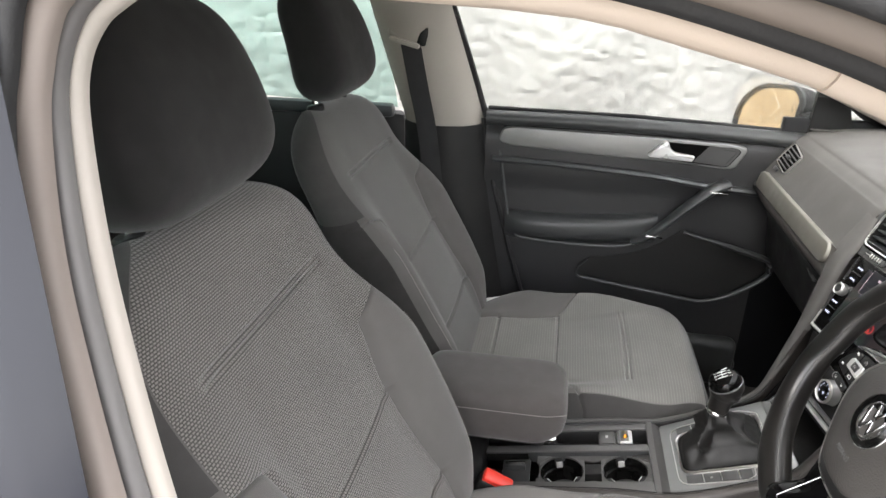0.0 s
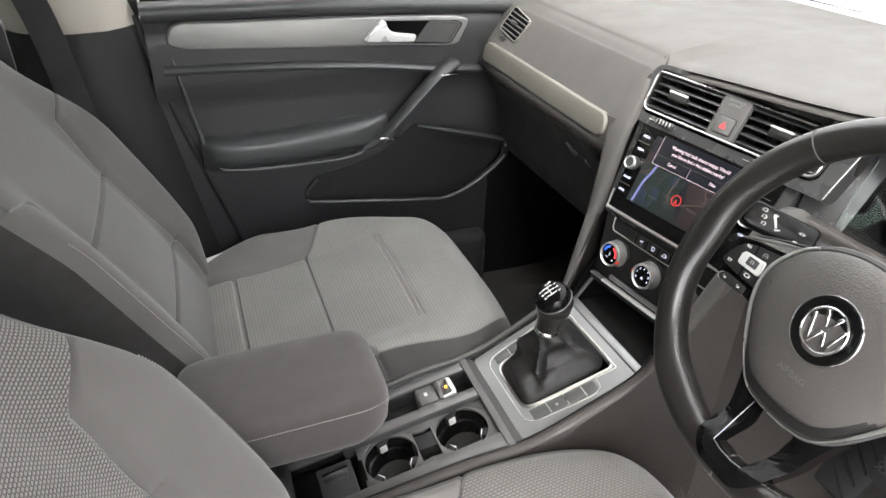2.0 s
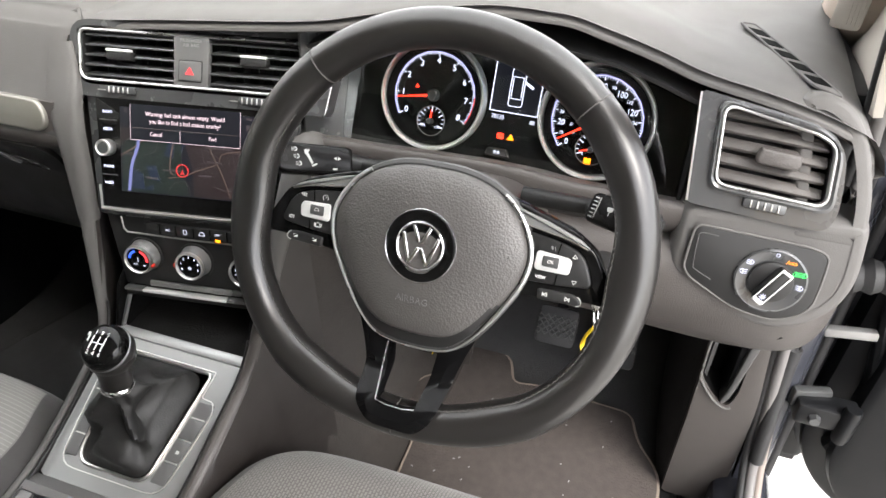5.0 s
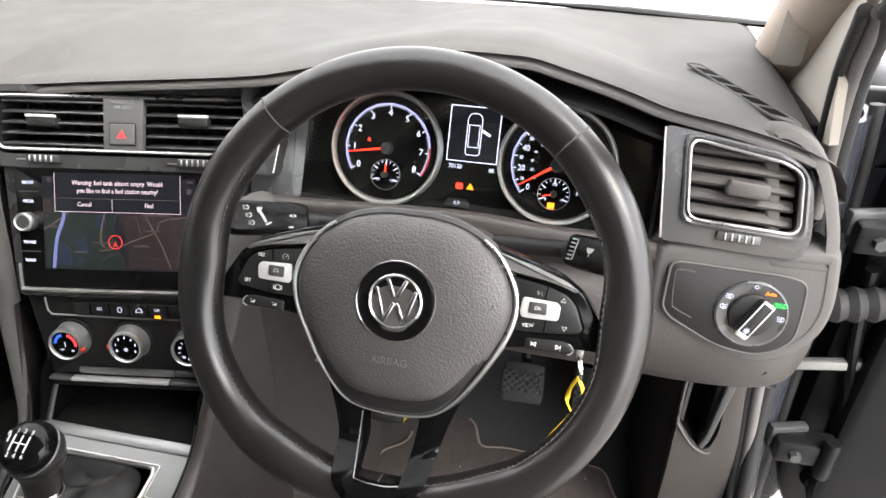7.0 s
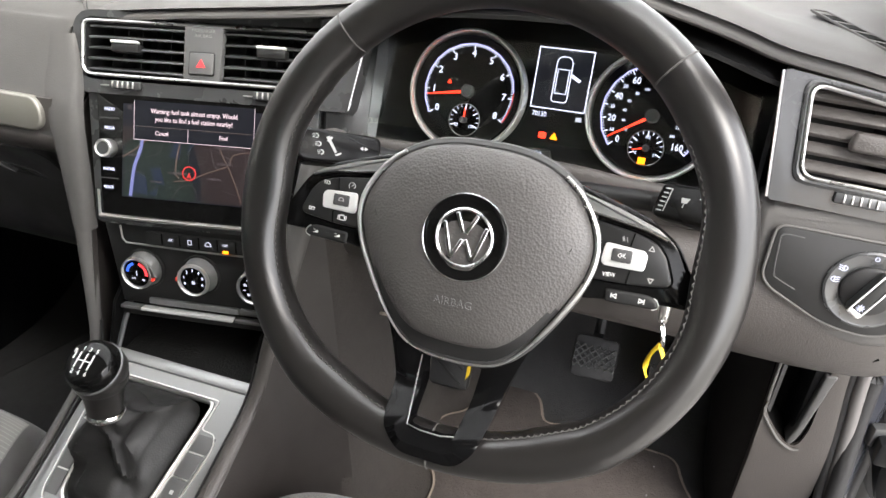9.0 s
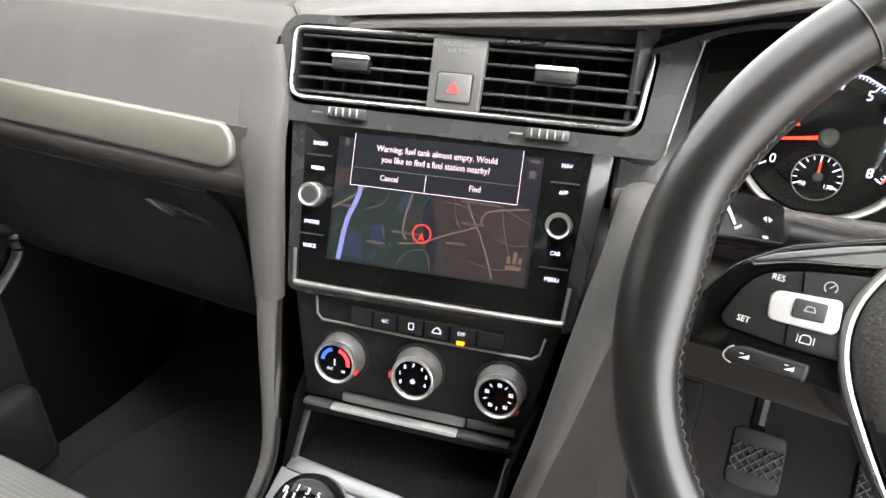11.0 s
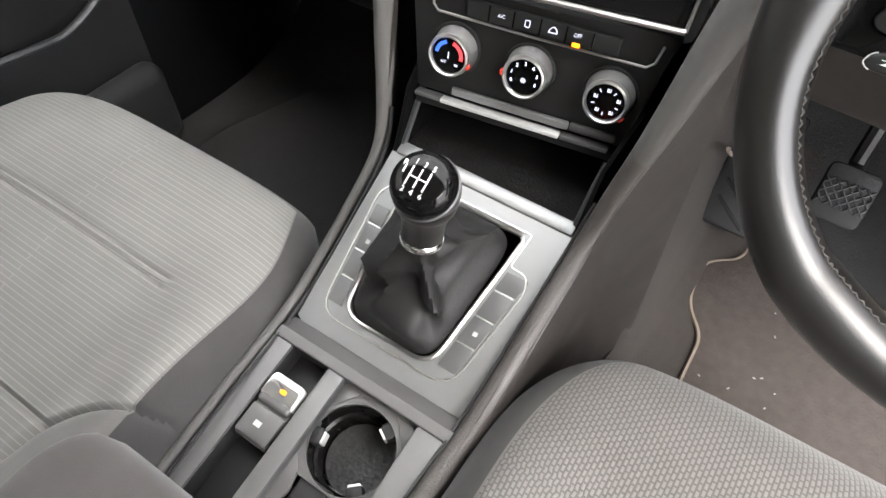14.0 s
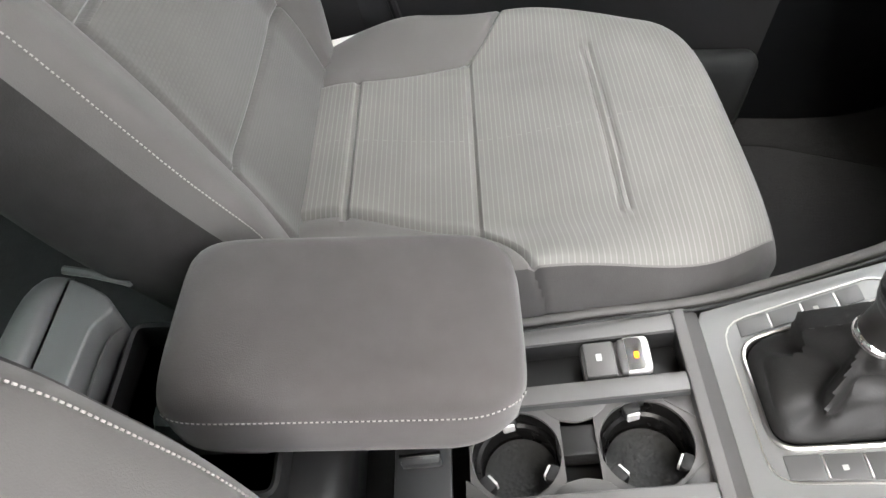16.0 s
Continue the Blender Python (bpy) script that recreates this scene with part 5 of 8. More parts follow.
for d, x, text in ((TACHO, -.0965, ("50", "", "130")), (SPEEDO, .0940, ("0", "1/2", "1"))):
    part("small_ring", lathe([(.0168, .0), (.0172, .0006), (.0176, 0)], at(x, -.0305, DZ), 40), GREYPRINT, d)
    ticks(d, x, -.0305, .0165, 205, -25, 12, 3, 0)
    needle(d, x, -.0305, 90 if x < 0 else 195, .0130, .0010, .0035)
    for k, body in enumerate(text):
        a = radians(215 - 125 * k)
        if body:
            writing("small_number", body, .0046, at(x + .0105 * math.cos(a), -.0305 + .0105 * math.sin(a), DZ), WHITEGLOW, d, .0001)
part("warning_lamp", prism([(-.1215, .0055), (-.1165, .0055), (-.119, .0100)], .0004, z0=DZ), REDGLOW, TACHO, "red warning light")
part("warning_lamp", box(.0075, .0065, .0004, at(.0925, -.0435, DZ + .001), 0), AMBERGLOW, SPEEDO, "amber fuel warning light")
dd = part("trip_display", ring(rect(-.0285, -.0065, .0285, .0545), rect(-.0275, -.0055, .0275, .0535), .0006, z0=-.007), WHITEGLOW, clu, "small display with the outline of a car")
part("display_back", prism(rect(-.0275, -.0055, .0275, .0535), .0004, z0=-.0075), SCREENBLACK, dd)
co_ = rpoly([(-.0085, .001), (.0085, .001), (.0085, .042), (.005, .047), (-.005, .047), (-.0085, .042)], .004, 3)
part("car_outline", [ring(co_, scaled(co_, .0009), .0004, z0=-.0068), box(.014, .0008, .0004, at(0, .034, -.0066), 0), box(.013, .0008, .0004, at(0, .010, -.0066), 0), box(.0008, .022, .0004, at(-.0058, .022, -.0066), 0), box(.0008, .022, .0004, at(.0058, .022, -.0066), 0), box(.011, .003, .0004, at(.0135, .0265, -.0066, -28), 0)], WHITEGLOW, dd, "outline of a car with an open door")
writing("odometer", "70130", .0072, at(-.0175, -.0125, -.0068), WHITEGLOW, dd, .0002, stretch=.85)
part("trip_icon", [box(.0062, .0016, .0004, at(.0235, -.0145, -.0066), 0), box(.0034, .0030, .0004, at(.0235, -.0125, -.0067), 0), box(.0010, .0040, .0004, at(.0212, -.0132, -.0065), 0), box(.0010, .0040, .0004, at(.0258, -.0132, -.0065), 0)], DIMWHITE, dd)
part("brake_lamp", [box(.0080, .0060, .0004, at(-.0105, -.0335, -.0068), .0), box(.0040, .0068, .0004, at(-.0105, -.0335, -.0067), 0)], REDGLOW, dd, "red brake warning light")
part("triangle_lamp", prism([(-.0025, -.0365), (.0060, -.0365), (.0018, -.0290)], .0004, z0=-.007), AMBERGLOW, dd, "amber warning triangle")
part("reset_button", prism(rpoly([(-.0245, -.0565), (.0050, -.0565), (.0010, -.0475), (-.0205, -.0475)], .002, 3), .006, z0=-.004, r=.0015), DARK, clu, "black reset button")
writing("reset_text", "0.0", .0056, at(-.0098, -.0520, .0024), WHITEGLOW, clu, .0002)
# clear cover over the dials
cov = part("cover", prism(scaled(bo, .006), .0015, z0=.016), GLASS, clu, "clear plastic cover over the dials")
cov.visible_shadow = False
# dark throat from the hood's lip to the dials
rows = []
ky = [(-.135, .980, .589), (-.21, 1.005, .589), (-.36, 1.015, .586), (-.47, 1.007, .581), (-.552, .984, .574)]
tops = smoothline([(x, y, z) for y, z, x in ky], 30)
bots = smoothline([(.700, -.150, .994), (.720, -.22, 1.012), (.722, -.36, 1.018), (.720, -.48, 1.012), (.700, -.575, .986)], 30)
part("throat_top", skin([tops, [(a + b) / 2 + Vector((0, 0, .004)) for a, b in zip(tops, bots)], bots], thick=.004), DARK, clu.parent if clu.parent else dash, "dark inside of the dial hood")
part("throat_left", skin(loft([(-.128, [(.590, .992), (.585, .93), (.578, .868)]), (-.142, [(.62, .995), (.615, .93), (.600, .862)]), (-.168, [(.700, 1.005), (.655, .93), (.615, .858)])], 8, 10), thick=.004), PANEL, dash, "satin dark grey side of the dial hood")
part("throat_right", skin(loft([(-.556, [(.572, .992), (.568, .93), (.560, .875)]), (-.566, [(.62, .99), (.61, .93), (.595, .862)]), (-.582, [(.672, .975), (.645, .93), (.615, .85)])], 8, 10), thick=.004), THROAT, dash, "dark side of the dial hood")
part("dial_shelf", skin(loft([(y, [(.655, .872), (.622, .858), (.605, .851), (.596, .842), (.585, .832)]) for y in (-.128, -.25, -.40, -.565)], 20, 10), thick=.004), DARK, dash, "dark ledge below the dials")
part("ledge_moulding", skin(loft([(y, [(.615, zt - .034), (.580, zt - .0150), (.558, zt - .0055), (.547, zt - .0015), (.5415, zt - .009), (.5425, zt - .026), (.556, .848), (.575, .836)]) for y, zt in ((-.132, .8890), (-.150, .8935), (-.22, .8950), (-.33, .8990), (-.40, .8980), (-.45, .8935), (-.56, .8915))], 26, 22), thick=.004), GRAIN, dash, "grained ledge under the dials")

# ---- driver's side of the dashboard: vent, light switch, knee panel ----
RV = plane_m((.557, -.62, .955), 0, 20)
dv = thing("driver_air_vent", "slatted side air vent with a silver surround by the driver's door", "air vent", "side vents", m=RV)
vo = outline([(-.0390, -.0365), (.0555, -.0420), (.0505, .0105), (.0350, .0185), (-.0455, .0335)], [.010, .010, .022, .03, .010], 96)
fo = outline([(-.0595, -.0600), (.040, -.0655), (.0640, -.0650), (.0690, -.047), (.0665, -.0200), (.0625, .0030), (.0500, .0205), (.0300, .0290), (-.040, .0405), (-.0690, .0450)], [.003, .02, .016, .02, .04, .03, .02, .04, .04, .004], 96)
fi = outline([(-.0455, -.0435), (.0640, -.0500), (.0585, .0080), (.0400, .0250), (-.0520, .0400)], [.012, .014, .03, .03, .012], 96)
fh = outline([(-.0415, -.0390), (.0585, -.0447), (.0533, .0118), (.0365, .0210), (-.0483, .0362)], [.011, .012, .024, .03, .011], 96)
part("fascia", ring(fo, fi, .012, z0=-.012), PANEL, dv, "satin dark grey plate")
part("raised_frame", ring(fi, fh, .014, z0=-.010, bulge=.0016), PANEL, dv, "raised glossy frame")
part("edge_line", tube([(-.0605, -.058, .0005), (-.0655, 0, .0010), (-.0695, .043, .0005)], .0011, 6), SILVER, dv, "thin silver edge")
part("surround", ring(scaled(vo, -.0024), scaled(vo, .0002), .006, z0=-.001, bulge=.001), SATINEDGE, dv, "thin silver surround")
part("shaft", prism(vo, .002, z0=-.052), DARK, dv, "black duct")
part("shaft_wall", ring(scaled(vo, -.002), vo, .048, z0=-.051), DARK, dv)
for k in range(5):
    y = -.0315 + k * .0140
    x0_, x1_ = -.0400 - .0010 * k, .0530 - .0012 * k - .026 * (k == 4)
    part("slat", box(x1_ - x0_, .0115, .0055, at((x0_ + x1_) / 2, y + .0015 * k * .3, -.008, -3.5) @ Matrix.Rotation(radians(-38), 4, "X"), .0020), GRAIN, dv)
part("thumb_slide", prism(rpoly([(-.0095, -.0130), (.0240, -.0155), (.0275, -.0110), (.0265, -.0005), (-.0085, .0020), (-.0110, -.0080)], .003, 4), .009, z0=-.001, r=.003, seg=3), GRAIN, dv, "dark grey vent slide")
vw = part("vent_wheel", box(.038, .009, .006, at(.0070, -.0510, .002, -3), .002), SATIN, dv, "ribbed vent wheel")
for k in range(5):
    part("rib", box(.0013, .0070, .003, at(-.005 + k * .006, -.0503 - .0003 * k, .0052), .0004, 1), SILVER, vw)

pv = thing("passenger_air_vent", "slatted side air vent with thin silver surround by the passenger's door", "air vent", "side vents", m=plane_m((.5358, .583, .9475), 0, 31) @ Matrix.Rotation(radians(-6), 4, "Z"))
wo = outline([(-.042, -.024), (.040, -.026), (.046, .022), (-.036, .027)], .008, 64)
part("surround", ring(scaled(wo, -.0022), wo, .004, z0=-.001, bulge=.0008), SILVER, pv, "thin silver surround")
# no depth here: a flat black plate paints the duct's shade behind the slats
part("shaft", prism(wo, .002, z0=.0002), GLOSSLESS, pv, "black duct")
for k in range(5):
    part("slat", box(.080, .0016, .006, at(.001 + .0015 * k, -.0185 + k * .0092, .0030, 1) @ Matrix.Rotation(radians(20), 4, "X"), .0005, 1), SATIN2, pv)
part("thumb_slide", box(.022, .008, .006, at(.002, .001, .0062), .002), SATIN, pv, "satin vent slide")
part("vent_wheel", box(.026, .008, .004, at(-.014, -.0365, .0018), .0015), SATIN, pv, "ribbed vent wheel")

# demister grille beside the windscreen pillar
dg = thing("demister_grille", "dark slotted demister grille in the dashboard top", "demister grille")
gm = Matrix.Translation((.672, -.628, 1.0043)) @ Matrix.Rotation(radians(23.6), 4, "Z") @ Matrix.Rotation(radians(-3.0), 4, "Y") @ Matrix.Rotation(radians(6.0), 4, "X")
go = rpoly([(-.092, -.006), (-.080, -.010), (.075, -.011), (.090, -.010), (.092, .008), (-.070, .012)], [.006, .02, .02, .004, .004, .03], 4)
part("rim", ring(go, scaled(go, .0022), .0016, gm, z0=-.0008, bulge=.0004), SOFT, dg)
part("slot_floor", prism(scaled(go, .0018), .002, gm, z0=-.0020), SOFT, dg)
# flat black insets paint the shade of slots that have no depth
for k in range(5):
    part("slot", prism(rpoly([(-.070 + k * .030, -.0075), (-.051 + k * .030, -.0075), (-.043 + k * .030, .0065), (-.062 + k * .030, .0065)], .001, 2), .0006, gm, z0=.0), GLOSSLESS, dg, "black inset painting a slot's shade")
copy_thing(dg, Matrix.Diagonal((1, -1, 1, 1)))

# light switch panel
LS = plane_m((.522, -.64, .84), 0, 14)
lp = thing("light_switch_panel", "dark panel with a round rotary headlamp switch", "light switch", m=LS)
so = rpoly([(-.0655, .0405), (.0349, .0375), (.0530, .0330), (.0535, .0028), (.0515, -.0215), (.0385, -.0345), (.0200, -.0408), (-.0131, -.0370), (-.0601, -.0132), (-.0675, -.0040)], [.008, .03, .008, .03, .014, .014, .02, .02, .02, .008], 5)
part("plate", prism(so, .006, z0=-.004, r=.0015), DARK, lp, "black switch plate")
part("plate_rim", tube([Vector((p[0], p[1], .0008)) for p in scaled(so, -.0010)], .0013, 8, closed=True), SOFT, lp, "pale moulded edge of the plate")
part("inner_line", tube(smoothline([(-.0440, .0335, .0022), (-.0600, .0335, .0022), (-.0615, .0240, .0022), (-.0600, .0000, .0022), (-.0560, -.0050, .0022), (-.0410, -.0118, .0022)], 20), .0006, 6), DARK2, lp)
SC = (.0105, -.0008)
sw = part("switch_ring", lathe([(.0328, .0020), (.0324, .0042), (.0306, .0050), (.0290, .0045), (0, .0045)], at(*SC, 0), 64), PANEL, lp, "round switch surround")
part("switch_dial", lathe([(.0205, .0046), (.0200, .0078), (.0180, .0088), (0, .0088)], at(*SC, 0), 48), DARK, sw)
part("switch_grip", box(.040, .0125, .014, at(*SC, .0135, 60), .004, 3), DARK, sw, "black grip bar")
part("grip_trim", [box(.037, .0013, .0012, at(*SC, .0203, 60) @ at(0, s * .0052, 0), .0004) for s in (-1, 1)] + [box(.0050, .0110, .0040, at(*SC, .0190, 60) @ at(-.0180, 0, 0), .0015), box(.0030, .0110, .0020, at(*SC, .0196, 60) @ at(.0182, 0, 0), .0008)], KEYSILVER, sw, "satin silver edges of the grip")
writing("switch_text", "O", .0052, at(.0105, .0262, .0050), WHITEGLOW, sw, .0002)
writing("switch_text", "Auto", .0052, at(.0240, .0212, .0050), AMBERGLOW, sw, .0002, stretch=.9)


def lamp_mark(x, y, s, lean=0):
    """A lamp's outline with three rays, s giving the side that the rays leave from."""
    m = at(x, y, .0049, lean)
    o = [(s * (-.0004 + .0030 * math.cos(q * math.pi / 10)), .0025 * math.sin(q * math.pi / 10)) for q in range(-5, 6)]
    i = [(s * (.0002 + .0019 * math.cos(q * math.pi / 10)), .0018 * math.sin(q * math.pi / 10)) for q in range(-5, 6)]
    return [ring(o, i, .0004, m)] + [box(.0036, .0005, .0004, m @ at(-s * .0022, dy, .0002, -s * 14), 0) for dy in (-.0018, 0, .0018)]


part("side_light_icon", lamp_mark(.0300, .0112, -1) + lamp_mark(.0372, .0112, 1), GREENGLOW, sw, "green side light mark, lit")
part("beam_icon", lamp_mark(.0370, -.0020, 1), WHITEGLOW, sw)
part("fog_icon", lamp_mark(-.0105, .0150, 1), WHITEGLOW, sw)
part("fog_icon", lamp_mark(-.0155, .0045, -1), WHITEGLOW, sw)
part("lamp_icon", [box(.0006, .0062, .0004, at(.0045, -.0115, .0208, q * 45), 0) for q in range(4)], WHITEGLOW, sw)

# grained pod that carries vent and switch: its edges swell back into the dashboard
def swollen(pts, radii, m, levels):
    """A rounded plate that widens as it goes back; levels of (depth, growth)."""
    o = outline(pts, radii, 96)
    rows = [[m @ Vector((p[0], p[1], z)) for p in scaled(o, -g)] for z, g in levels]
    return skin([[*r, r[0]] for r in rows])


SWELL = ((-.0042, -.006), (-.0042, 0), (-.0052, .0022), (-.0085, .0050), (-.0150, .0078), (-.0260, .0100), (-.0550, .0115))
PODR = [(-.074, .052), (-.0755, -.004), (-.065, -.0190), (-.016, -.0440), (.019, -.0490), (.042, -.0440), (.060, -.0310), (.0735, -.0130), (.0785, .0080), (.0775, .030), (.0745, .060)]
part("switch_pod", swollen(PODR, [.004, .012, .02, .02, .03, .02, .02, .02, .04, .04, .003], LS, SWELL), SOFT, dash, "grained grey end of the dashboard on the driver's side")
part("pod_face", prism(rpoly(PODR, [.004, .012, .02, .02, .03, .02, .02, .02, .04, .04, .003], 5), .003, LS, z0=-.0080), SOFT, dash)
cheek = [(.040, -.073), (.0935, -.0730), (.0925, -.050), (.0895, -.032), (.0820, -.004), (.0710, .0220), (.0560, .0420), (.0350, .0500), (.020, .046)]
part("vent_cheek", swollen(cheek, [.003, .003, .03, .03, .03, .03, .02, .01, .003], RV, ((-.0060, -.008), (-.0060, 0), (-.0070, .0020), (-.0100, .0045), (-.0170, .0070), (-.0300, .0085), (-.0600, .0095))), SOFT, dash, "rounded end of the dashboard beside the side vent")

# knee panel under the dials, wrapping the column
rows = loft([(y, [(.590, .846), (.562 + e, .835), (.548 + e, .80), (.552 + e, .765), (.566 + e, .742), (.60 + e, .732), (.72, .73), (.95, .73)]) for y, e in ((-.118, .0), (-.20, .0), (-.36, -.012), (-.50, -.018), (-.60, -.024), (-.665, -.022), (-.700, -.010), (-.720, .014), (-.730, .040))], 56, 30)
part("knee_panel", skin(rows, thick=.008), GRAIN, dash, "grained grey-brown panel under the steering column")
# black block in place of a hollow: the grip slot's shade as colour
part("knee_slot", box(.010, .040, .012, Matrix.Translation((.5270, -.5840, .7685)) @ Matrix.Rotation(radians(-8), 4, "X"), .005, 3), GLOSSLESS, dash, "small black block painting the shaded grip slot in the knee panel")
part("knee_pull", tube(smoothline([(.5230, -.548, .7790), (.5205, -.575, .7765), (.5205, -.598, .7735), (.5225, -.607, .7690)], 12), .0022, 8), GRAIN, dash, "pale lip over the grip slot")
part("knee_seam", tube(smoothline([(.545, -.630, .7370), (.5345, -.650, .7480), (.5265, -.672, .7620), (.5235, -.682, .7720)], 14), .0014, 6), GLOSSLESS, dash)

# ---- steering column, stalks and key ----
W = plane_m((.380, -.3536, .9090), -1.2, 25.6)
col = thing("steering_column", "grained black steering column cowl with two control stalks", "steering column", m=W)
rows = []
for k in range(14):
    z = -.048 - k * .0165
    w, h = .062 + .0015 * k, .056 + .0012 * k
    rows.append([(w * sgn(math.cos(t * math.pi / 16), .7), -.012 + h * sgn(math.sin(t * math.pi / 16), .7), z) for t in range(32)])
part("cowl", skin(rows, closed=True, caps=True), GRAIN, col, "grained cowl")
for s in (-1, 1):
    st = thing("control_stalk", "glossy black control stalk with pale printed symbols", "control stalk", "column stalks")
    across = Vector((.047 * -s, -.049, -.020 * -s)).normalized()
    nor = Vector((-.52, -.26 * -s * .5, .42))
    nor = (nor - across * nor.dot(across)).normalized()
    hm = Matrix((across, nor.cross(across), nor)).transposed().to_4x4()
    hm.translation = (.454, -.357 - s * .149, .919)
    inner_end = hm @ Vector((s * -.034, 0, -.006))
    part("arm", tube([inner_end, inner_end + Vector((.014, s * .014, -.006)), Vector((.50, -.357 - s * .052, .895))], [.011, .0085, .009], 12), DARK, st)
    ho = rpoly([(-.0385, -.0105), (-.030, -.0150), (.034, -.0140), (.0385, -.0110), (.0385, .0110), (.034, .0140), (-.030, .0150), (-.0385, .0105)] if s < 0 else [(.0385, -.0105), (.030, -.0150), (-.034, -.0140), (-.0385, -.0110), (-.0385, .0110), (-.034, .0140), (.030, .0150), (.0385, .0105)], .009, 5)
    part("head", [prism(ho, .013, hm, z0=-.004, r=.0035, seg=3), prism(scaled(ho, .003), .008, hm, z0=-.011)], STALK, st, "glossy black stalk head")

    def lamp_glyph(x, y, k=1.0):
        m = hm @ at(x, y, .0092)
        o = [(.0022 * math.cos(q * math.pi / 8) * k, .0019 * math.sin(q * math.pi / 8) * k) for q in range(-4, 5)]
        i = [(.0014 * math.cos(q * math.pi / 8) * k, .0012 * math.sin(q * math.pi / 8) * k) for q in range(-4, 5)]
        return joined([ring(o, i, .0003, m)] + [box(.0024, .0004, .0003, m @ at(-.0018, dy, 0), 0) for dy in (-.0013, 0, .0013)])
    if s < 0:
        ic = [lamp_glyph(-.0215 + q * .0022, .0078 - q * .0068, 1.2) for q in range(3)]
        ic += [joined([prism([(-.0085, .0068), (-.0060, .0082), (.0010, -.0050), (-.0008, -.0062)], .0003, hm @ at(-.004, .0005, .0092)), prism([(-.0125, .0040), (-.0085, .0082), (-.0070, .0070), (-.0110, .0028)], .0003, hm @ at(.0005, .0005, .0092)), prism([(-.0020, -.0072), (.0035, -.0050), (.0040, -.0062), (-.0010, -.0086)], .0003, hm @ at(-.003, .0005, .0092))])]
        ic += [joined([prism([(q * .0008, .0018), (q * .0038, 0), (q * .0008, -.0018)], .0003, hm @ at(.0215, .0012, .0092)) for q in (-1, 1)] + [box(.0030, .0004, .0003, hm @ at(.0215, .0012, .0092), 0)])]
        ic += [box(.0045, .0016, .0004, hm @ at(.0190, -.0092, .0092), 0)]
    else:
        ic = [box(.0052, .0010, .0003, hm @ at(-.0300, .0088 - q * .0036, .0092), 0) for q in range(6)] + [box(.0008, .0190, .0003, hm @ at(-.0255, .0000, .0092), 0)]
        ic += [joined([prism([(-.0042, .0026), (.0042, .0026), (.0026, -.0014), (-.0026, -.0014)], .0003, hm @ at(-.0090, .0010, .0092)), box(.0007, .0040, .0003, hm @ at(-.0090, -.0020, .0092), 0)]), box(.0060, .0010, .0003, hm @ at(.0060, .0050, .0092), 0), joined([box(.0008, .0080, .0003, hm @ at(.0120 + q * .0022, -.0010, .0092, -20), 0) for q in (0, 1)])]
    for b_ in ic:
        part("symbol", b_, SYMBOLGREY, st)

key = thing("ignition_key", "car key in the ignition with a yellow ribbon tag", "car key", m=Matrix.Translation((.016, -.034, .002)))
part("barrel", lathe([(0, .02), (.011, .02), (.014, .015), (.015, 0), (.015, -.03)], Matrix.Translation((.478, -.462, .820)) @ Matrix.Rotation(radians(-80), 4, "Y"), 24), DARK, key, "ignition lock")
part("blade", box(.030, .008, .020, Matrix.Translation((.450, -.464, .820)), .003), SILVER, key, "metal key")
kr = [(.436 + .012 * math.sin(q * math.pi / 10), -.466 + .003 * math.cos(q * math.pi / 10), .803 + .013 * math.cos(q * math.pi / 10)) for q in range(20)]
part("key_ring", tube(kr, .0012, 6, closed=True), CHROME, key)
loop = smoothline([(.435, -.466, .790), (.430, -.472, .778), (.428, -.474, .762), (.430, -.469, .750), (.432, -.461, .744)], 24)
loop2 = smoothline([(.435, -.466, .790), (.432, -.460, .778), (.430, -.459, .764), (.430, -.464, .752), (.431, -.472, .742)], 24)
part("ribbon_loop", [tube(loop, .0024, 6, squash=.4), tube(loop2, .0024, 6, squash=.4)], YELLOW, key, "yellow ribbon loop")
rows = []
for k in range(15):
    t = k / 14
    c = Vector((.431 + .004 * t, -.466 + .030 * t, .746 - .066 * t))
    side = Vector((.0, .6, .75)).normalized() * (.0045 + .002 * t)
    rows.append([c - side, c + Vector((-.001, 0, 0)), c + side])
part("ribbon", skin(rows, thick=.0012), YELLOW, key, "yellow ribbon tag")

rows = []
for p_ in smoothline([(.458, -.330, .765), (.452, -.314, .750), (.446, -.302, .72), (.444, -.298, .690)], 26):
    rows.append([p_ + Vector((0, -.002, .0035)), p_ + Vector((0, .002, -.0035))])
part("lanyard", skin(rows, thick=.0010), YELLOW, key, "yellow lanyard slung under the column")
part("lower_cowl", lathe([(0, -.034), (.024, -.030), (.036, -.012), (.037, .01), (.030, .028), (0, .034)], W @ at(.072, -.118, -.115) @ Matrix.Rotation(radians(80), 4, "Y"), 28), CREAMDARK, col, "pale plastic underside of the column")

# ---- steering wheel ----
sw_ = thing("steering_wheel", "worn black leather three-spoke steering wheel with buttons on the spokes", "steering wheel", m=W)
RIM_R = .1705


def rim_point(a):
    x, y = RIM_R * math.cos(a), RIM_R * math.sin(a)
    if y < -.130:
        y = -.130 + (y + .130) * .78
    return Vector((x, y, .004))


def rim_frame(a):
    p = rim_point(a)
    d = (rim_point(a + .02) - rim_point(a - .02)).normalized()
    return p, d, Vector((d.y, -d.x, 0))


def bell(deg, mid, width):
    d = (deg - mid + 180) % 360 - 180
    return math.exp(-(d / width) ** 2)


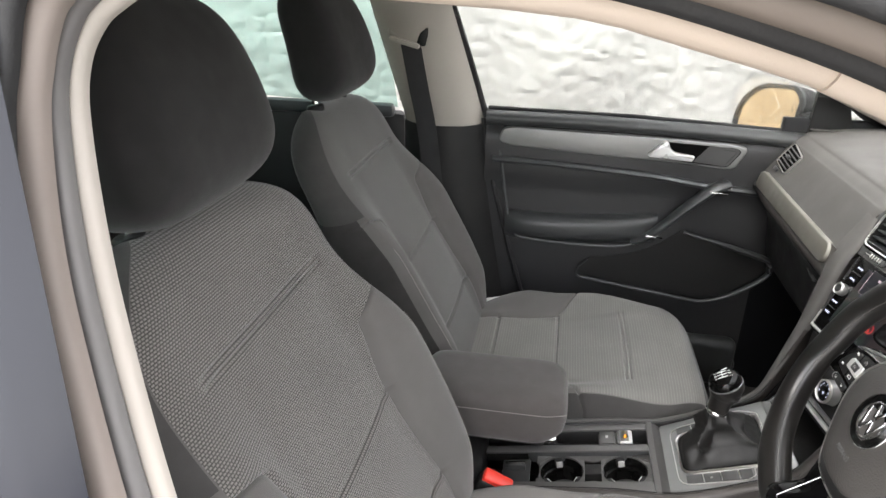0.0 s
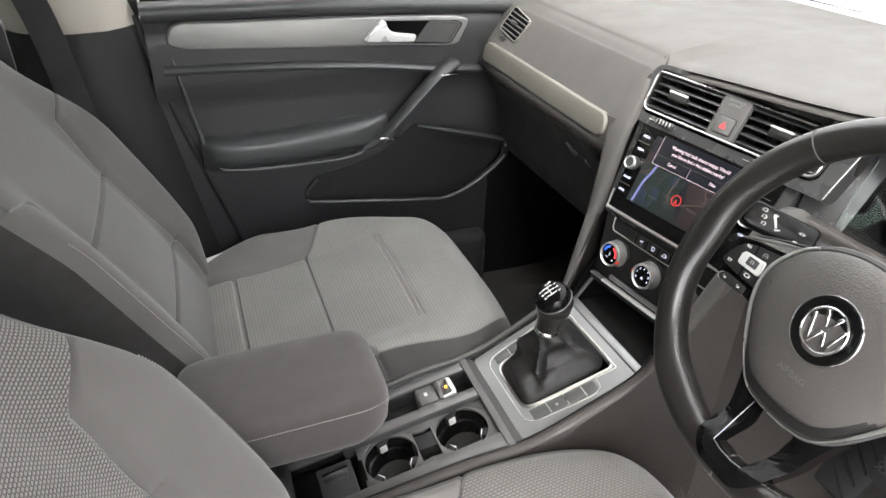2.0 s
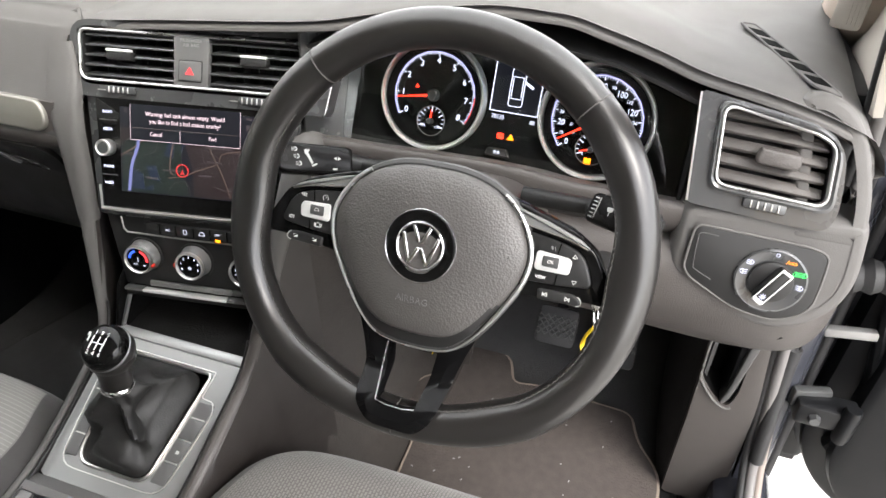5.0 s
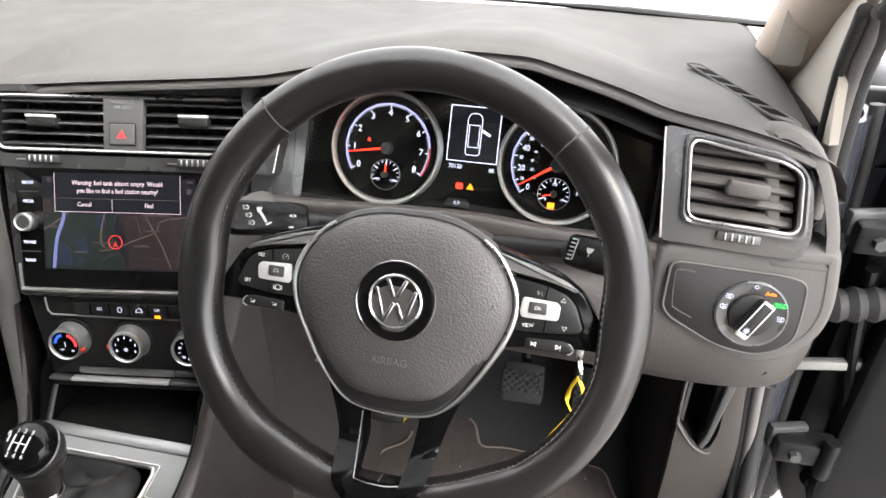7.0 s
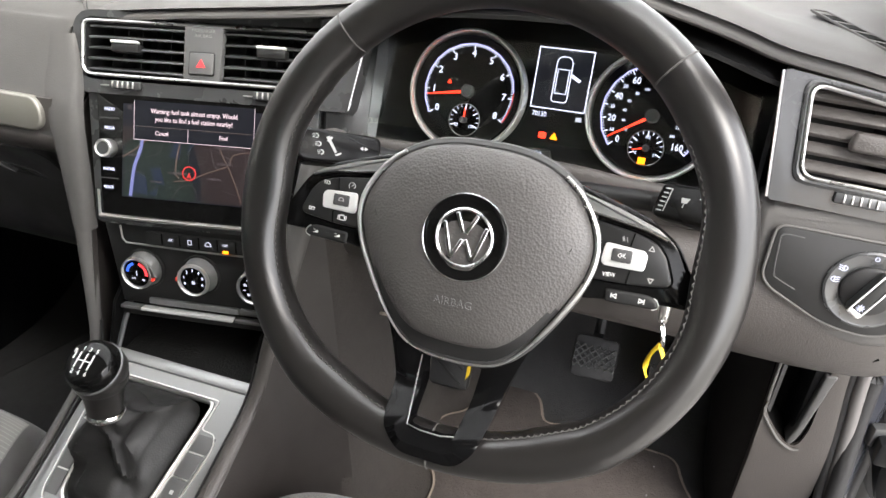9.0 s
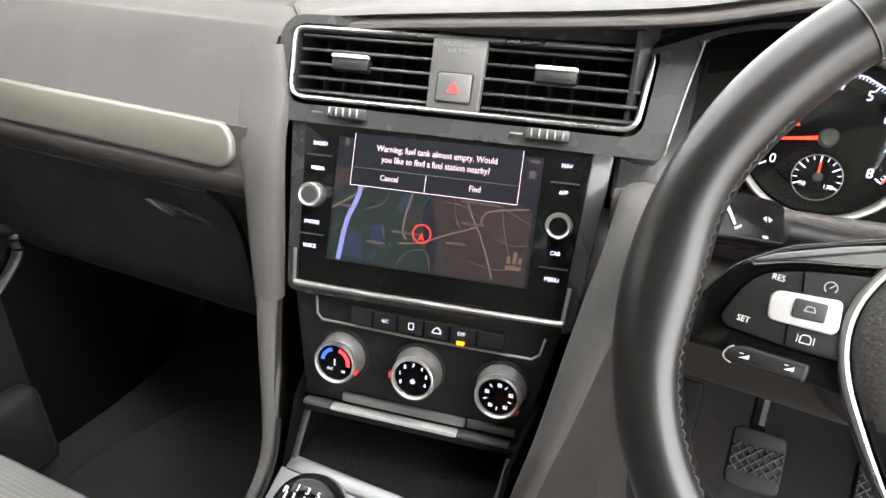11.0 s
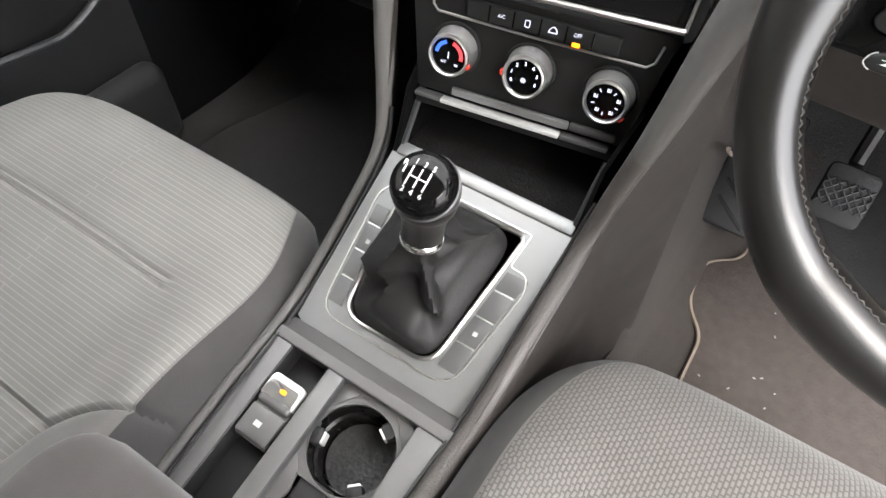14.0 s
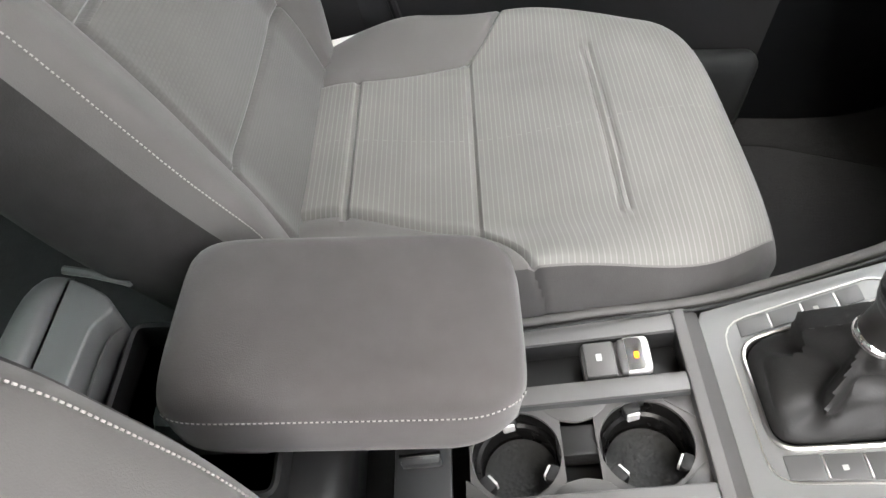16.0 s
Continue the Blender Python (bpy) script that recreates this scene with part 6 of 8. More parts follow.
def rim_section(deg):
    """Half widths of the rim outwards and inwards, and its half height, at an angle."""
    thumbs = bell(deg, 34, 13) + bell(deg, 146, 13)
    spokes = bell(deg, 1, 12) + bell(deg, 179, 12)
    low = bell(deg, 238, 17) + bell(deg, 302, 17)
    out = .0160 * (1 + .03 * thumbs + .06 * low)
    inn = .0160 * (1 + .10 * thumbs + .34 * spokes + .30 * low)
    return out, inn, .0175 * (1 + .03 * thumbs - .10 * spokes + .04 * low)


n, m_ = 168, 24
bm = bmesh.new()
rings = []
for k in range(n):
    a = 2 * math.pi * k / n
    p, d, out = rim_frame(a)
    wo_, wi, hh = rim_section(math.degrees(a))
    row = []
    for j in range(m_):
        b = 2 * math.pi * j / m_
        w = wo_ if math.cos(b) > 0 else wi
        row.append(bm.verts.new(p + out * w * math.cos(b) + Vector((0, 0, hh * sgn(math.sin(b), .92)))))
    rings.append(row)
for k in range(n):
    for j in range(m_):
        bm.faces.new((rings[k][j], rings[(k + 1) % n][j], rings[(k + 1) % n][(j + 1) % m_], rings[k][(j + 1) % m_]))
bmesh.ops.recalc_face_normals(bm, faces=bm.faces[:])
rim = part("rim", bm, WHEELHIDE, sw_, "worn black leather rim")
for deg in (48, 132, 270):
    p, d, out = rim_frame(radians(deg))
    wo_, wi, hh = rim_section(deg)
    pts = [p + out * (wo_ if math.cos(b) > 0 else wi) * 1.012 * math.cos(b) + Vector((0, 0, hh * 1.012 * sgn(math.sin(b), .92))) for b in [2 * math.pi * j / 28 for j in range(28)]]
    part("seam", tube(pts, .0007, 5, closed=True), RIMTHREAD, rim, "leather seam")
# laced stitching along the inner side of the rim
lace = ([], [])
for k in range(250):
    deg = -212 + 244 * k / 250
    if 258 < deg % 360 < 282:
        continue
    p, d, out = rim_frame(radians(deg))
    wo_, wi, hh = rim_section(deg)
    b = radians(152)
    c = p + out * wi * 1.015 * math.cos(b) + Vector((0, 0, hh * 1.015 * math.sin(b)))
    lace[deg > -90].append(box(.0036, .0008, .0008, Matrix.Translation(c) @ Matrix.Rotation(math.atan2(d.y, d.x) + (.55 if k % 2 else -.55), 4, "Z"), 0))
for half in lace:
    part("rim_stitching", half, RIMTHREAD, rim, "grey laced stitching inside the rim")

# side spokes: glossy black, with a satin silver band on top and grey buttons
for s in (-1, 1):
    so = rpoly([(s * .050, .051), (s * .085, .0415), (s * .118, .0310), (s * .139, .0175), (s * .150, .0), (s * .1590, -.0170), (s * .1580, -.0245), (s * .133, -.0245), (s * .106, -.0275), (s * .060, -.034)], .006, 4)
    part("spoke", prism(so, .016, z0=-.020, r=.003, seg=3), GLOSS, sw_, "glossy black side spoke")
    band = rpoly([(s * .052, .0465), (s * .098, .0345), (s * .124, .0255), (s * .1335, .0195), (s * .1300, .0190), (s * .1139, .0245), (s * .083, .0290), (s * .066, .0335)], .0012, 3)
    part("spoke_inlay", prism(band, .004, z0=-.0042, r=.0012), STRIPDOOR, sw_, "satin silver band of the spoke")
    part("spoke_trim", tube(smoothline([(s * .070, .0322, .0004), (s * .086, .0285, .0004), (s * .114, .0242, .0002), (s * .131, .0190, -.0006)], 14), .0008, 8), CHROME, sw_, "thin chrome line along the spoke")
    pad = rpoly([(s * .070, .0262), (s * .1115, .0205), (s * .1255, .0158), (s * .1325, .0085), (s * .1392, -.0078), (s * .1365, -.0117), (s * .112, -.0146), (s * .070, -.0160)], [.003, .008, .008, .008, .004, .004, .006, .003], 4)
    pd = part("button_pad", prism(pad, .005, z0=-.005, r=.0016), BUTTON, sw_, "dark grey button pad")
    part("pad_edge", tube([Vector((p[0], p[1], -.0035)) for p in scaled(pad, -.0006)], .0007, 6, closed=True), GLOSS, pd)
    ck = rpoly([(s * .0925, .0112), (s * .1185, .0098), (s * .1212, .0066), (s * .1203, -.0040), (s * .0935, -.0046), (s * .0915, -.0015)], .0028, 4)
    part("silver_key", prism(ck, .003, z0=-.001, r=.0012), KEYSILVER, pd, "satin silver framed key")
    part("key_centre", prism(rpoly(rect(s * .1045 - .0066, -.0004, s * .1045 + .0066, .0082), .001, 2), .0014, z0=.0016, r=.0005), DARK2, pd, "dark roller of the key")
    part("pad_gap", [box(.0007, .0098, .0006, at(s * .1095, .0158, .0002, -s * 8), 0), box(.0007, .0098, .0006, at(s * .1110, -.0094, .0002, -s * 6), 0)], GLOSS, pd)
    low = rpoly([(s * .0975, -.0200), (s * .126, -.0188), (s * .1325, -.0212), (s * .1345, -.0262), (s * .131, -.0285), (s * .0985, -.0295)], .0028, 4)
    lb = part("lower_button", prism(low, .006, z0=-.0085, r=.002, seg=3), BUTTON, sw_, "black rocker button")
    part("button_edge", tube([Vector((p[0], p[1], -.0034)) for p in (low[10:] if s > 0 else low[10:])][:14], .0004, 5), SYMBOLGREY, lb)
for body, x, y, z in (("RES", -.1195, .0152, .0003), ("SET", -.1295, -.0068, .0003), ("OK", .1045, .0040, .0032), ("VIEW", .0985, -.0102, .0003)):
    writing("button_text", body, .0040, at(x, y, z, -4 if x < 0 else 4), WHITEPRINT, sw_, .0002, stretch=.9)


def outline_bars(pts, m, w=.0004, closed=True):
    """A thin drawn figure: bars from point to point, in the plane of m."""
    out = []
    for a, b in zip(pts, pts[1:] + pts[:1] if closed else pts[1:]):
        d = Vector(b) - Vector(a)
        out.append(box(d.length + w, 2 * w, .0003, m @ at((a[0] + b[0]) / 2, (a[1] + b[1]) / 2, 0, math.degrees(math.atan2(d.y, d.x))), 0))
    return out


arc_pts = [(.0026 * math.cos(radians(q)), .0026 * math.sin(radians(q))) for q in range(-40, 250, 30)]
part("cruise_icon", outline_bars(arc_pts, at(-.0985, .0158, .0003), .00022, False) + [box(.0026, .0005, .0003, at(-.0980, .0163, .0003, 45), 0)], SYMBOLGREY, sw_)
part("distance_icon", outline_bars([(-.0022, -.0015), (.0022, -.0015), (.0022, .0010), (.0012, .0022), (-.0012, .0022), (-.0022, .0010)], at(-.1030, -.0095, .0003), .00025) + [box(.0004, .0034, .0003, at(-.1030 + q * .0034, -.0093, .0003), 0) for q in (-1, 1)], WHITEPRINT, sw_)
part("roller_icon", outline_bars([(-.0022, -.0008), (.0022, -.0008), (.0014, .0014), (-.0014, .0014)], at(-.1045, .0042, .0032), .00022), SYMBOLGREY, sw_)
part("speech_icon", [box(.0014, .0030, .0003, at(.1035, .0152, .0003, 20), 0), box(.0005, .0034, .0003, at(.1060, .0150, .0003, 20), 0)], GREYPRINT, sw_)
for x, y, s in ((.1225, .0118, 1), (.1255, -.0088, -1)):
    part("arrow_icon", outline_bars([(-.0018, -.0012 * s), (.0018, -.0012 * s), (0, .0018 * s)], at(x, y, .0003), .00025), SYMBOLGREY, sw_)
for x, s in ((.1045, -1), (.1225, 1)):
    part("skip_icon", outline_bars([(-.0015 * s, -.0015), (-.0015 * s, .0015), (.0013 * s, 0)], at(x, -.0240, -.0023), .00025) + [box(.0005, .0034, .0003, at(x + s * .0019, -.0240, -.0023), 0)], WHITEPRINT, sw_)
for x in (-.1250, -.1060):
    part("volume_icon", [prism([(x - .0022, -.0250), (x + .0020, -.0250), (x + .0020, -.0228)], .0003, z0=-.0024), box(.0018, .0004, .0003, at(x - .0014, -.0228, -.0023), 0)], WHITEPRINT, sw_)

# lower spoke: glossy fork with a window, lapping over the rim
lo = outline([(-.058, -.070), (.058, -.070), (.0445, -.105), (.0355, -.150), (.0215, -.1655), (-.0215, -.1655), (-.0355, -.150), (-.0445, -.105)], [.004, .004, .02, .010, .008, .008, .010, .02], 88)
li = outline([(-.0235, -.098), (.0235, -.098), (.0225, -.106), (.0178, -.1455), (.008, -.1468), (-.008, -.1468), (-.0178, -.1455), (-.0225, -.106)], [.002] * 8, 88)
fork = ring(lo, li, .020, z0=-.026, bulge=.0035)
for v in fork.verts:
    v.co.z += .0285 * step(-.118, -.150, v.co.y)
part("lower_spoke", fork, FORKBLACK, sw_, "glossy black lower spoke")
part("lower_trim", tube([(-.0232, -.099, -.0055), (-.0182, -.1440, .0195), (-.008, -.1458, .0205), (.008, -.1458, .0205), (.0180, -.1440, .0195)], .0006, 6), SATINEDGE, sw_, "thin chrome edge of the window")

# airbag cover: a domed shield with a silver edge
half = [(.0, .0612), (.022, .0605), (.046, .0545), (.068, .0405), (.0825, .0200), (.0872, .0010), (.0835, -.0195), (.0725, -.0420), (.0575, -.0665), (.0440, -.0825), (.0320, -.0905), (.0160, -.0940)]
ring_pts = half + [(0, -.0948)] + [(-x, y) for x, y in half[:0:-1]]
line = [Vector((p[0], p[1])) for p in smoothline([(*p, 0) for p in ring_pts[-2:] + ring_pts + ring_pts[:3]], 31 * 4)]
co_ = line[8:-8]
co_ = [p for k, p in enumerate(co_) if k == 0 or (p - co_[0]).length > 1e-4]
loops = []
for f, z in ((.985, -.014), (.985, -.001), (.975, .0022), (.955, .0045), (.925, .0062), (.88, .0082), (.80, .0110), (.68, .0138), (.52, .0163), (.34, .0180), (.16, .0188)):
    loops.append([(p[0] * f, -.008 + (p[1] + .008) * f + (.0065 * max(0, -p[1] / .095) ** 2 if .9 < f < .97 else .0035 * max(0, -p[1] / .095) ** 2 if .85 < f < .9 else 0), z) for p in co_])
loops.append([(0, -.008, .0190)] * len(co_))
cover, chin = bmesh.new(), bmesh.new()
for k, (a, b) in enumerate(zip(loops, loops[1:])):
    q = len(a)
    for i in range(q):
        j = (i + 1) % q
        bm = chin if k < 4 and a[i][1] < -.040 else cover
        bm.faces.new([bm.verts.new(v) for v in ((a[i], a[j], b[j], b[i]) if k < 10 else (a[i], a[j], b[0]))])
for bm in (cover, chin):
    bmesh.ops.remove_doubles(bm, verts=bm.verts[:], dist=1e-6)
    bmesh.ops.recalc_face_normals(bm, faces=bm.faces[:])
ab = part("airbag_cover", cover, HIDE, sw_, "grained grey airbag cover")
part("cover_chin", chin, BUTTON, sw_, "smooth black chin under the cover")
ed = [Vector((p[0] * 1.006, -.008 + (p[1] + .008) * 1.006, 0)) for p in co_]
part("cover_gap", tube([p + Vector((0, 0, -.0055)) for p in ed], .0040, 8, closed=True), DARK2, sw_, "dark satin edge of the cover")
start = min(range(len(ed)), key=lambda i: ed[i].y - 100 * (ed[i].x > 0 and ed[i].y > .046) + 100 * (ed[i].x < 0))
turned = ed[start:] + ed[:start]
part("chrome_edge", tube([p * 1.010 + Vector((0, 0, .0002)) for p in turned if p.y < .050], [(.0017 + .0006 * step(.06, .09, abs(p.x))) * (1 - .5 * step(-.055, -.075, p.y)) for p in turned if p.y < .050], 8), SATINEDGE, sw_, "satin silver edge round the cover")
writing("lettering", "AIRBAG", .0083, at(-.001, -.0505, .0167) @ Matrix.Rotation(radians(7), 4, "X"), SATIN2, ab, .0005, stretch=1.0)
for s in (-1, 1):
    part("horn_mark", [box(.0052, .0005, .0006, at(s * .0690, .0000, .0106, s * -12), 0), box(.0005, .0030, .0006, at(s * .0718, .0014, .0102, s * -20), 0)], DARK, ab)
EC = (0, -.0035)
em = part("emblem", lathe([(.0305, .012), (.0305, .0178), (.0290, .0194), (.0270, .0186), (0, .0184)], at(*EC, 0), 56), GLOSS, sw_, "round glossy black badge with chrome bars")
part("badge_ring_outer", lathe([(.0306, .0150), (.0311, .0186), (.0305, .0195), (.0299, .0192)], at(*EC, 0), 64), BADGE, em)
part("badge_ring", lathe([(.0212, .0182), (.0210, .0202), (.0198, .0209), (.0186, .0202), (.0184, .0182)], at(*EC, 0), 56), BADGE, em)


def bar(ax, ay, bx, by, w=.0017):
    d = Vector((bx - ax, by - ay))
    return box(d.length, 2 * w, .0026, at(EC[0] + (ax + bx) / 2, EC[1] + (ay + by) / 2, .0192, math.degrees(math.atan2(d.y, d.x))), .0007, 1)


for b_ in [bar(-.0075, .0170, -.0010, .0028), bar(.0075, .0170, .0010, .0028), bar(-.0155, .0095, -.0078, -.0155), bar(.0155, .0095, .0078, -.0155), bar(-.0078, -.0155, -.0009, -.0008), bar(.0078, -.0155, .0009, -.0008)]:
    part("badge_bar", b_, BADGE, em)


# ---- centre console ----
con = thing("centre_console", "grey plastic centre console with gear plate, cup holders and storage tray", "centre console")
# side walls: sweep from the stack down to the floor and back between the seats
for s in (-1, 1):
    keys = []
    #      x     z_top  y_top  y_bot  z_bot
    for x, zt, yt, yb, zb in ((.66, .90, .160, .170, .30), (.53, .89, .158, .168, .30), (.505, .84, .150, .165, .30), (.47, .755, .132, .155, .30), (.44, .690, .120, .148, .30), (.415, .632, .112, .142, .30), (.36, .595, .108, .138, .30), (.26, .550, .104, .130, .31), (.16, .537, .100, .124, .32), (.04, .515, .096, .118, .32), (-.10, .490, .094, .112, .33), (-.34, .488, .092, .108, .34)):
        keys.append([(x, s * (yt - .006), zt), (x, s * yt, zt - .002), (x, s * (yt + .004), zt - .012), (x, s * ((yt + yb) / 2 + .002), (zt + zb) / 2), (x, s * yb, zb)])
    keys = keys if s > 0 else keys[2:]
    rows = [smoothline([k[c] for k in keys], 60) for c in range(5)]
    rows = [list(r) for r in zip(*rows)]
    part("side_wall", skin([smoothline(r, 14) for r in rows], thick=.006), CONSOLE, con, "grained dark console side")
    # rounded upper edge and the blade beside the stack
    first = [(.504, .154, .838), (.499, .151, .828), (.495, .149, .818), (.491, .147, .808)] if s > 0 else [(.570, -.146, .868), (.552, -.152, .880), (.528, -.156, .884), (.503, -.154, .862)]
    edge = smoothline([*first, *(((.487, .1445, .797), (.463, .1325, .735), (.439, .119, .680)) if s > 0 else ((.474, -.142, .800), (.452, -.130, .735), (.434, -.118, .680))), (.412, s * .110, .631), (.36, s * .106, .598), (.26, s * .102, .553), (.16, s * .098, .540), (.04, s * .094, .518), (-.10, s * .092, .492)], 76)
    wide = [(.0135 if s > 0 else .018) - (.0045 if s > 0 else .009) * step(14, 40, k) - .006 * step(6, 0, k) - (.0042 if s > 0 else .0) * step(34, 46, k) for k in range(77)]
    part("edge_blade", tube(edge[:35], wide[:35], 12, squash=.8), SOFT, con, "rounded grey blade beside the stack")
    part("edge_rail", tube(edge[34:], wide[34:], 12, squash=.8), SOFT if s > 0 else GRAIN, con, "rounded rail along the console's top edge")
    part("edge_groove", tube([p + Vector((0, -s * .010, .002)) for p in edge[40:]], .0016, 6), DARK, con)

# soft blade that carries the passenger's side of the pad down beside the stack
rows = []
for k in range(45):
    z = .9610 - .2010 * k / 44
    yi = np.interp(z, [.76, .83, .87, .917, .947, .972], [.1250, .1310, .1345, .1415, .1520, .1620])
    yo = np.interp(z, [.76, .83, .878, .897, .915, .972], [.1515, .1660, .1765, .1860, .1920, .1960])
    xf = np.interp(z, [.76, .83, .87, .897, .925, .968, .975], [.4640, .4820, .4920, .5036, .5232, .5490, .5540])
    sharp = .30 + .40 * step(.92, .84, z)
    rows.append([(xf + .016 - .016 * sgn(math.cos(q * math.pi / 20), sharp), (yi + yo) / 2 + (yo - yi) / 2 * sgn(math.sin(q * math.pi / 20), .85), z) for q in range(-10, 11)])
rows = [[Vector(p) for p in r] for r in rows]
for _ in range(3):
    rows = [rows[0]] + [[a * .25 + b * .5 + c * .25 for a, b, c in zip(*rows[k - 1:k + 2])] for k in range(1, 44)] + [rows[44]]
part("blade_shoulder", skin(rows, thick=.003), SOFT, con, "soft grey blade beside the centre vents")

# gear plate: satin grey, sloping up to the tray
PL = plane_m((.2648, 0, .5480), 0, 65)
gp = thing("gear_plate", "satin grey gear lever plate with silver outline and blank switches", "gear plate", m=PL)
out = outline([(-.093, -.012), (.093, -.012), (.100, .177), (-.100, .177)], [.003] * 4, 96)
hole = outline([(-.0525, .0150), (.0415, .0150), (.0590, .1530), (-.0645, .1530)], [.018, .018, .006, .006], 96)
part("plate", ring(out, hole, .006, z0=-.006), PLATE, gp, "satin grey plate")
o1 = rpoly([(-.0765, .0040), (.0680, .0045), (.0845, .1090), (.0785, .1235), (.0615, .1245), (.0650, .1590), (-.0700, .1590), (-.0885, .1300)], [.022, .022, .012, .006, .003, .004, .008, .008], 4)
part("outline", ring(o1, scaled(o1, .0013), .0012, z0=.0002), SILVER, gp, "thin silver outline")
part("gaiter_ring", ring(scaled(hole, -.0034), scaled(hole, .0002), .003, z0=.0, bulge=.001), SILVER, gp, "silver gaiter ring")
for s in (-1, 1):
    for k in range(4):
        lo_, hi_ = .0175 + k * .0275, .0430 + k * .0275
        hi_ = min(hi_, .1190)
        def side(v):
            f = (v - .015) / .138
            if s > 0:
                return .0415 + .0175 * f + .0062, .0680 + .0158 * (v - .0045) / .1045 - .0030
            return -.0525 - .0120 * f - .0062, -.0765 - .0110 * (v - .004) / .126 + .0030
        (a0, b0), (a1, b1) = side(lo_), side(hi_)
        part("switch_blank", prism(rpoly([(a0, lo_), (b0, lo_), (b1, hi_), (a1, hi_)], .001, 2), .0010, z0=.0002, r=.0005), SATIN2, gp, "grey blank switch")
        if k < 3:
            part("switch_gap", box(abs(b1 - a1) * .85, .0015, .0010, at((a1 + b1) / 2, hi_ + .0010, .0006), .0003), SILVER, gp)
part("switch_icon", box(.004, .004, .0004, at(.0640, .0565, .0016), .0), SYMBOLGREY, gp)
part("switch_icon", box(.004, .004, .0004, at(-.0700, .0820, .0016), 0), SYMBOLGREY, gp)

gl = thing("gear_lever", "black gear lever with a round knob and a soft leather gaiter", "gear lever")
# gaiter: folds gathered from the plate up to the stick
rows = []
top = Vector((.3195, -.007, .6650))
for j in range(29):
    t = j / 28
    row = []
    for i in range(64):
        a = 2 * math.pi * i / 64
        by = .0840 + .0688 * sgn(math.sin(a), .36)
        bx = -.0055 - .003 * (by - .015) / .138 + (.0470 + .0145 * (by - .015) / .138) * sgn(math.cos(a), .36)
        base = PL @ Vector((bx, by, -.001))
        tip = top + Vector((.0150 * math.sin(a), -.0150 * math.cos(a), 0))
        k = t ** .62
        p = base.lerp(tip, t ** 1.2)
        p.z = base.z + (tip.z - base.z) * t ** .8
        sag = math.sin(math.pi * min(1, t * 1.05)) * .008
        fold = (.0080 * (1 - 2 * abs(math.sin(2.5 * a + 3.0 * t))) + .0060 * math.sin(3 * a - 7 * t + 1.0)) * math.sin(math.pi * t) + .0045 * (1 - 2 * abs(math.sin(6 * t + math.cos(2 * a)))) * math.sin(math.pi * t)
        d = (p - Vector((top.x, top.y, p.z)))
        d = d.normalized() if d.length > 1e-5 else d
        row.append(p + d * (fold - sag * .55) - Vector((0, 0, sag * .55)))
    rows.append(row)
part("gaiter", skin(rows, closed=True), BOOT, gl, "creased black leather gaiter")
KM = Matrix.Translation((.3180, -.007, .6640)) @ Matrix.Rotation(radians(9), 4, "Y")
part("collar_ring", lathe([(.0165, -.003), (.0180, -.001), (.0180, .002), (.0165, .004)], KM, 32), CHROME, gl, "chrome collar")
part("neck", lathe([(.0160, 0), (.0168, .006), (.0172, .016), (.0185, .024), (.0212, .031)], KM, 40), WHEELHIDE, gl, "black leather neck")
KC = KM @ at(0, 0, .050) @ Matrix.Rotation(radians(-38), 4, "Y")
kb = part("knob", [lathe([(.0205, .0295), (.0236, .035), (.0252, .041), (.0230, .048), (0, .052)], KM, 48), lathe([(.0200, -.015), (.0242, -.009), (.0258, -.002), (.0262, .0035), (.0200, .006), (0, .006)], KC, 48)], WHEELHIDE, gl, "black leather knob")
part("knob_ring", lathe([(.0258, .0030), (.0268, .0042), (.0268, .0058), (.0256, .0068)], KC, 48), SATIN2, kb, "chrome ring round the cap")
part("knob_cap", lathe([(.0258, .0060), (.0257, .0105), (.0244, .0155), (.0218, .0194), (.0175, .0219), (.0090, .0230), (0, .0232)], KC, 48), GLOSS, kb, "glossy black cap")
kt = KC @ Matrix.Rotation(radians(-90), 4, "Z") @ at(0, 0, .0235)
part("shift_pattern", [box(.0010, .0150, .0008, kt @ at(x, 0, 0), 0) for x in (-.0075, 0, .0075)] + [box(.0165, .0010, .0008, kt, 0), box(.0010, .007, .0008, kt @ at(-.0135, .0035, -.0006), 0)], WHITEPRINT, kb, "white gear pattern")
for body, x, y in (("1", -.0075, .0110), ("3", 0, .0112), ("5", .0075, .0110), ("2", -.0075, -.0110), ("4", 0, -.0112), ("6", .0075, -.0110), ("R", -.0150, .0075)):
    writing("gear_number", body, .0062, kt @ at(x, y, -.0007 - .0007 * (abs(x) > .005)), WHITEPRINT, kb, .0006)

# tray in front of the lever; mat, back and sides near-black to hold its shade
part("tray_floor", skin(loft([(y, [(.424, .6165), (.45, .613), (.51, .612), (.58, .616), (.61, .66)]) for y in (-.098, 0, .098)], 8, 12), thick=.004), mat("ribbed_rubber", (.008, .0078, .0076), .7, bump=.6, bump_scale=350, spec=.15), con, "ribbed rubber tray mat")
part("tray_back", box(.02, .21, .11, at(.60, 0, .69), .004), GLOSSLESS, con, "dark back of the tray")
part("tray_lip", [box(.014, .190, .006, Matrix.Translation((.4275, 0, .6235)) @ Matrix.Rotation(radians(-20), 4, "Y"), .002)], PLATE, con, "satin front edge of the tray")
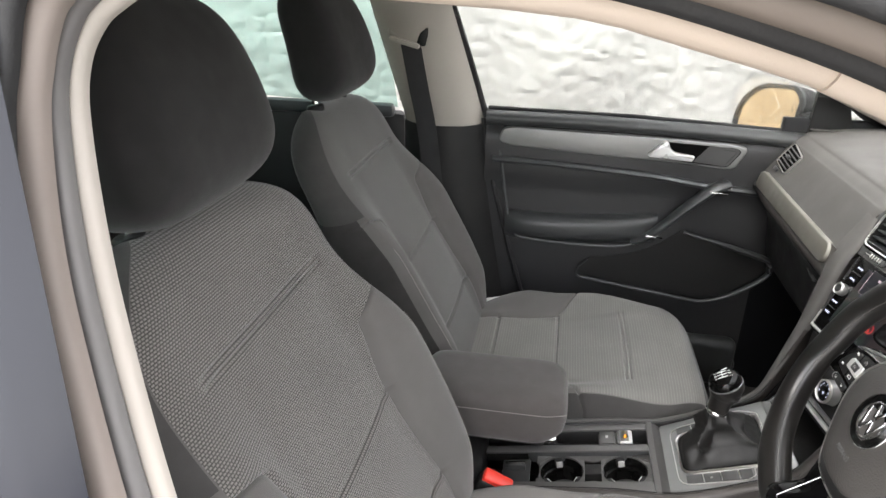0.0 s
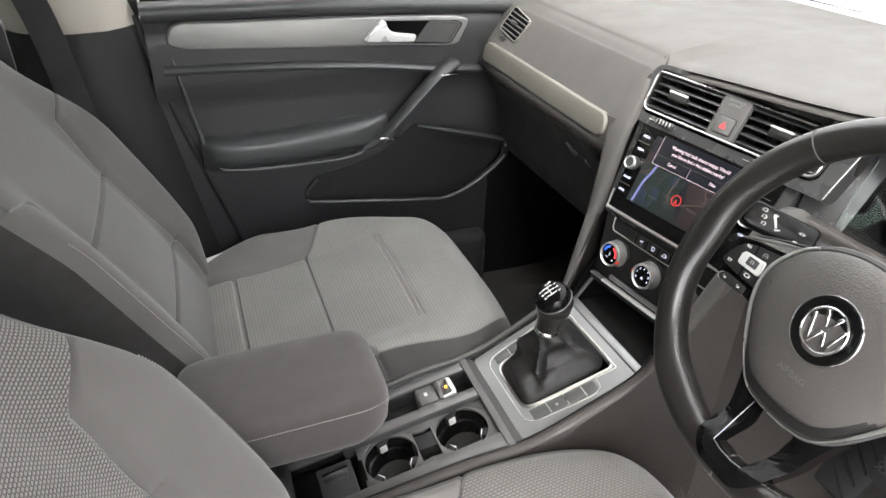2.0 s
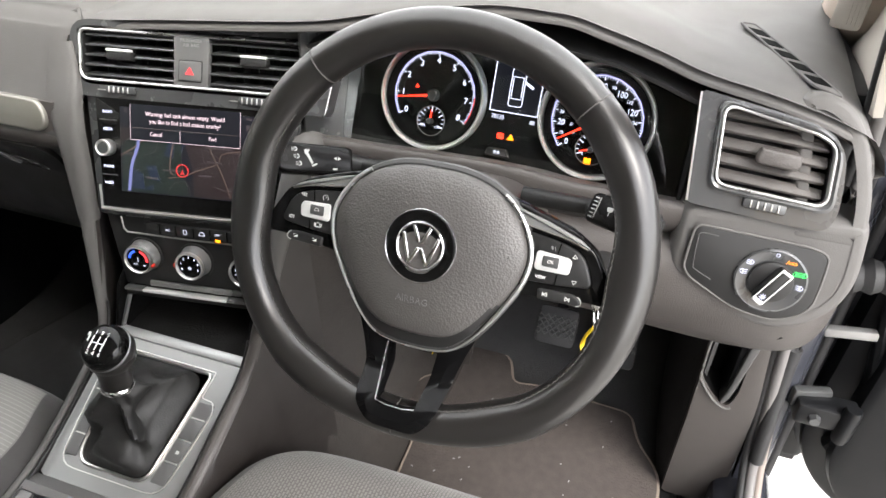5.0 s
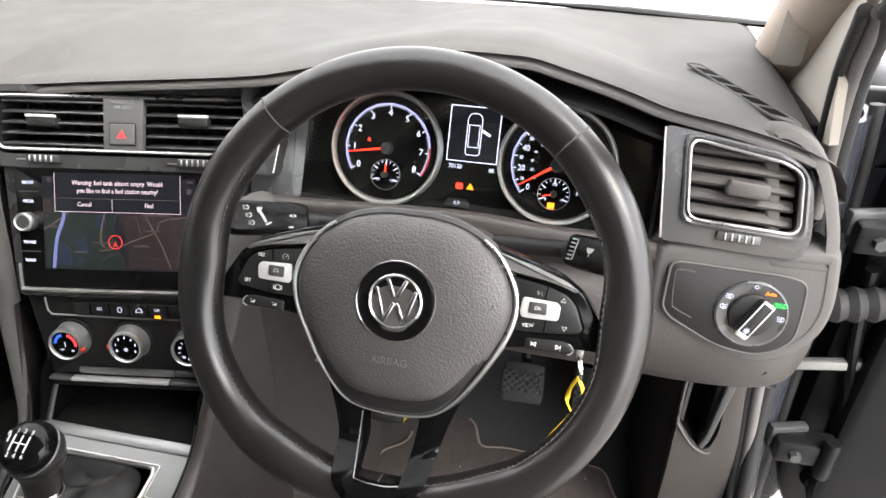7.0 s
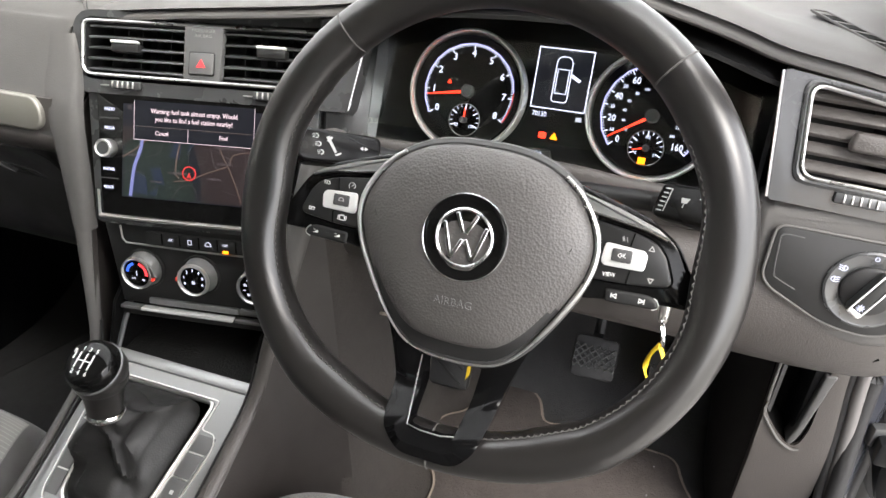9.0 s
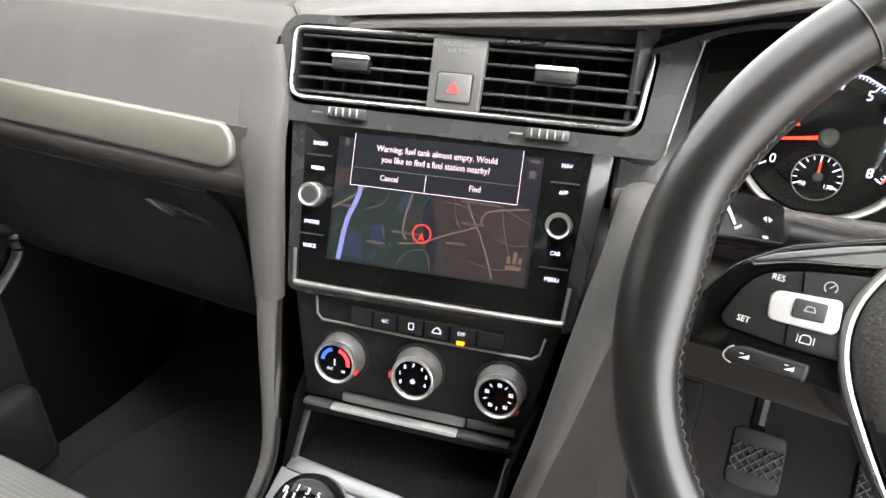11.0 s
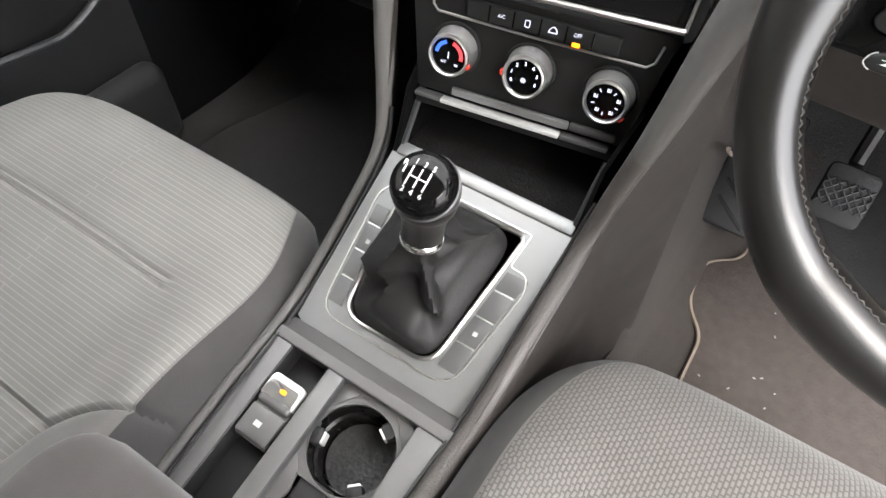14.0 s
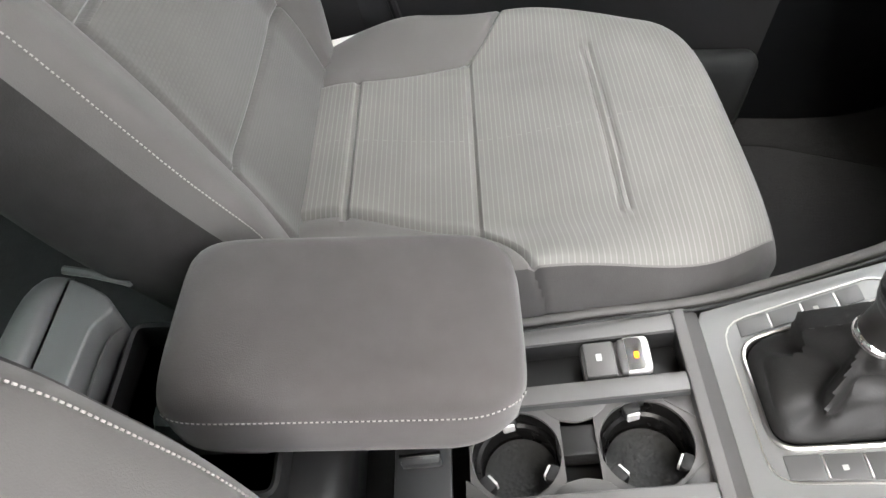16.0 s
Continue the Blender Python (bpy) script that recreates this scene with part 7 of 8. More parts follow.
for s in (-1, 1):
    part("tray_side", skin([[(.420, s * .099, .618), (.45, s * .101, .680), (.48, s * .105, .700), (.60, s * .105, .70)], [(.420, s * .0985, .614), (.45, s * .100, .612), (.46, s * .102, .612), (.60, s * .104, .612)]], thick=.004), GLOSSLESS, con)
    part("tray_rail", tube([(.430, s * .093, .624), (.452, s * .094, .652), (.470, s * .095, .672)], .0032, 6), SATIN, con, "slim upright at the tray's mouth")
part("socket_panel", [lathe([(.012, 0), (.012, .004), (.009, .005), (.009, -.01)], Matrix.Translation((.588, .03, .70)) @ Matrix.Rotation(radians(-90), 4, "Y"), 24), box(.004, .018, .030, at(.588, .055, .705), .002)], DARK, con, "sockets at the back of the tray")

# top deck round the cup holders
DK = plane_m((.2, 0, .5440), 0, 79.5)
part("deck_rim", [box(.030, .345, .006, DK @ at(.0790, -.1445, -.0025), .002), box(.022, .345, .006, DK @ at(-.0835, -.1445, -.0025), .002), box(.0180, .345, .006, DK @ at(-.0226, -.1445, -.0025), .002)], DECK, con, "satin grey deck rails")
rows = [[DK @ Vector((x, .0282, -.0040)), DK @ Vector((x, .0285, .0004)), DK @ Vector((x, .0300, .0008)), DK @ Vector((x, .0345, .0008)), DK @ Vector((x, .0385, .0008)), PL @ Vector((x, -.0124, .0002)), PL @ Vector((x, -.0122, -.0030))] for x in (-.0935, 0, .0935)]
part("deck_front", skin(rows, thick=.002), DECK, con, "satin grey bridge between deck and gear plate", smooth=False)
# tray for the parking brake switch
part("tray_base", box(.044, .345, .004, DK @ at(-.0520, -.144, -.030), .001), DARK, con, "black recess beside the cup holders")
part("tray_wall", box(.003, .345, .030, DK @ at(-.0735, -.144, -.0185), .001), DARK, con)
part("tray_wall", box(.003, .345, .030, DK @ at(-.0305, -.144, -.0185), .001), DARK, con)
part("tray_wall", box(.044, .003, .030, DK @ at(-.0520, .0300, -.0185), .001), DARK, con)
pb = thing("parking_brake_switch", "grey parking brake switch with a silver pull and amber lamp", "parking brake", m=DK)
part("base", box(.036, .060, .024, at(-.0522, -.0285, -.0165), .003), DECK, pb, "grey switch base")
part("hold_button", box(.0345, .0275, .008, at(-.0522, -.0425, -.0045), .002), DECK, pb, "grey hold button")
part("pull", box(.0345, .027, .011, at(-.0522, -.0135, -.0050) @ Matrix.Rotation(radians(-8), 4, "X"), .004, 3), DECK, pb, "grey brake pull")
pe = rpoly([(-.0700, -.0200), (-.0700, .0020), (-.0344, .0020), (-.0344, -.0200), (-.0382, -.0200), (-.0382, -.0060), (-.0662, -.0060), (-.0662, -.0200)], [.001, .006, .006, .001, .001, .003, .003, .001], 4)
part("pull_edge", prism(pe, .009, z0=-.0075, r=.0018, seg=3), KEYSILVER, pb, "silver edge of the pull")
part("lamp", box(.0060, .0036, .001, at(-.0505, -.0105, .0020), .0), AMBERGLOW, pb, "amber lamp, lit")
part("symbol", box(.007, .005, .0005, at(-.0530, -.043, -.0002), 0), SYMBOLGREY, pb)
part("symbol", box(.006, .0042, .0005, at(-.0545, -.0170, .0006), 0), SYMBOLGREY, pb)
writing("symbol_text", "P", .0040, at(-.0545, -.0170, .0011), DARK, pb, .0002)

# cup holders: a plate with two round wells
ch = thing("cup_holder", "double cup holder with silver-tipped rubber grips and a dimpled base", "cup holder", m=DK)
cx, r = .0245, .0385
for k, cy in enumerate((-.0165, -.1255)):
    n = 48
    o = []
    for q in range(n):
        a = 2 * math.pi * q / n + math.pi / 4
        c, s = math.cos(a), math.sin(a)
        f = 1 / max(abs(c), abs(s))
        o.append((cx + .0385 * c * f if c < 0 else cx + .0395 * c * f, cy + (.0455 if k == 0 and s > 0 else .0400) * s * f))
    i = [(cx + r * math.cos(2 * math.pi * q / n + math.pi / 4), cy + r * math.sin(2 * math.pi * q / n + math.pi / 4)) for q in range(n)]
    part("well_rim", ring(o, i, .004, z0=-.016), DECK, ch, "dark grey plate round the well")
    part("well", lathe([(r + .001, -.012), (r, -.016), (r - .002, -.055), (r - .004, -.062), (0, -.062)], at(cx, cy, 0), 48), STALK, ch, "black round well")
    part("well_mat", lathe([(r - .005, -.0605), (0, -.0595)], at(cx, cy, 0), 40), MATDIMPLE, ch, "dimpled rubber mat")
    part("step_ring", lathe([(r - .001, -.034), (r - .004, -.036), (r - .0045, -.042), (r - .002, -.044)], at(cx, cy, 0), 48), STALK, ch)
    for a in (60, 190, 310):
        p = at(cx + (r - .004) * math.cos(radians(a)), cy + (r - .004) * math.sin(radians(a)), -.022, a)
        part("grip", box(.011, .015, .016, p, .003), RUBBER, ch, "rubber grip")
        part("grip_tip", box(.003, .011, .012, p @ at(-.0058, 0, 0), .001), KEYSILVER, ch, "silver tip")
part("bridge", box(.028, .038, .026, at(cx - .010, -.0715, -.0290), .003), DARK, ch, "black bridge between the wells")
part("bridge_floor", box(.060, .044, .003, at(cx - .004, -.0715, -.048), .001), SATIN, ch)
for sx in (-1, 1):
    part("bridge_plate", prism(rpoly([(cx + sx * .0390, -.071 - .030), (cx + sx * .0390, -.071 + .030), (cx + sx * .028, -.071 + .018), (cx + sx * .024, -.071), (cx + sx * .028, -.071 - .018)], .003, 3), .004, z0=-.0155, r=.001), DECK, ch, "satin grey plate")
for cy, sgn_ in ((-.0165, 1), (-.1255, -1)):
    for sx in (-1, 1):
        part("corner_plate", prism(rpoly([(cx + sx * .0390, cy + sgn_ * .0440), (cx + sx * .0390, cy + sgn_ * .018), (cx + sx * .030, cy + sgn_ * .029), (cx + sx * .018, cy + sgn_ * .0440)], .002, 2), .003, z0=-.0135, r=.0008), DECK, ch, "satin grey plate")
part("well_wall", [box(.003, .215, .022, at(-.0150, -.079, -.0135), .001), box(.003, .215, .022, at(.0655, -.079, -.0135), .001), box(.080, .003, .022, at(cx, .0295, -.0135), .001)], SATIN, ch)
part("opener", [box(.006, .034, .012, at(.030, -.205, .002), .002), box(.062, .050, .006, at(.034, -.205, -.006), .002)], SATIN, ch, "satin clip behind the wells")
part("opener_edge", box(.0035, .036, .004, at(.026, -.205, .009), .001), CHROME, ch)

# small round socket button left of the brake switch
part("round_button", lathe([(.016, -.01), (.017, .004), (.014, .010), (.009, .0115), (0, .0105)], DK @ at(-.055, -.150, -.012), 32), CHROME, con, "round chrome-edged socket cap")

# rear part of the console under the armrest
part("rear_box", box(.34, .165, .22, at(-.23, 0, .43), .02, 3), DARK, con, "dark storage box under the armrest")
rows = []
for k in range(17):
    y = .104 - .208 * k / 16
    dip = .016 * abs(2 * k / 16 - 1) ** 5
    rows.append(smoothline([(-.352, y, .46), (-.350, y, .555 - dip), (-.336, y, .606 - dip), (-.320, y, .619 - dip), (-.305, y, .617 - dip), (-.301, y, .600)], 26))
part("rear_hump", skin(rows, thick=.006), REARGREY, con, "rounded grey rear end of the console")
ear = [(-.3005, -.098), (-.3005, .098), (-.285, .092), (-.262, .080), (-.252, .067), (-.256, .058), (-.264, .050), (-.266, .020), (-.266, -.020), (-.264, -.050), (-.256, -.058), (-.252, -.067), (-.262, -.080), (-.285, -.092)]
part("hump_shelf", prism(rpoly(ear, [.002, .002, .01, .01, .006, .004, .01, .02, .02, .01, .004, .006, .01, .01], 4), .070, Matrix.Translation((0, 0, .540)), r=.003, seg=3), REARGREY, con, "flat grey shelf in front of the rear hump")
for q in (-1, 1):
    part("hump_rail", tube([(-.305, q * .104, .613), (-.280, q * .100, .612), (-.246, q * .093, .608)], .0040, 8), REARGREY, con, "slim rail beside the shelf")
part("hump_lip", tube(smoothline([(-.252, .060, .588), (-.258, .048, .590), (-.260, .020, .590), (-.259, -.010, .590), (-.252, -.045, .588)], 18), .0011, 6), SATIN2, con, "thin pale lip of the tray")
bo_ = rpoly([(-.255, -.078), (-.105, -.078), (-.105, .078), (-.255, .078)], .014, 4)
part("rear_tray", ring(bo_, scaled(bo_, .006), .030, Matrix.Translation((0, 0, .540)), bulge=.002), DARK, con, "black-edged tray under the armrest")
part("tray_base", prism(scaled(bo_, .004), .004, Matrix.Translation((0, 0, .536))), GLOSSLESS, con, "black floor of the tray")

# ---- armrest ----
ar = thing("armrest", "grey-brown cloth folding centre armrest with pale stitching", "armrest")


def arm_point(t, a):
    """A point on the padded lid: t from back to front, a round its section."""
    cap = max(0.0, 1 - abs(2 * t - 1) ** 9) ** .5
    front = step(.78, 1.0, t)
    c, s = math.cos(a), math.sin(a)
    yy = (.0785 - .007 * front ** 2) * (.66 + .34 * cap) * sgn(c, .40)
    z = .6160 + .002 * t + .0490 * (.40 + .60 * cap) * sgn(s, .46) + .003 * s * (1 - (yy / .08) ** 2)
    return (-.184 + .262 * t, .0270 + yy, z + (.012 * front if s < 0 else 0))


nx, na = 44, 64
rows = [[arm_point(j / nx, 2 * math.pi * i / na) for i in range(na)] for j in range(nx + 1)]
part("pad", skin(rows, closed=True, caps=True), ARMCLOTH, ar, "grey-brown cloth pad")
# stitches follow the driver's side of the lid and turn in at its front corner
seam = [Vector(arm_point(.02 + .978 * (k / 200), math.pi - .19)) for k in range(201)]
st, gone = [], 0.0
for p, q in zip(seam, seam[1:]):
    gone += (q - p).length
    if gone > .0031:
        gone = 0.0
        d = (q - p).normalized()
        turn = math.degrees(math.atan2(d.y, d.x))
        st.append(box(.0022, .0012, .0012, Matrix.Translation(p) @ Matrix.Rotation(radians(turn), 4, "Z"), 0))
part("stitching", st, THREAD, ar, "pale stitched seam")
part("seam_line", tube(seam[::4], .0005, 5), SHOULDER, ar)
part("lid_base", box(.20, .10, .022, at(-.055, .020, .570), .008), DARK, ar, "dark plastic underside")
part("hinge_arm", box(.10, .08, .07, at(-.16, .008, .555), .015), DARK, ar)

# ---- seat belt buckles and the passenger's belt ----
for y, name in ((-.118, "driver"), (.118, "passenger")):
    if name == "driver":
        bk = thing("belt_buckle", "black seat belt buckle with a red release button", "seat belt buckle")
        bm_ = Matrix.Translation((-.046, -.101, .503)) @ Matrix.Rotation(radians(24), 4, "Y") @ Matrix.Rotation(radians(8), 4, "X")
        part("body", box(.058, .030, .085, bm_, .007, 3), DARK, bk)
        part("release_button", box(.052, .024, .016, bm_ @ at(0, 0, .043), .004, 3), RED, bk, "red release button")
        part("stalk", tube([bm_ @ Vector((0, 0, -.04)), Vector((-.06, y, .38))], .012, 10), DARK, bk)

bl = thing("seat_belt", "black seat belt webbing hanging from the passenger side pillar", "seat belt")
line = [(-.336, .585, 1.165), (-.318, .595, 1.06), (-.302, .606, .97), (-.290, .615, .86), (-.278, .618, .74), (-.27, .620, .55), (-.27, .625, .36)]
pts = smoothline(line, 30)
rows = [[p + Vector((-.024, 0, 0)), p + Vector((0, -.0012, 0)), p + Vector((.024, 0, 0))] for p in pts]
part("webbing", skin(rows, thick=.0014), BELT, bl, "black belt webbing")
part("loop_cover", [box(.085, .030, .040, Matrix.Translation((-.350, .600, 1.190)) @ Matrix.Rotation(radians(14), 4, "Y"), .012, 3), box(.075, .040, .012, Matrix.Translation((-.350, .592, 1.168)) @ Matrix.Rotation(radians(14), 4, "Y"), .005)], CREAM, bl, "cream belt loop cover")
part("height_slot", tube(smoothline([(-.300, .598, 1.20), (-.272, .607, 1.17), (-.268, .614, 1.11), (-.288, .620, 1.075)], 14), .0012, 6), SATIN, bl, "thin outline of the height adjuster")
part("loop_hole", box(.022, .012, .050, Matrix.Translation((-.306, .586, 1.185)) @ Matrix.Rotation(radians(14), 4, "Y"), .008, 3), DARK, bl, "dark belt opening")
part("tongue", box(.034, .008, .05, Matrix.Translation((-.286, .612, .80)), .003), DARK, bl, "black belt tongue stop")


# ---- passenger door, closed ----
pd_ = thing("door_1", "closed front passenger door with dark grained lining and a silver handle", "car door", kind="structure")


def door_sheet(keys, ny, nx, y_of, thick=.006):
    """A sheet of the lining: rows of (x, z) keys, with the depth y_of(x, z)."""
    rows = []
    for r in keys:
        line = smoothline([(x, z, 0) for x, z in r], nx)
        rows.append([(p.x, y_of(p.x, p.y), p.y) for p in line])
    return skin(rows, thick=thick)


def lerp_rows(a, b, n):
    return [[(p[0] + (q[0] - p[0]) * k / n, p[1] + (q[1] - p[1]) * k / n) for p, q in zip(a, b)] for k in range(n + 1)]


def face_y(x, z):
    """Depth of the lining: bellies inwards at the armrest, falls back in the pocket."""
    y = .672 + .03 * step(.93, 1.0, z)
    y += .010 * step(.86, .80, z)
    y += .010 * step(.3, .6, x) * step(.75, .6, z)
    return y


lo_l = [(-.165, .30), (.0, .30), (.3, .30), (.60, .30)]
up_l = [(-.160, .985), (.1, .982), (.35, .974), (.60, .968)]
part("lining", door_sheet(lerp_rows(lo_l, up_l, 60), 60, 40, face_y), LINING, pd_, "dark grained door lining")
part("top_roll", tube([(-.162, .682, .985), (.1, .680, .985), (.35, .678, .978), (.60, .676, .968), (.66, .67, .962)], .022, 14, squash=.8), DOORPLASTIC, pd_, "soft upper edge under the window")
part("window_seal", tube([(-.16, .704, 1.004), (.2, .702, 1.000), (.58, .698, .984)], .006, 8), RUBBER, pd_, "black rubber window seal")
# silver strip with a rounded front bay for the handle
DM = Matrix(((1, 0, 0, 0), (0, 0, -1, .668), (0, 1, 0, 0), (0, 0, 0, 1)))
strip = rpoly([(-.1290, .9300), (-.1190, .9610), (-.0970, .9680), (.2771, .9605), (.4380, .9545), (.4690, .9460), (.4450, .8960), (.4245, .8920), (.3119, .9005), (.1780, .9050), (-.1012, .9190)], [.012, .010, .03, .05, .03, .014, .014, .014, .05, .05, .02], 5)
part("silver_strip", prism(strip, .012, DM, z0=-.004, r=.005, seg=4), STRIPDOOR, pd_, "satin silver-grey door strip")
bay = rpoly([(.2720, .9520), (.4400, .9450), (.4530, .9380), (.4280, .9000), (.4160, .8985), (.3435, .9040), (.2500, .9120)], [.006, .008, .008, .008, .008, .02, .004], 4)
# flat black plate holds the handle recess's shade as colour
part("handle_bay", prism(bay, .004, DM, z0=.0052), GLOSSLESS, pd_, "flat black plate painting the handle recess's shade")
part("switch_plate", prism(rpoly([(.3450, .9070), (.3790, .9490), (.4420, .9430), (.4490, .9370), (.4265, .9025), (.4160, .9010)], [.003, .004, .006, .006, .006, .006], 3), .002, DM, z0=.0088), DARK2, pd_, "dark grey plate beside the handle")
part("plate_line", tube([DM @ Vector((x, z, .0112)) for x, z in ((.408, .9415), (.438, .9385), (.441, .9350), (.420, .9060))], .0006, 5), DARK, pd_)
grip = rpoly([(.2368, .9180), (.2440, .9140), (.3419, .9080), (.3487, .9220), (.2990, .9290), (.2880, .9370), (.2830, .9520), (.2736, .9562)], [.004, .008, .004, .006, .010, .012, .005, .006], 4)
part("handle", prism(grip, .012, DM, z0=.008, r=.004, seg=3), KEYSILVER, pd_, "satin silver door handle")
# ledge under the strip
part("ledge", tube(smoothline([(-.140, .664, .8830), (.042, .662, .8780), (.250, .660, .8650), (.385, .660, .8490), (.510, .664, .8380)], 24), .0120, 12, squash=.7), DOORPLASTIC, pd_, "rounded ledge")
# armrest
rows = []
for k in range(25):
    t = k / 24
    x = -.10 + .385 * t
    zt = .735 + .016 * step(.1, 1.0, t) - .006 * math.sin(math.pi * t)
    w = .058 * (1 - .4 * abs(2 * t - 1) ** 6)
    rows.append([(x, .690, zt + .010), (x, .690 - w * .5, zt + .012), (x, .690 - w * .92, zt + .002), (x, .690 - w, zt - .018), (x, .690 - w * .92, zt - .045), (x, .690 - w * .3, zt - .068), (x, .690, zt - .072)])
part("armrest", skin([smoothline(r, 16) for r in rows], caps=False, thick=.004), DOORPLASTIC, pd_, "padded door armrest")
part("panel_lip", tube(smoothline([(-.124, .670, .906), (-.117, .664, .872), (-.103, .662, .790), (-.088, .656, .715), (-.072, .650, .690), (-.050, .645, .6795), (.061, .640, .6755), (.176, .640, .6775), (.226, .641, .6880), (.258, .642, .7080)], 40), .0040, 8), DOORPLASTIC, pd_, "rounded lip of the inset panel")
# slanting pull from armrest to ledge with chrome-edged ends
pull = smoothline([(.232, .650, .694), (.262, .638, .712), (.300, .631, .752), (.350, .630, .806), (.398, .636, .848), (.432, .650, .860)], 26)
part("pull", tube(pull, [.019] * 27, 14, squash=.6), DOORPLASTIC, pd_, "slanting grab handle")
for c in ((.4080, .6130, .8455), (.2760, .6175, .7205)):
    part("pull_clip", box(.040, .004, .0040, Matrix.Translation(c) @ Matrix.Rotation(radians(3), 4, "Y"), .001), CHROME, pd_, "bright edge of the grab handle")
# door pocket: flat panel darkened for its shaded hollow, raised lip below and in front
mouth = [(.124, .6287), (.100, .6033), (.102, .5819), (.137, .5737), (.3664, .543), (.4308, .5402), (.5023, .5711), (.5639, .6212), (.5689, .6501), (.5513, .6718), (.3524, .7259), (.2907, .6736), (.2098, .6403)]
rim_ = smoothline([(x, .655, z) for x, z in mouth[:11]], 80)
part("pocket_lip", tube(rim_, [.0025 + .0035 * step(0, 40, k) + .0030 * step(40, 62, k) - .004 * step(74, 80, k) for k in range(81)], 10, squash=.8), DOORPLASTIC, pd_, "raised lip of the door pocket")
part("pocket_panel", prism(rpoly(mouth, [.02, .012, .012, .02, .05, .03, .05, .02, .02, .02, .01, .05, .05], 4), .003, DM, z0=-.0080), DARK, pd_, "flat dark panel painting the pocket's shaded inside")
part("gap_line", tube(smoothline([(-.172, .690, .98), (-.150, .680, .86), (-.100, .676, .68), (-.04, .676, .48), (-.02, .676, .32)], 30), .007, 8), RUBBER, pd_, "black rubber gap by the centre pillar")
part("lower_bin", box(.46, .05, .14, at(.30, .650, .37), .03, 4), DOORPLASTIC, pd_, "dark lower door bin")
# upper frame of the door round its glass
part("frame_rear", tube(smoothline([(-.166, .700, .98), (-.207, .670, 1.12), (-.257, .628, 1.28), (-.274, .612, 1.335)], 20), .012, 8, squash=.7), RUBBER, pd_, "black rear edge of the window")
part("frame_front", tube(smoothline([(.80, .700, .97), (.62, .688, 1.09), (.42, .662, 1.19), (.24, .640, 1.285)], 20), .014, 8, squash=.7), RUBBER, pd_, "black front edge of the window")
part("mirror_corner", prism(rpoly([(.592, .955), (.70, .950), (.672, 1.050), (.645, 1.115), (.598, 1.120)], .008, 3), .02, Matrix(((1, 0, 0, 0), (0, 0, -1, .70), (0, 1, 0, 0), (0, 0, 0, 1)))), DARK, pd_, "black corner cover behind the mirror")
part("skin", box(.80, .03, .68, at(.22, .735, .62), .012), PAINT, pd_, "dark grey painted door skin")

# ---- passenger side mirror ----
mi = thing("wing_mirror", "dark grey wing mirror with a clear glass and black foot", "wing mirror")
MM = plane_m((.535, .860, 1.012), 36, 4)
mo = rpoly([(-.104, -.050), (.060, -.072), (.092, -.050), (.098, .050), (.070, .080), (-.045, .084), (-.098, .040)], .035, 5)
rows = []
for f, z in ((.93, .0), (1.0, -.006), (1.02, -.03), (.97, -.06), (.82, -.085), (.5, -.10), (.1, -.105)):
    rows.append([MM @ Vector((p[0] * f, p[1] * f, z)) for p in mo])
part("housing", skin(rows, closed=True, caps=True), BLACKPAINT, mi, "dark painted housing")
part("rim", ring(scaled(mo, -.004), scaled(mo, .008), .010, MM, z0=-.002, bulge=.002), SATIN, mi, "dark grey rim")
part("glass", prism(scaled(mo, .0075), .002, MM, z0=.0015), MIRROR, mi, "mirror glass")
part("foot", tube([(.640, .700, .985), (.632, .74, .985), (.610, .79, .992)], [.040, .040, .042], 12), DARK, mi, "black mirror foot")

# ---- driver's footwell ----
fm = thing("floor_mat", "dark brown-grey carpet mat with a stitched edge in the driver's footwell", "floor mat")
mo = rpoly([(.10, -.645), (.68, -.645), (.73, -.605), (.79, -.590), (.80, -.415), (.79, -.375), (.86, -.355), (.87, -.255), (.775, -.250), (.745, -.205), (.66, -.212), (.62, -.246), (.10, -.250)], [.02, .03, .03, .02, .02, .02, .03, .03, .02, .03, .03, .02, .02], 4)
mm = Matrix.Translation((0, 0, .309))
part("carpet_face", prism(mo, .008, mm, r=.003), MAT, fm, "brown-grey carpet face")
part("edge", tube([(p[0], p[1], .314) for p in mo], .0032, 6, closed=True), EDGING, fm, "tan stitched edge")
fm2 = thing("floor_mat", "dark carpet mat in the passenger's footwell", "floor mat")
mo2 = rpoly([(.10, .165), (.10, .57), (.55, .57), (.76, .50), (.80, .30), (.70, .165)], .04, 4)
part("carpet_face", prism(mo2, .008, mm, r=.003), CARPET, fm2)
part("edge", tube([(p[0], p[1], .314) for p in mo2], .0035, 6, closed=True), DARK, fm2)
rnd = random.Random(4)
grit = thing("grit", "pale specks of grit on the carpet mat", "grit", kind="stuff")
part("specks", [box(.002 + .002 * rnd.random(), .002, .001, Matrix.Translation((.30 + .46 * rnd.random(), -.60 + .34 * rnd.random(), .3185)) @ Matrix.Rotation(rnd.random() * 3, 4, "Z"), 0) for _ in range(46)], GREYPRINT, grit)


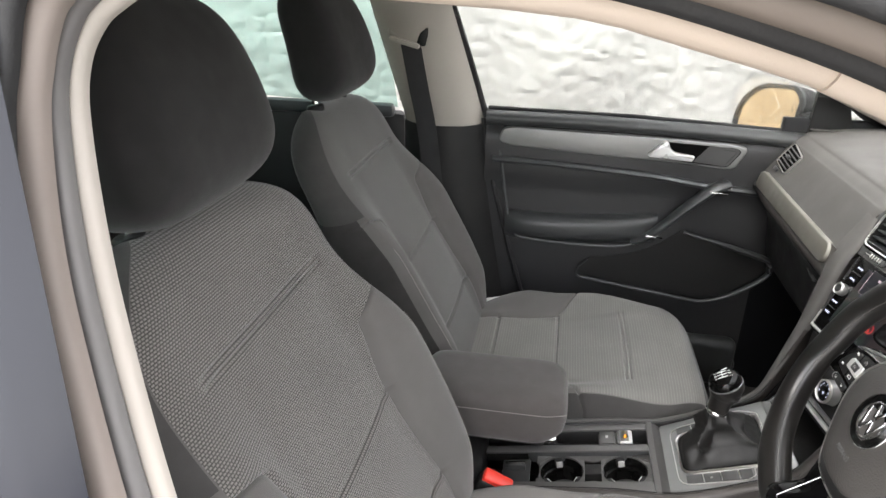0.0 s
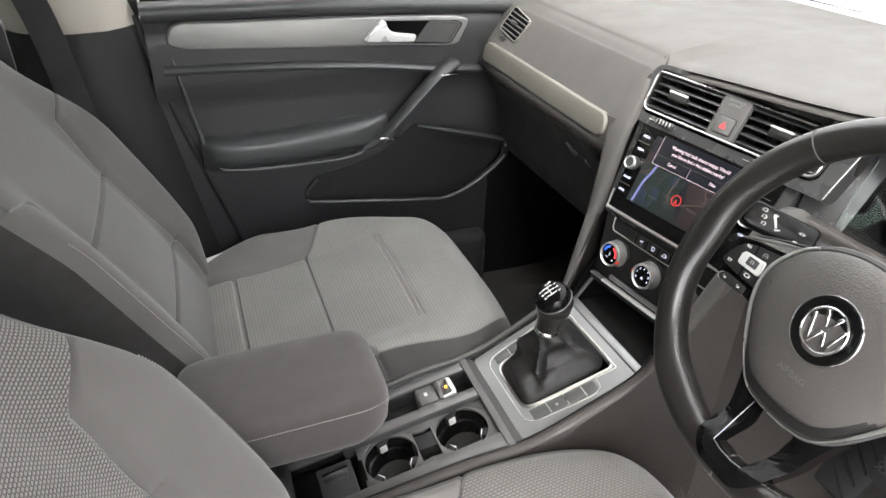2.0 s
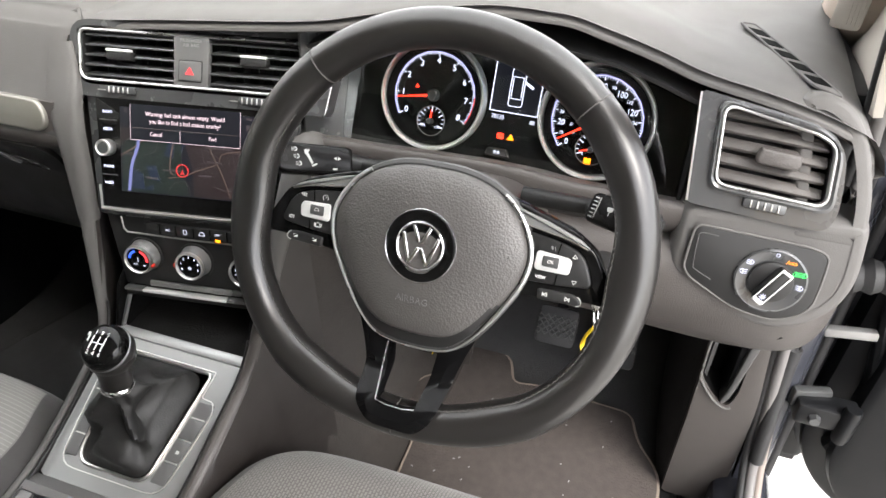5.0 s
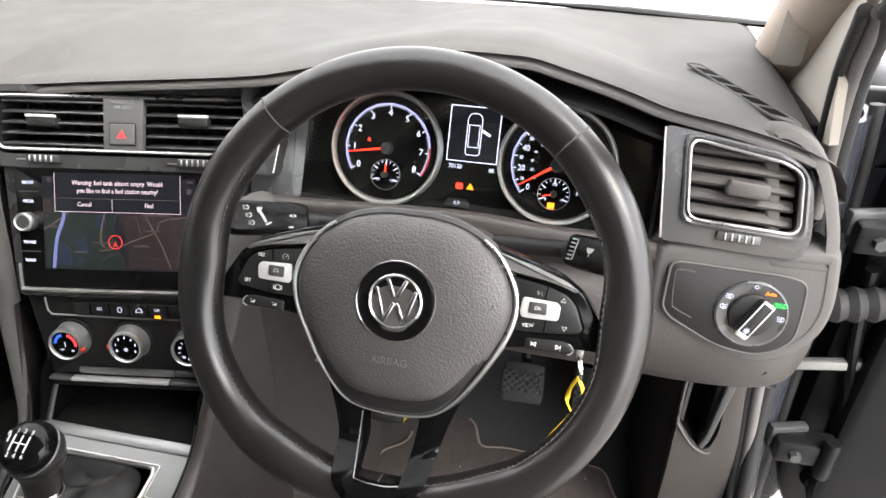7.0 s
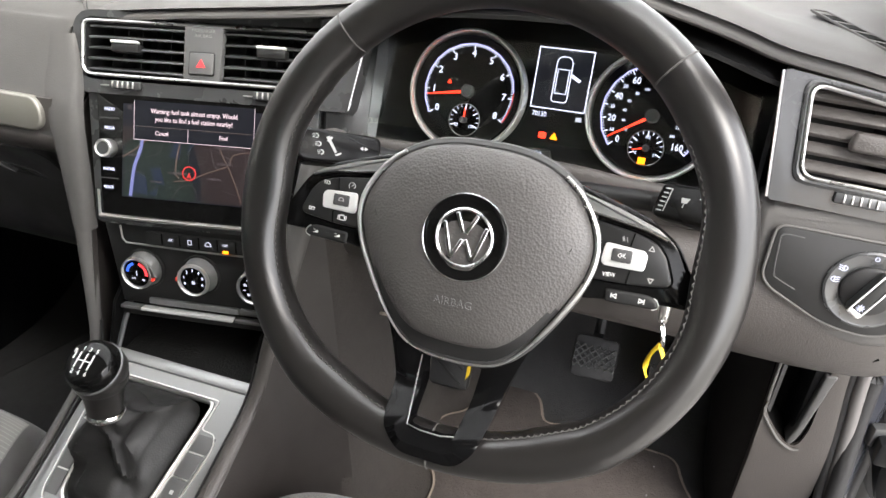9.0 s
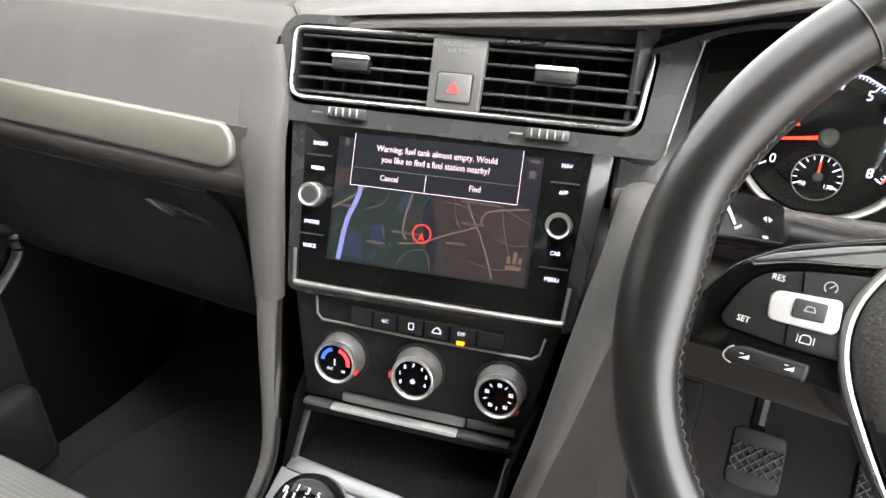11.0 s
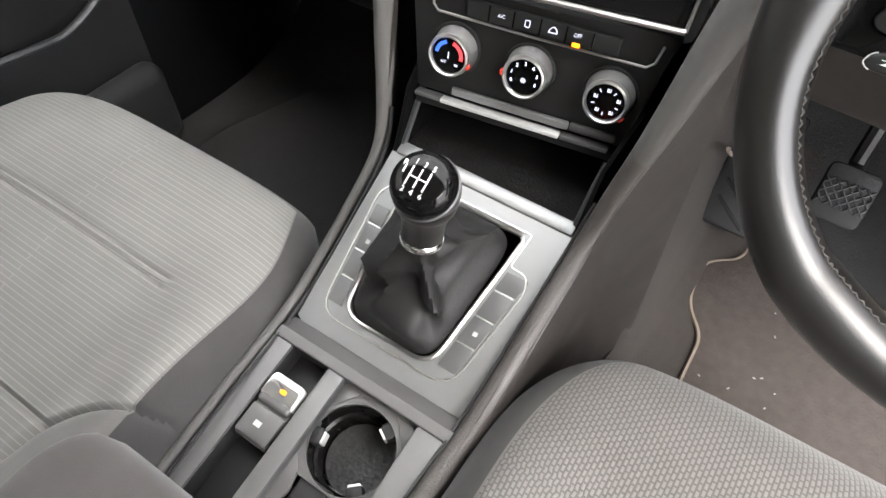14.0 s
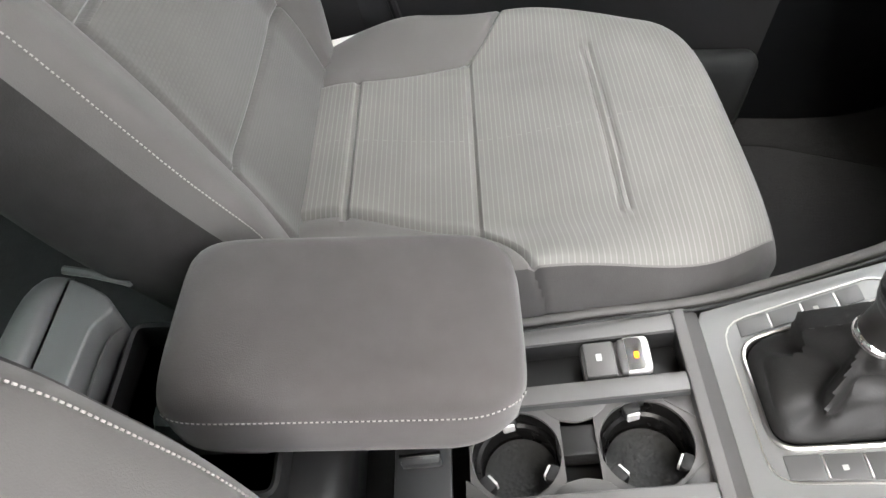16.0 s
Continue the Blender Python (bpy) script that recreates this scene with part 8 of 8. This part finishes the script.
def pedal(name, label, x, y, z, w, h, lean):
    p = thing(name, label, "pedal", "pedals")
    m = plane_m((x, y, z), 0, lean)
    o = rpoly(rect(-w / 2, -h / 2, w / 2, h / 2), .010, 4)
    part("pad", prism(o, .012, m, z0=-.012, r=.003), RUBBER, p, "black rubber pad")
    ribs = []
    for k in range(-4, 5):
        for sgn_ in (-1, 1):
            ribs.append(box(.0022, min(w, h) * .8, .003, m @ at(k * .011, 0, .001, sgn_ * 45), .0008, 1))
    keep = []
    for b in ribs:
        inv = m.inverted()
        if all(abs((inv @ v.co).x) < w / 2 and abs((inv @ v.co).y) < h / 2 for v in b.verts):
            keep.append(b)
        else:
            for ax, lim in ((0, w / 2 - .002), (1, h / 2 - .002)):
                for sg in (1, -1):
                    no = (m.to_3x3().col[ax]) * sg
                    bmesh.ops.bisect_plane(b, geom=b.verts[:] + b.edges[:] + b.faces[:], plane_co=m.translation + no * lim, plane_no=no, clear_outer=True)
            if len(b.faces) > 2:
                keep.append(b)
    part("tread", keep, DARK2, p, "raised diamond tread")
    part("arm", tube([m @ Vector((0, h * .3, -.012)), m @ Vector((0, h * .6, -.05)), Vector((x + .16, y, z + .22))], .009, 8), DARK, p)
    return p


pedal("clutch_pedal", "black ribbed clutch pedal", .725, -.303, .530, .056, .066, 38)
pedal("brake_pedal", "black ribbed brake pedal", .757, -.440, .508, .064, .062, 38)
pedal("accelerator_pedal", "black ribbed accelerator pedal", .796, -.545, .470, .052, .085, 40)
fr = thing("footrest", "black plastic footrest beside the clutch", "footrest")
FR = Matrix.Translation((.84, -.205, .42)) @ Matrix.Rotation(radians(-50), 4, "Y")
part("plate", box(.18, .075, .02, FR, .008), RUBBER, fr, "dark moulded plate")
for k in range(6):
    part("rib", box(.060, .005, .004, FR @ at(-.065 + .026 * k, 0, .0105, 55), .0015, 1), DARK, fr)


# carpet up the side of the tunnel, beside the mat
def floor_z(x):
    return .312 + .15 * step(.78, .98, x)


rows = []
for k in range(87):
    x = .06 + .86 * k / 86
    f = step(.480, .502, x)
    top, y0 = .40 + .44 * f, .128 + .10 * (min(x, .50) - .2) + .003
    rows.append(smoothline([(x, -y0 + .006 * f, top), (x, -y0 - .004, .40 + .06 * f), (x, -y0 - .020, .345), (x, -y0 - .052, floor_z(x) + .004), (x, -.285, floor_z(x) - .002)], 20))
tagged(part("trim_tunnel_carpet", skin(rows, thick=.004), TUNNEL), "brown-grey carpet up the side of the floor tunnel", "carpet", kind="structure")
tagged(part("trim_carpet_seam", tube(smoothline([(.60, -.174, .63), (.70, -.175, .545), (.80, -.176, .465)], 12), .0025, 6), EDGING), "tan seam of the tunnel carpet", "carpet seam", kind="structure")

# kick panel, bonnet release and sill cover on the driver's side
KM = plane_m((.655, -.685, .60), 0, 0)
tagged(part("trim_footwell_side", skin(loft([(-.640, [(.99, .30), (.99, .50), (.99, .76)]), (-.642, [(.82, .30), (.82, .50), (.82, .76)]), (-.648, [(.70, .30), (.70, .50), (.70, .76)]), (-.660, [(.672, .30), (.672, .50), (.672, .76)])], 20, 12), thick=.006), CARPET), "dark carpet on the footwell's side", "carpet", kind="structure")
ko = rpoly([(-.0400, .150), (-.0400, .056), (-.0375, -.022), (-.0360, -.120), (-.0350, -.290), (.0450, -.290), (.0480, -.145), (.0455, -.060), (.0380, .000), (.0310, .056), (.0310, .150)], [.002, .02, .01, .02, .002, .004, .04, .04, .04, .04, .002], 4)
kh = outline([(-.0345, .140), (-.0370, .052), (-.0345, -.030), (-.0120, -.0620), (.0060, -.0740), (.0125, -.0660), (.0170, -.040), (.0110, .140)], [.002, .02, .012, .012, .006, .005, .04, .002], 96)
part("trim_kick_panel", ring(outline(ko, [.001] * len(ko), 96), kh, .010, KM, z0=-.010, bulge=.0012), GRAIN)
tagged(bpy.data.objects["trim_kick_panel"], "grey plastic kick panel below the dashboard, with a recess", "kick panel", kind="structure")
br = thing("bonnet_release", "slim grey bonnet release lever in a black recess", "bonnet release")
# recess walls near-black, with the hollow's shade in the colour
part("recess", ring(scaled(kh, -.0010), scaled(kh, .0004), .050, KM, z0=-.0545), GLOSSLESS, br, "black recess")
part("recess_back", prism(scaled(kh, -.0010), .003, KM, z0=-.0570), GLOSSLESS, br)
lever = [(.0095, .0440), (.0230, .0460), (.0205, .0380), (.0090, -.0520), (.0030, -.0690), (-.0040, -.0660), (.0020, -.0450)]
part("lever", prism(rpoly(lever, [.003, .004, .01, .02, .004, .003, .02], 4), .022, KM, z0=-.0190, r=.0025, seg=3), DARK2, br, "slim grey lever")
part("rim_edge", tube(smoothline([KM @ Vector(p) for p in ((-.0375, .075, .0010), (-.0385, .045, .0015), (-.0370, -.022, .0020), (-.0330, -.036, .0020), (-.0130, -.0645, .0020), (.0040, -.0760, .0020), (.0140, -.0745, .0015))], 24), .0020, 8), SOFT, br, "pale rim of the recess")

tagged(part("trim_sill_cover", box(.62, .095, .012, at(.20, -.690, .392), .005), GRAIN), "grey plastic cover along the driver's door sill", "sill trim", kind="structure")
part("sill_plate", [box(.05, .055, .003, at(.39, -.690, .3995), .001)] + [box(.045, .003, .003, at(.39, -.712 + k * .009, .402), .0005, 1) for k in range(6)], SATIN, None)
tagged(bpy.data.objects["sill_plate"], "small ribbed grey plate on the sill cover", "sill plate", kind="structure")
# door seals beside the kick panel: a dark groove and two soft beads
for name, shift, r, mt, words in (("trim_post_groove", (.004, .006), .0060, RUBBER, "dark groove of the door seal"), ("trim_post_seal", (.0, -.004), .0075, LIPGREY, "grey rubber door seal along the post"), ("trim_post_bead", (.010, -.016), .0060, LIPBEIGE, "pale rubber lip along the door post")):
    line = [(x + shift[0], y + shift[1], z) for x, y, z in ((.56, -.752, .36), (.625, -.748, .42), (.652, -.744, .48), (.660, -.737, .57), (.664, -.730, .645), (.670, -.732, .74), (.684, -.736, .87), (.650, -.718, .97), (.600, -.697, 1.045), (.52, -.672, 1.110))]
    tagged(part(name, tube(smoothline(line, 36), r, 10), mt), words, "door seal", kind="structure")
rows = loft([(-.738, [(.650, .34), (.672, .55), (.680, .72), (.690, .88), (.70, .97)]), (-.762, [(.655, .34), (.676, .55), (.684, .72), (.694, .88), (.71, .97)]), (-.780, [(.668, .34), (.690, .55), (.698, .72), (.712, .88), (.73, .97)]), (-.790, [(.72, .34), (.73, .55), (.74, .72), (.75, .88), (.76, .97)]), (-.793, [(.82, .34), (.82, .55), (.82, .72), (.82, .88), (.82, .97)])], 24, 24)
tagged(part("body_a_post", skin(rows, thick=.008), PAINT), "glossy dark grey door post with the hinges", "door post", kind="structure")
tagged(part("trim_outer_seal", tube(smoothline([(.700, -.792, .36), (.722, -.796, .56), (.735, -.798, .72), (.745, -.798, .88), (.75, -.79, .98)], 30), .008, 10), RUBBER), "black outer rubber seal by the door hinge", "door seal", kind="structure")
# ---- driver's door, wide open ----
od = thing("door_2", "open driver's door, its dark inner edge and hinges showing", "car door", kind="structure")
OM = Matrix.Translation((.745, -.800, 0)) @ Matrix.Rotation(radians(-8), 4, "Z")
FACE = OM @ Matrix(((0, 0, 1, 0), (-1, 0, 0, 0), (0, -1, 0, 0), (0, 0, 0, 1))) @ Matrix.Diagonal((1, -1, -1, 1))
inner = rpoly([(.02, .43), (.06, .35), (.16, .285), (1.02, .27), (1.05, .97), (.03, .985)], [.05, .05, .06, .06, .04, .03], 5)
part("edge", prism(inner, .05, FACE, z0=-.03, r=.012), BLACKPAINT, od, "black painted door edge")
part("skin", prism(scaled(inner, -.014), .02, FACE, z0=-.054, r=.008), PAINT, od, "dark grey painted skin")
part("lining", prism(scaled(inner, .035), .04, FACE, z0=.022, r=.014), BLACKPAINT, od, "dark door lining")
part("top_roll", tube([OM @ Vector((-.045, -.10, .965)), OM @ Vector((-.045, -1.00, .965))], .024, 12), DARK, od)
part("edge_rib", tube(smoothline([OM @ Vector((-.030, -.035, .80)), OM @ Vector((-.034, -.050, .66)), OM @ Vector((-.030, -.075, .52)), OM @ Vector((-.030, -.055, .45))], 20), .014, 10, squash=.6), BLACKPAINT, od, "pressed fold in the door's edge")
part("seal_bead", tube(smoothline([OM @ Vector((-.040, -.075, .92)), OM @ Vector((-.042, -.085, .66)), OM @ Vector((-.042, -.10, .46)), OM @ Vector((-.042, -.17, .35)), OM @ Vector((-.042, -.40, .32))], 30), .010, 8), RUBBER, od, "black rubber door seal")
for z in (.548, .862):
    hi = part("hinge", box(.034, .075, .034, Matrix.Translation((.668, -.812, z)), .005, 2), BLACKPAINT, od, "dark steel door hinge")
    part("hinge_leaf", box(.014, .050, .030, Matrix.Translation((.680, -.792, z + .010)) @ Matrix.Rotation(radians(15), 4, "Z"), .004, 2), SATIN, hi, "grey steel hinge leaf")
    part("hinge_pin", lathe([(0, .030), (.009, .030), (.011, .024), (.011, -.024), (.009, -.030), (0, -.030)], Matrix.Translation((.652, -.836, z)), 18), BLACKPAINT, hi, "dark steel hinge pin")
    part("bolt", lathe([(0, .008), (.007, .008), (.008, 0)], Matrix.Translation((.651, -.797, z)) @ Matrix.Rotation(radians(-90), 4, "Y"), 6), SATIN, hi)
part("check_strap", box(.012, .12, .014, Matrix.Translation((.700, -.838, .666)) @ Matrix.Rotation(radians(-9), 4, "X"), .003), KNOBGREY, od, "bright steel door check strap")
part("cable_boot", lathe([(.018 + .004 * (k % 2), -.05 + k * .01) for k in range(11)], Matrix.Translation((.690, -.815, .76)) @ Matrix.Rotation(radians(80), 4, "X"), 20), RUBBER, od, "ribbed rubber cable boot")
part("pocket", box(.09, .55, .16, OM @ at(-.10, -.55, .37), .04, 4), DOORPLASTIC, od, "dark door bin")

# airbag seal mark on the windscreen pillar's cover
ap = thing("pillar_cover_plate", "ribbed cream plate on the windscreen pillar's foot", "pillar plate")
AM = plane_m((.742, -.686, 1.050), -20, -14)
part("plate", prism(rpoly([(-.018, -.034), (.012, -.034), (.016, .034), (-.012, .034)], .006, 3), .003, AM, z0=.003, r=.001), CREAM, ap)
for k in range(4):
    part("rib", box(.0014, .056, .0014, AM @ at(-.002 + k * .004, 0, .0062), 0), CREAM, ap)
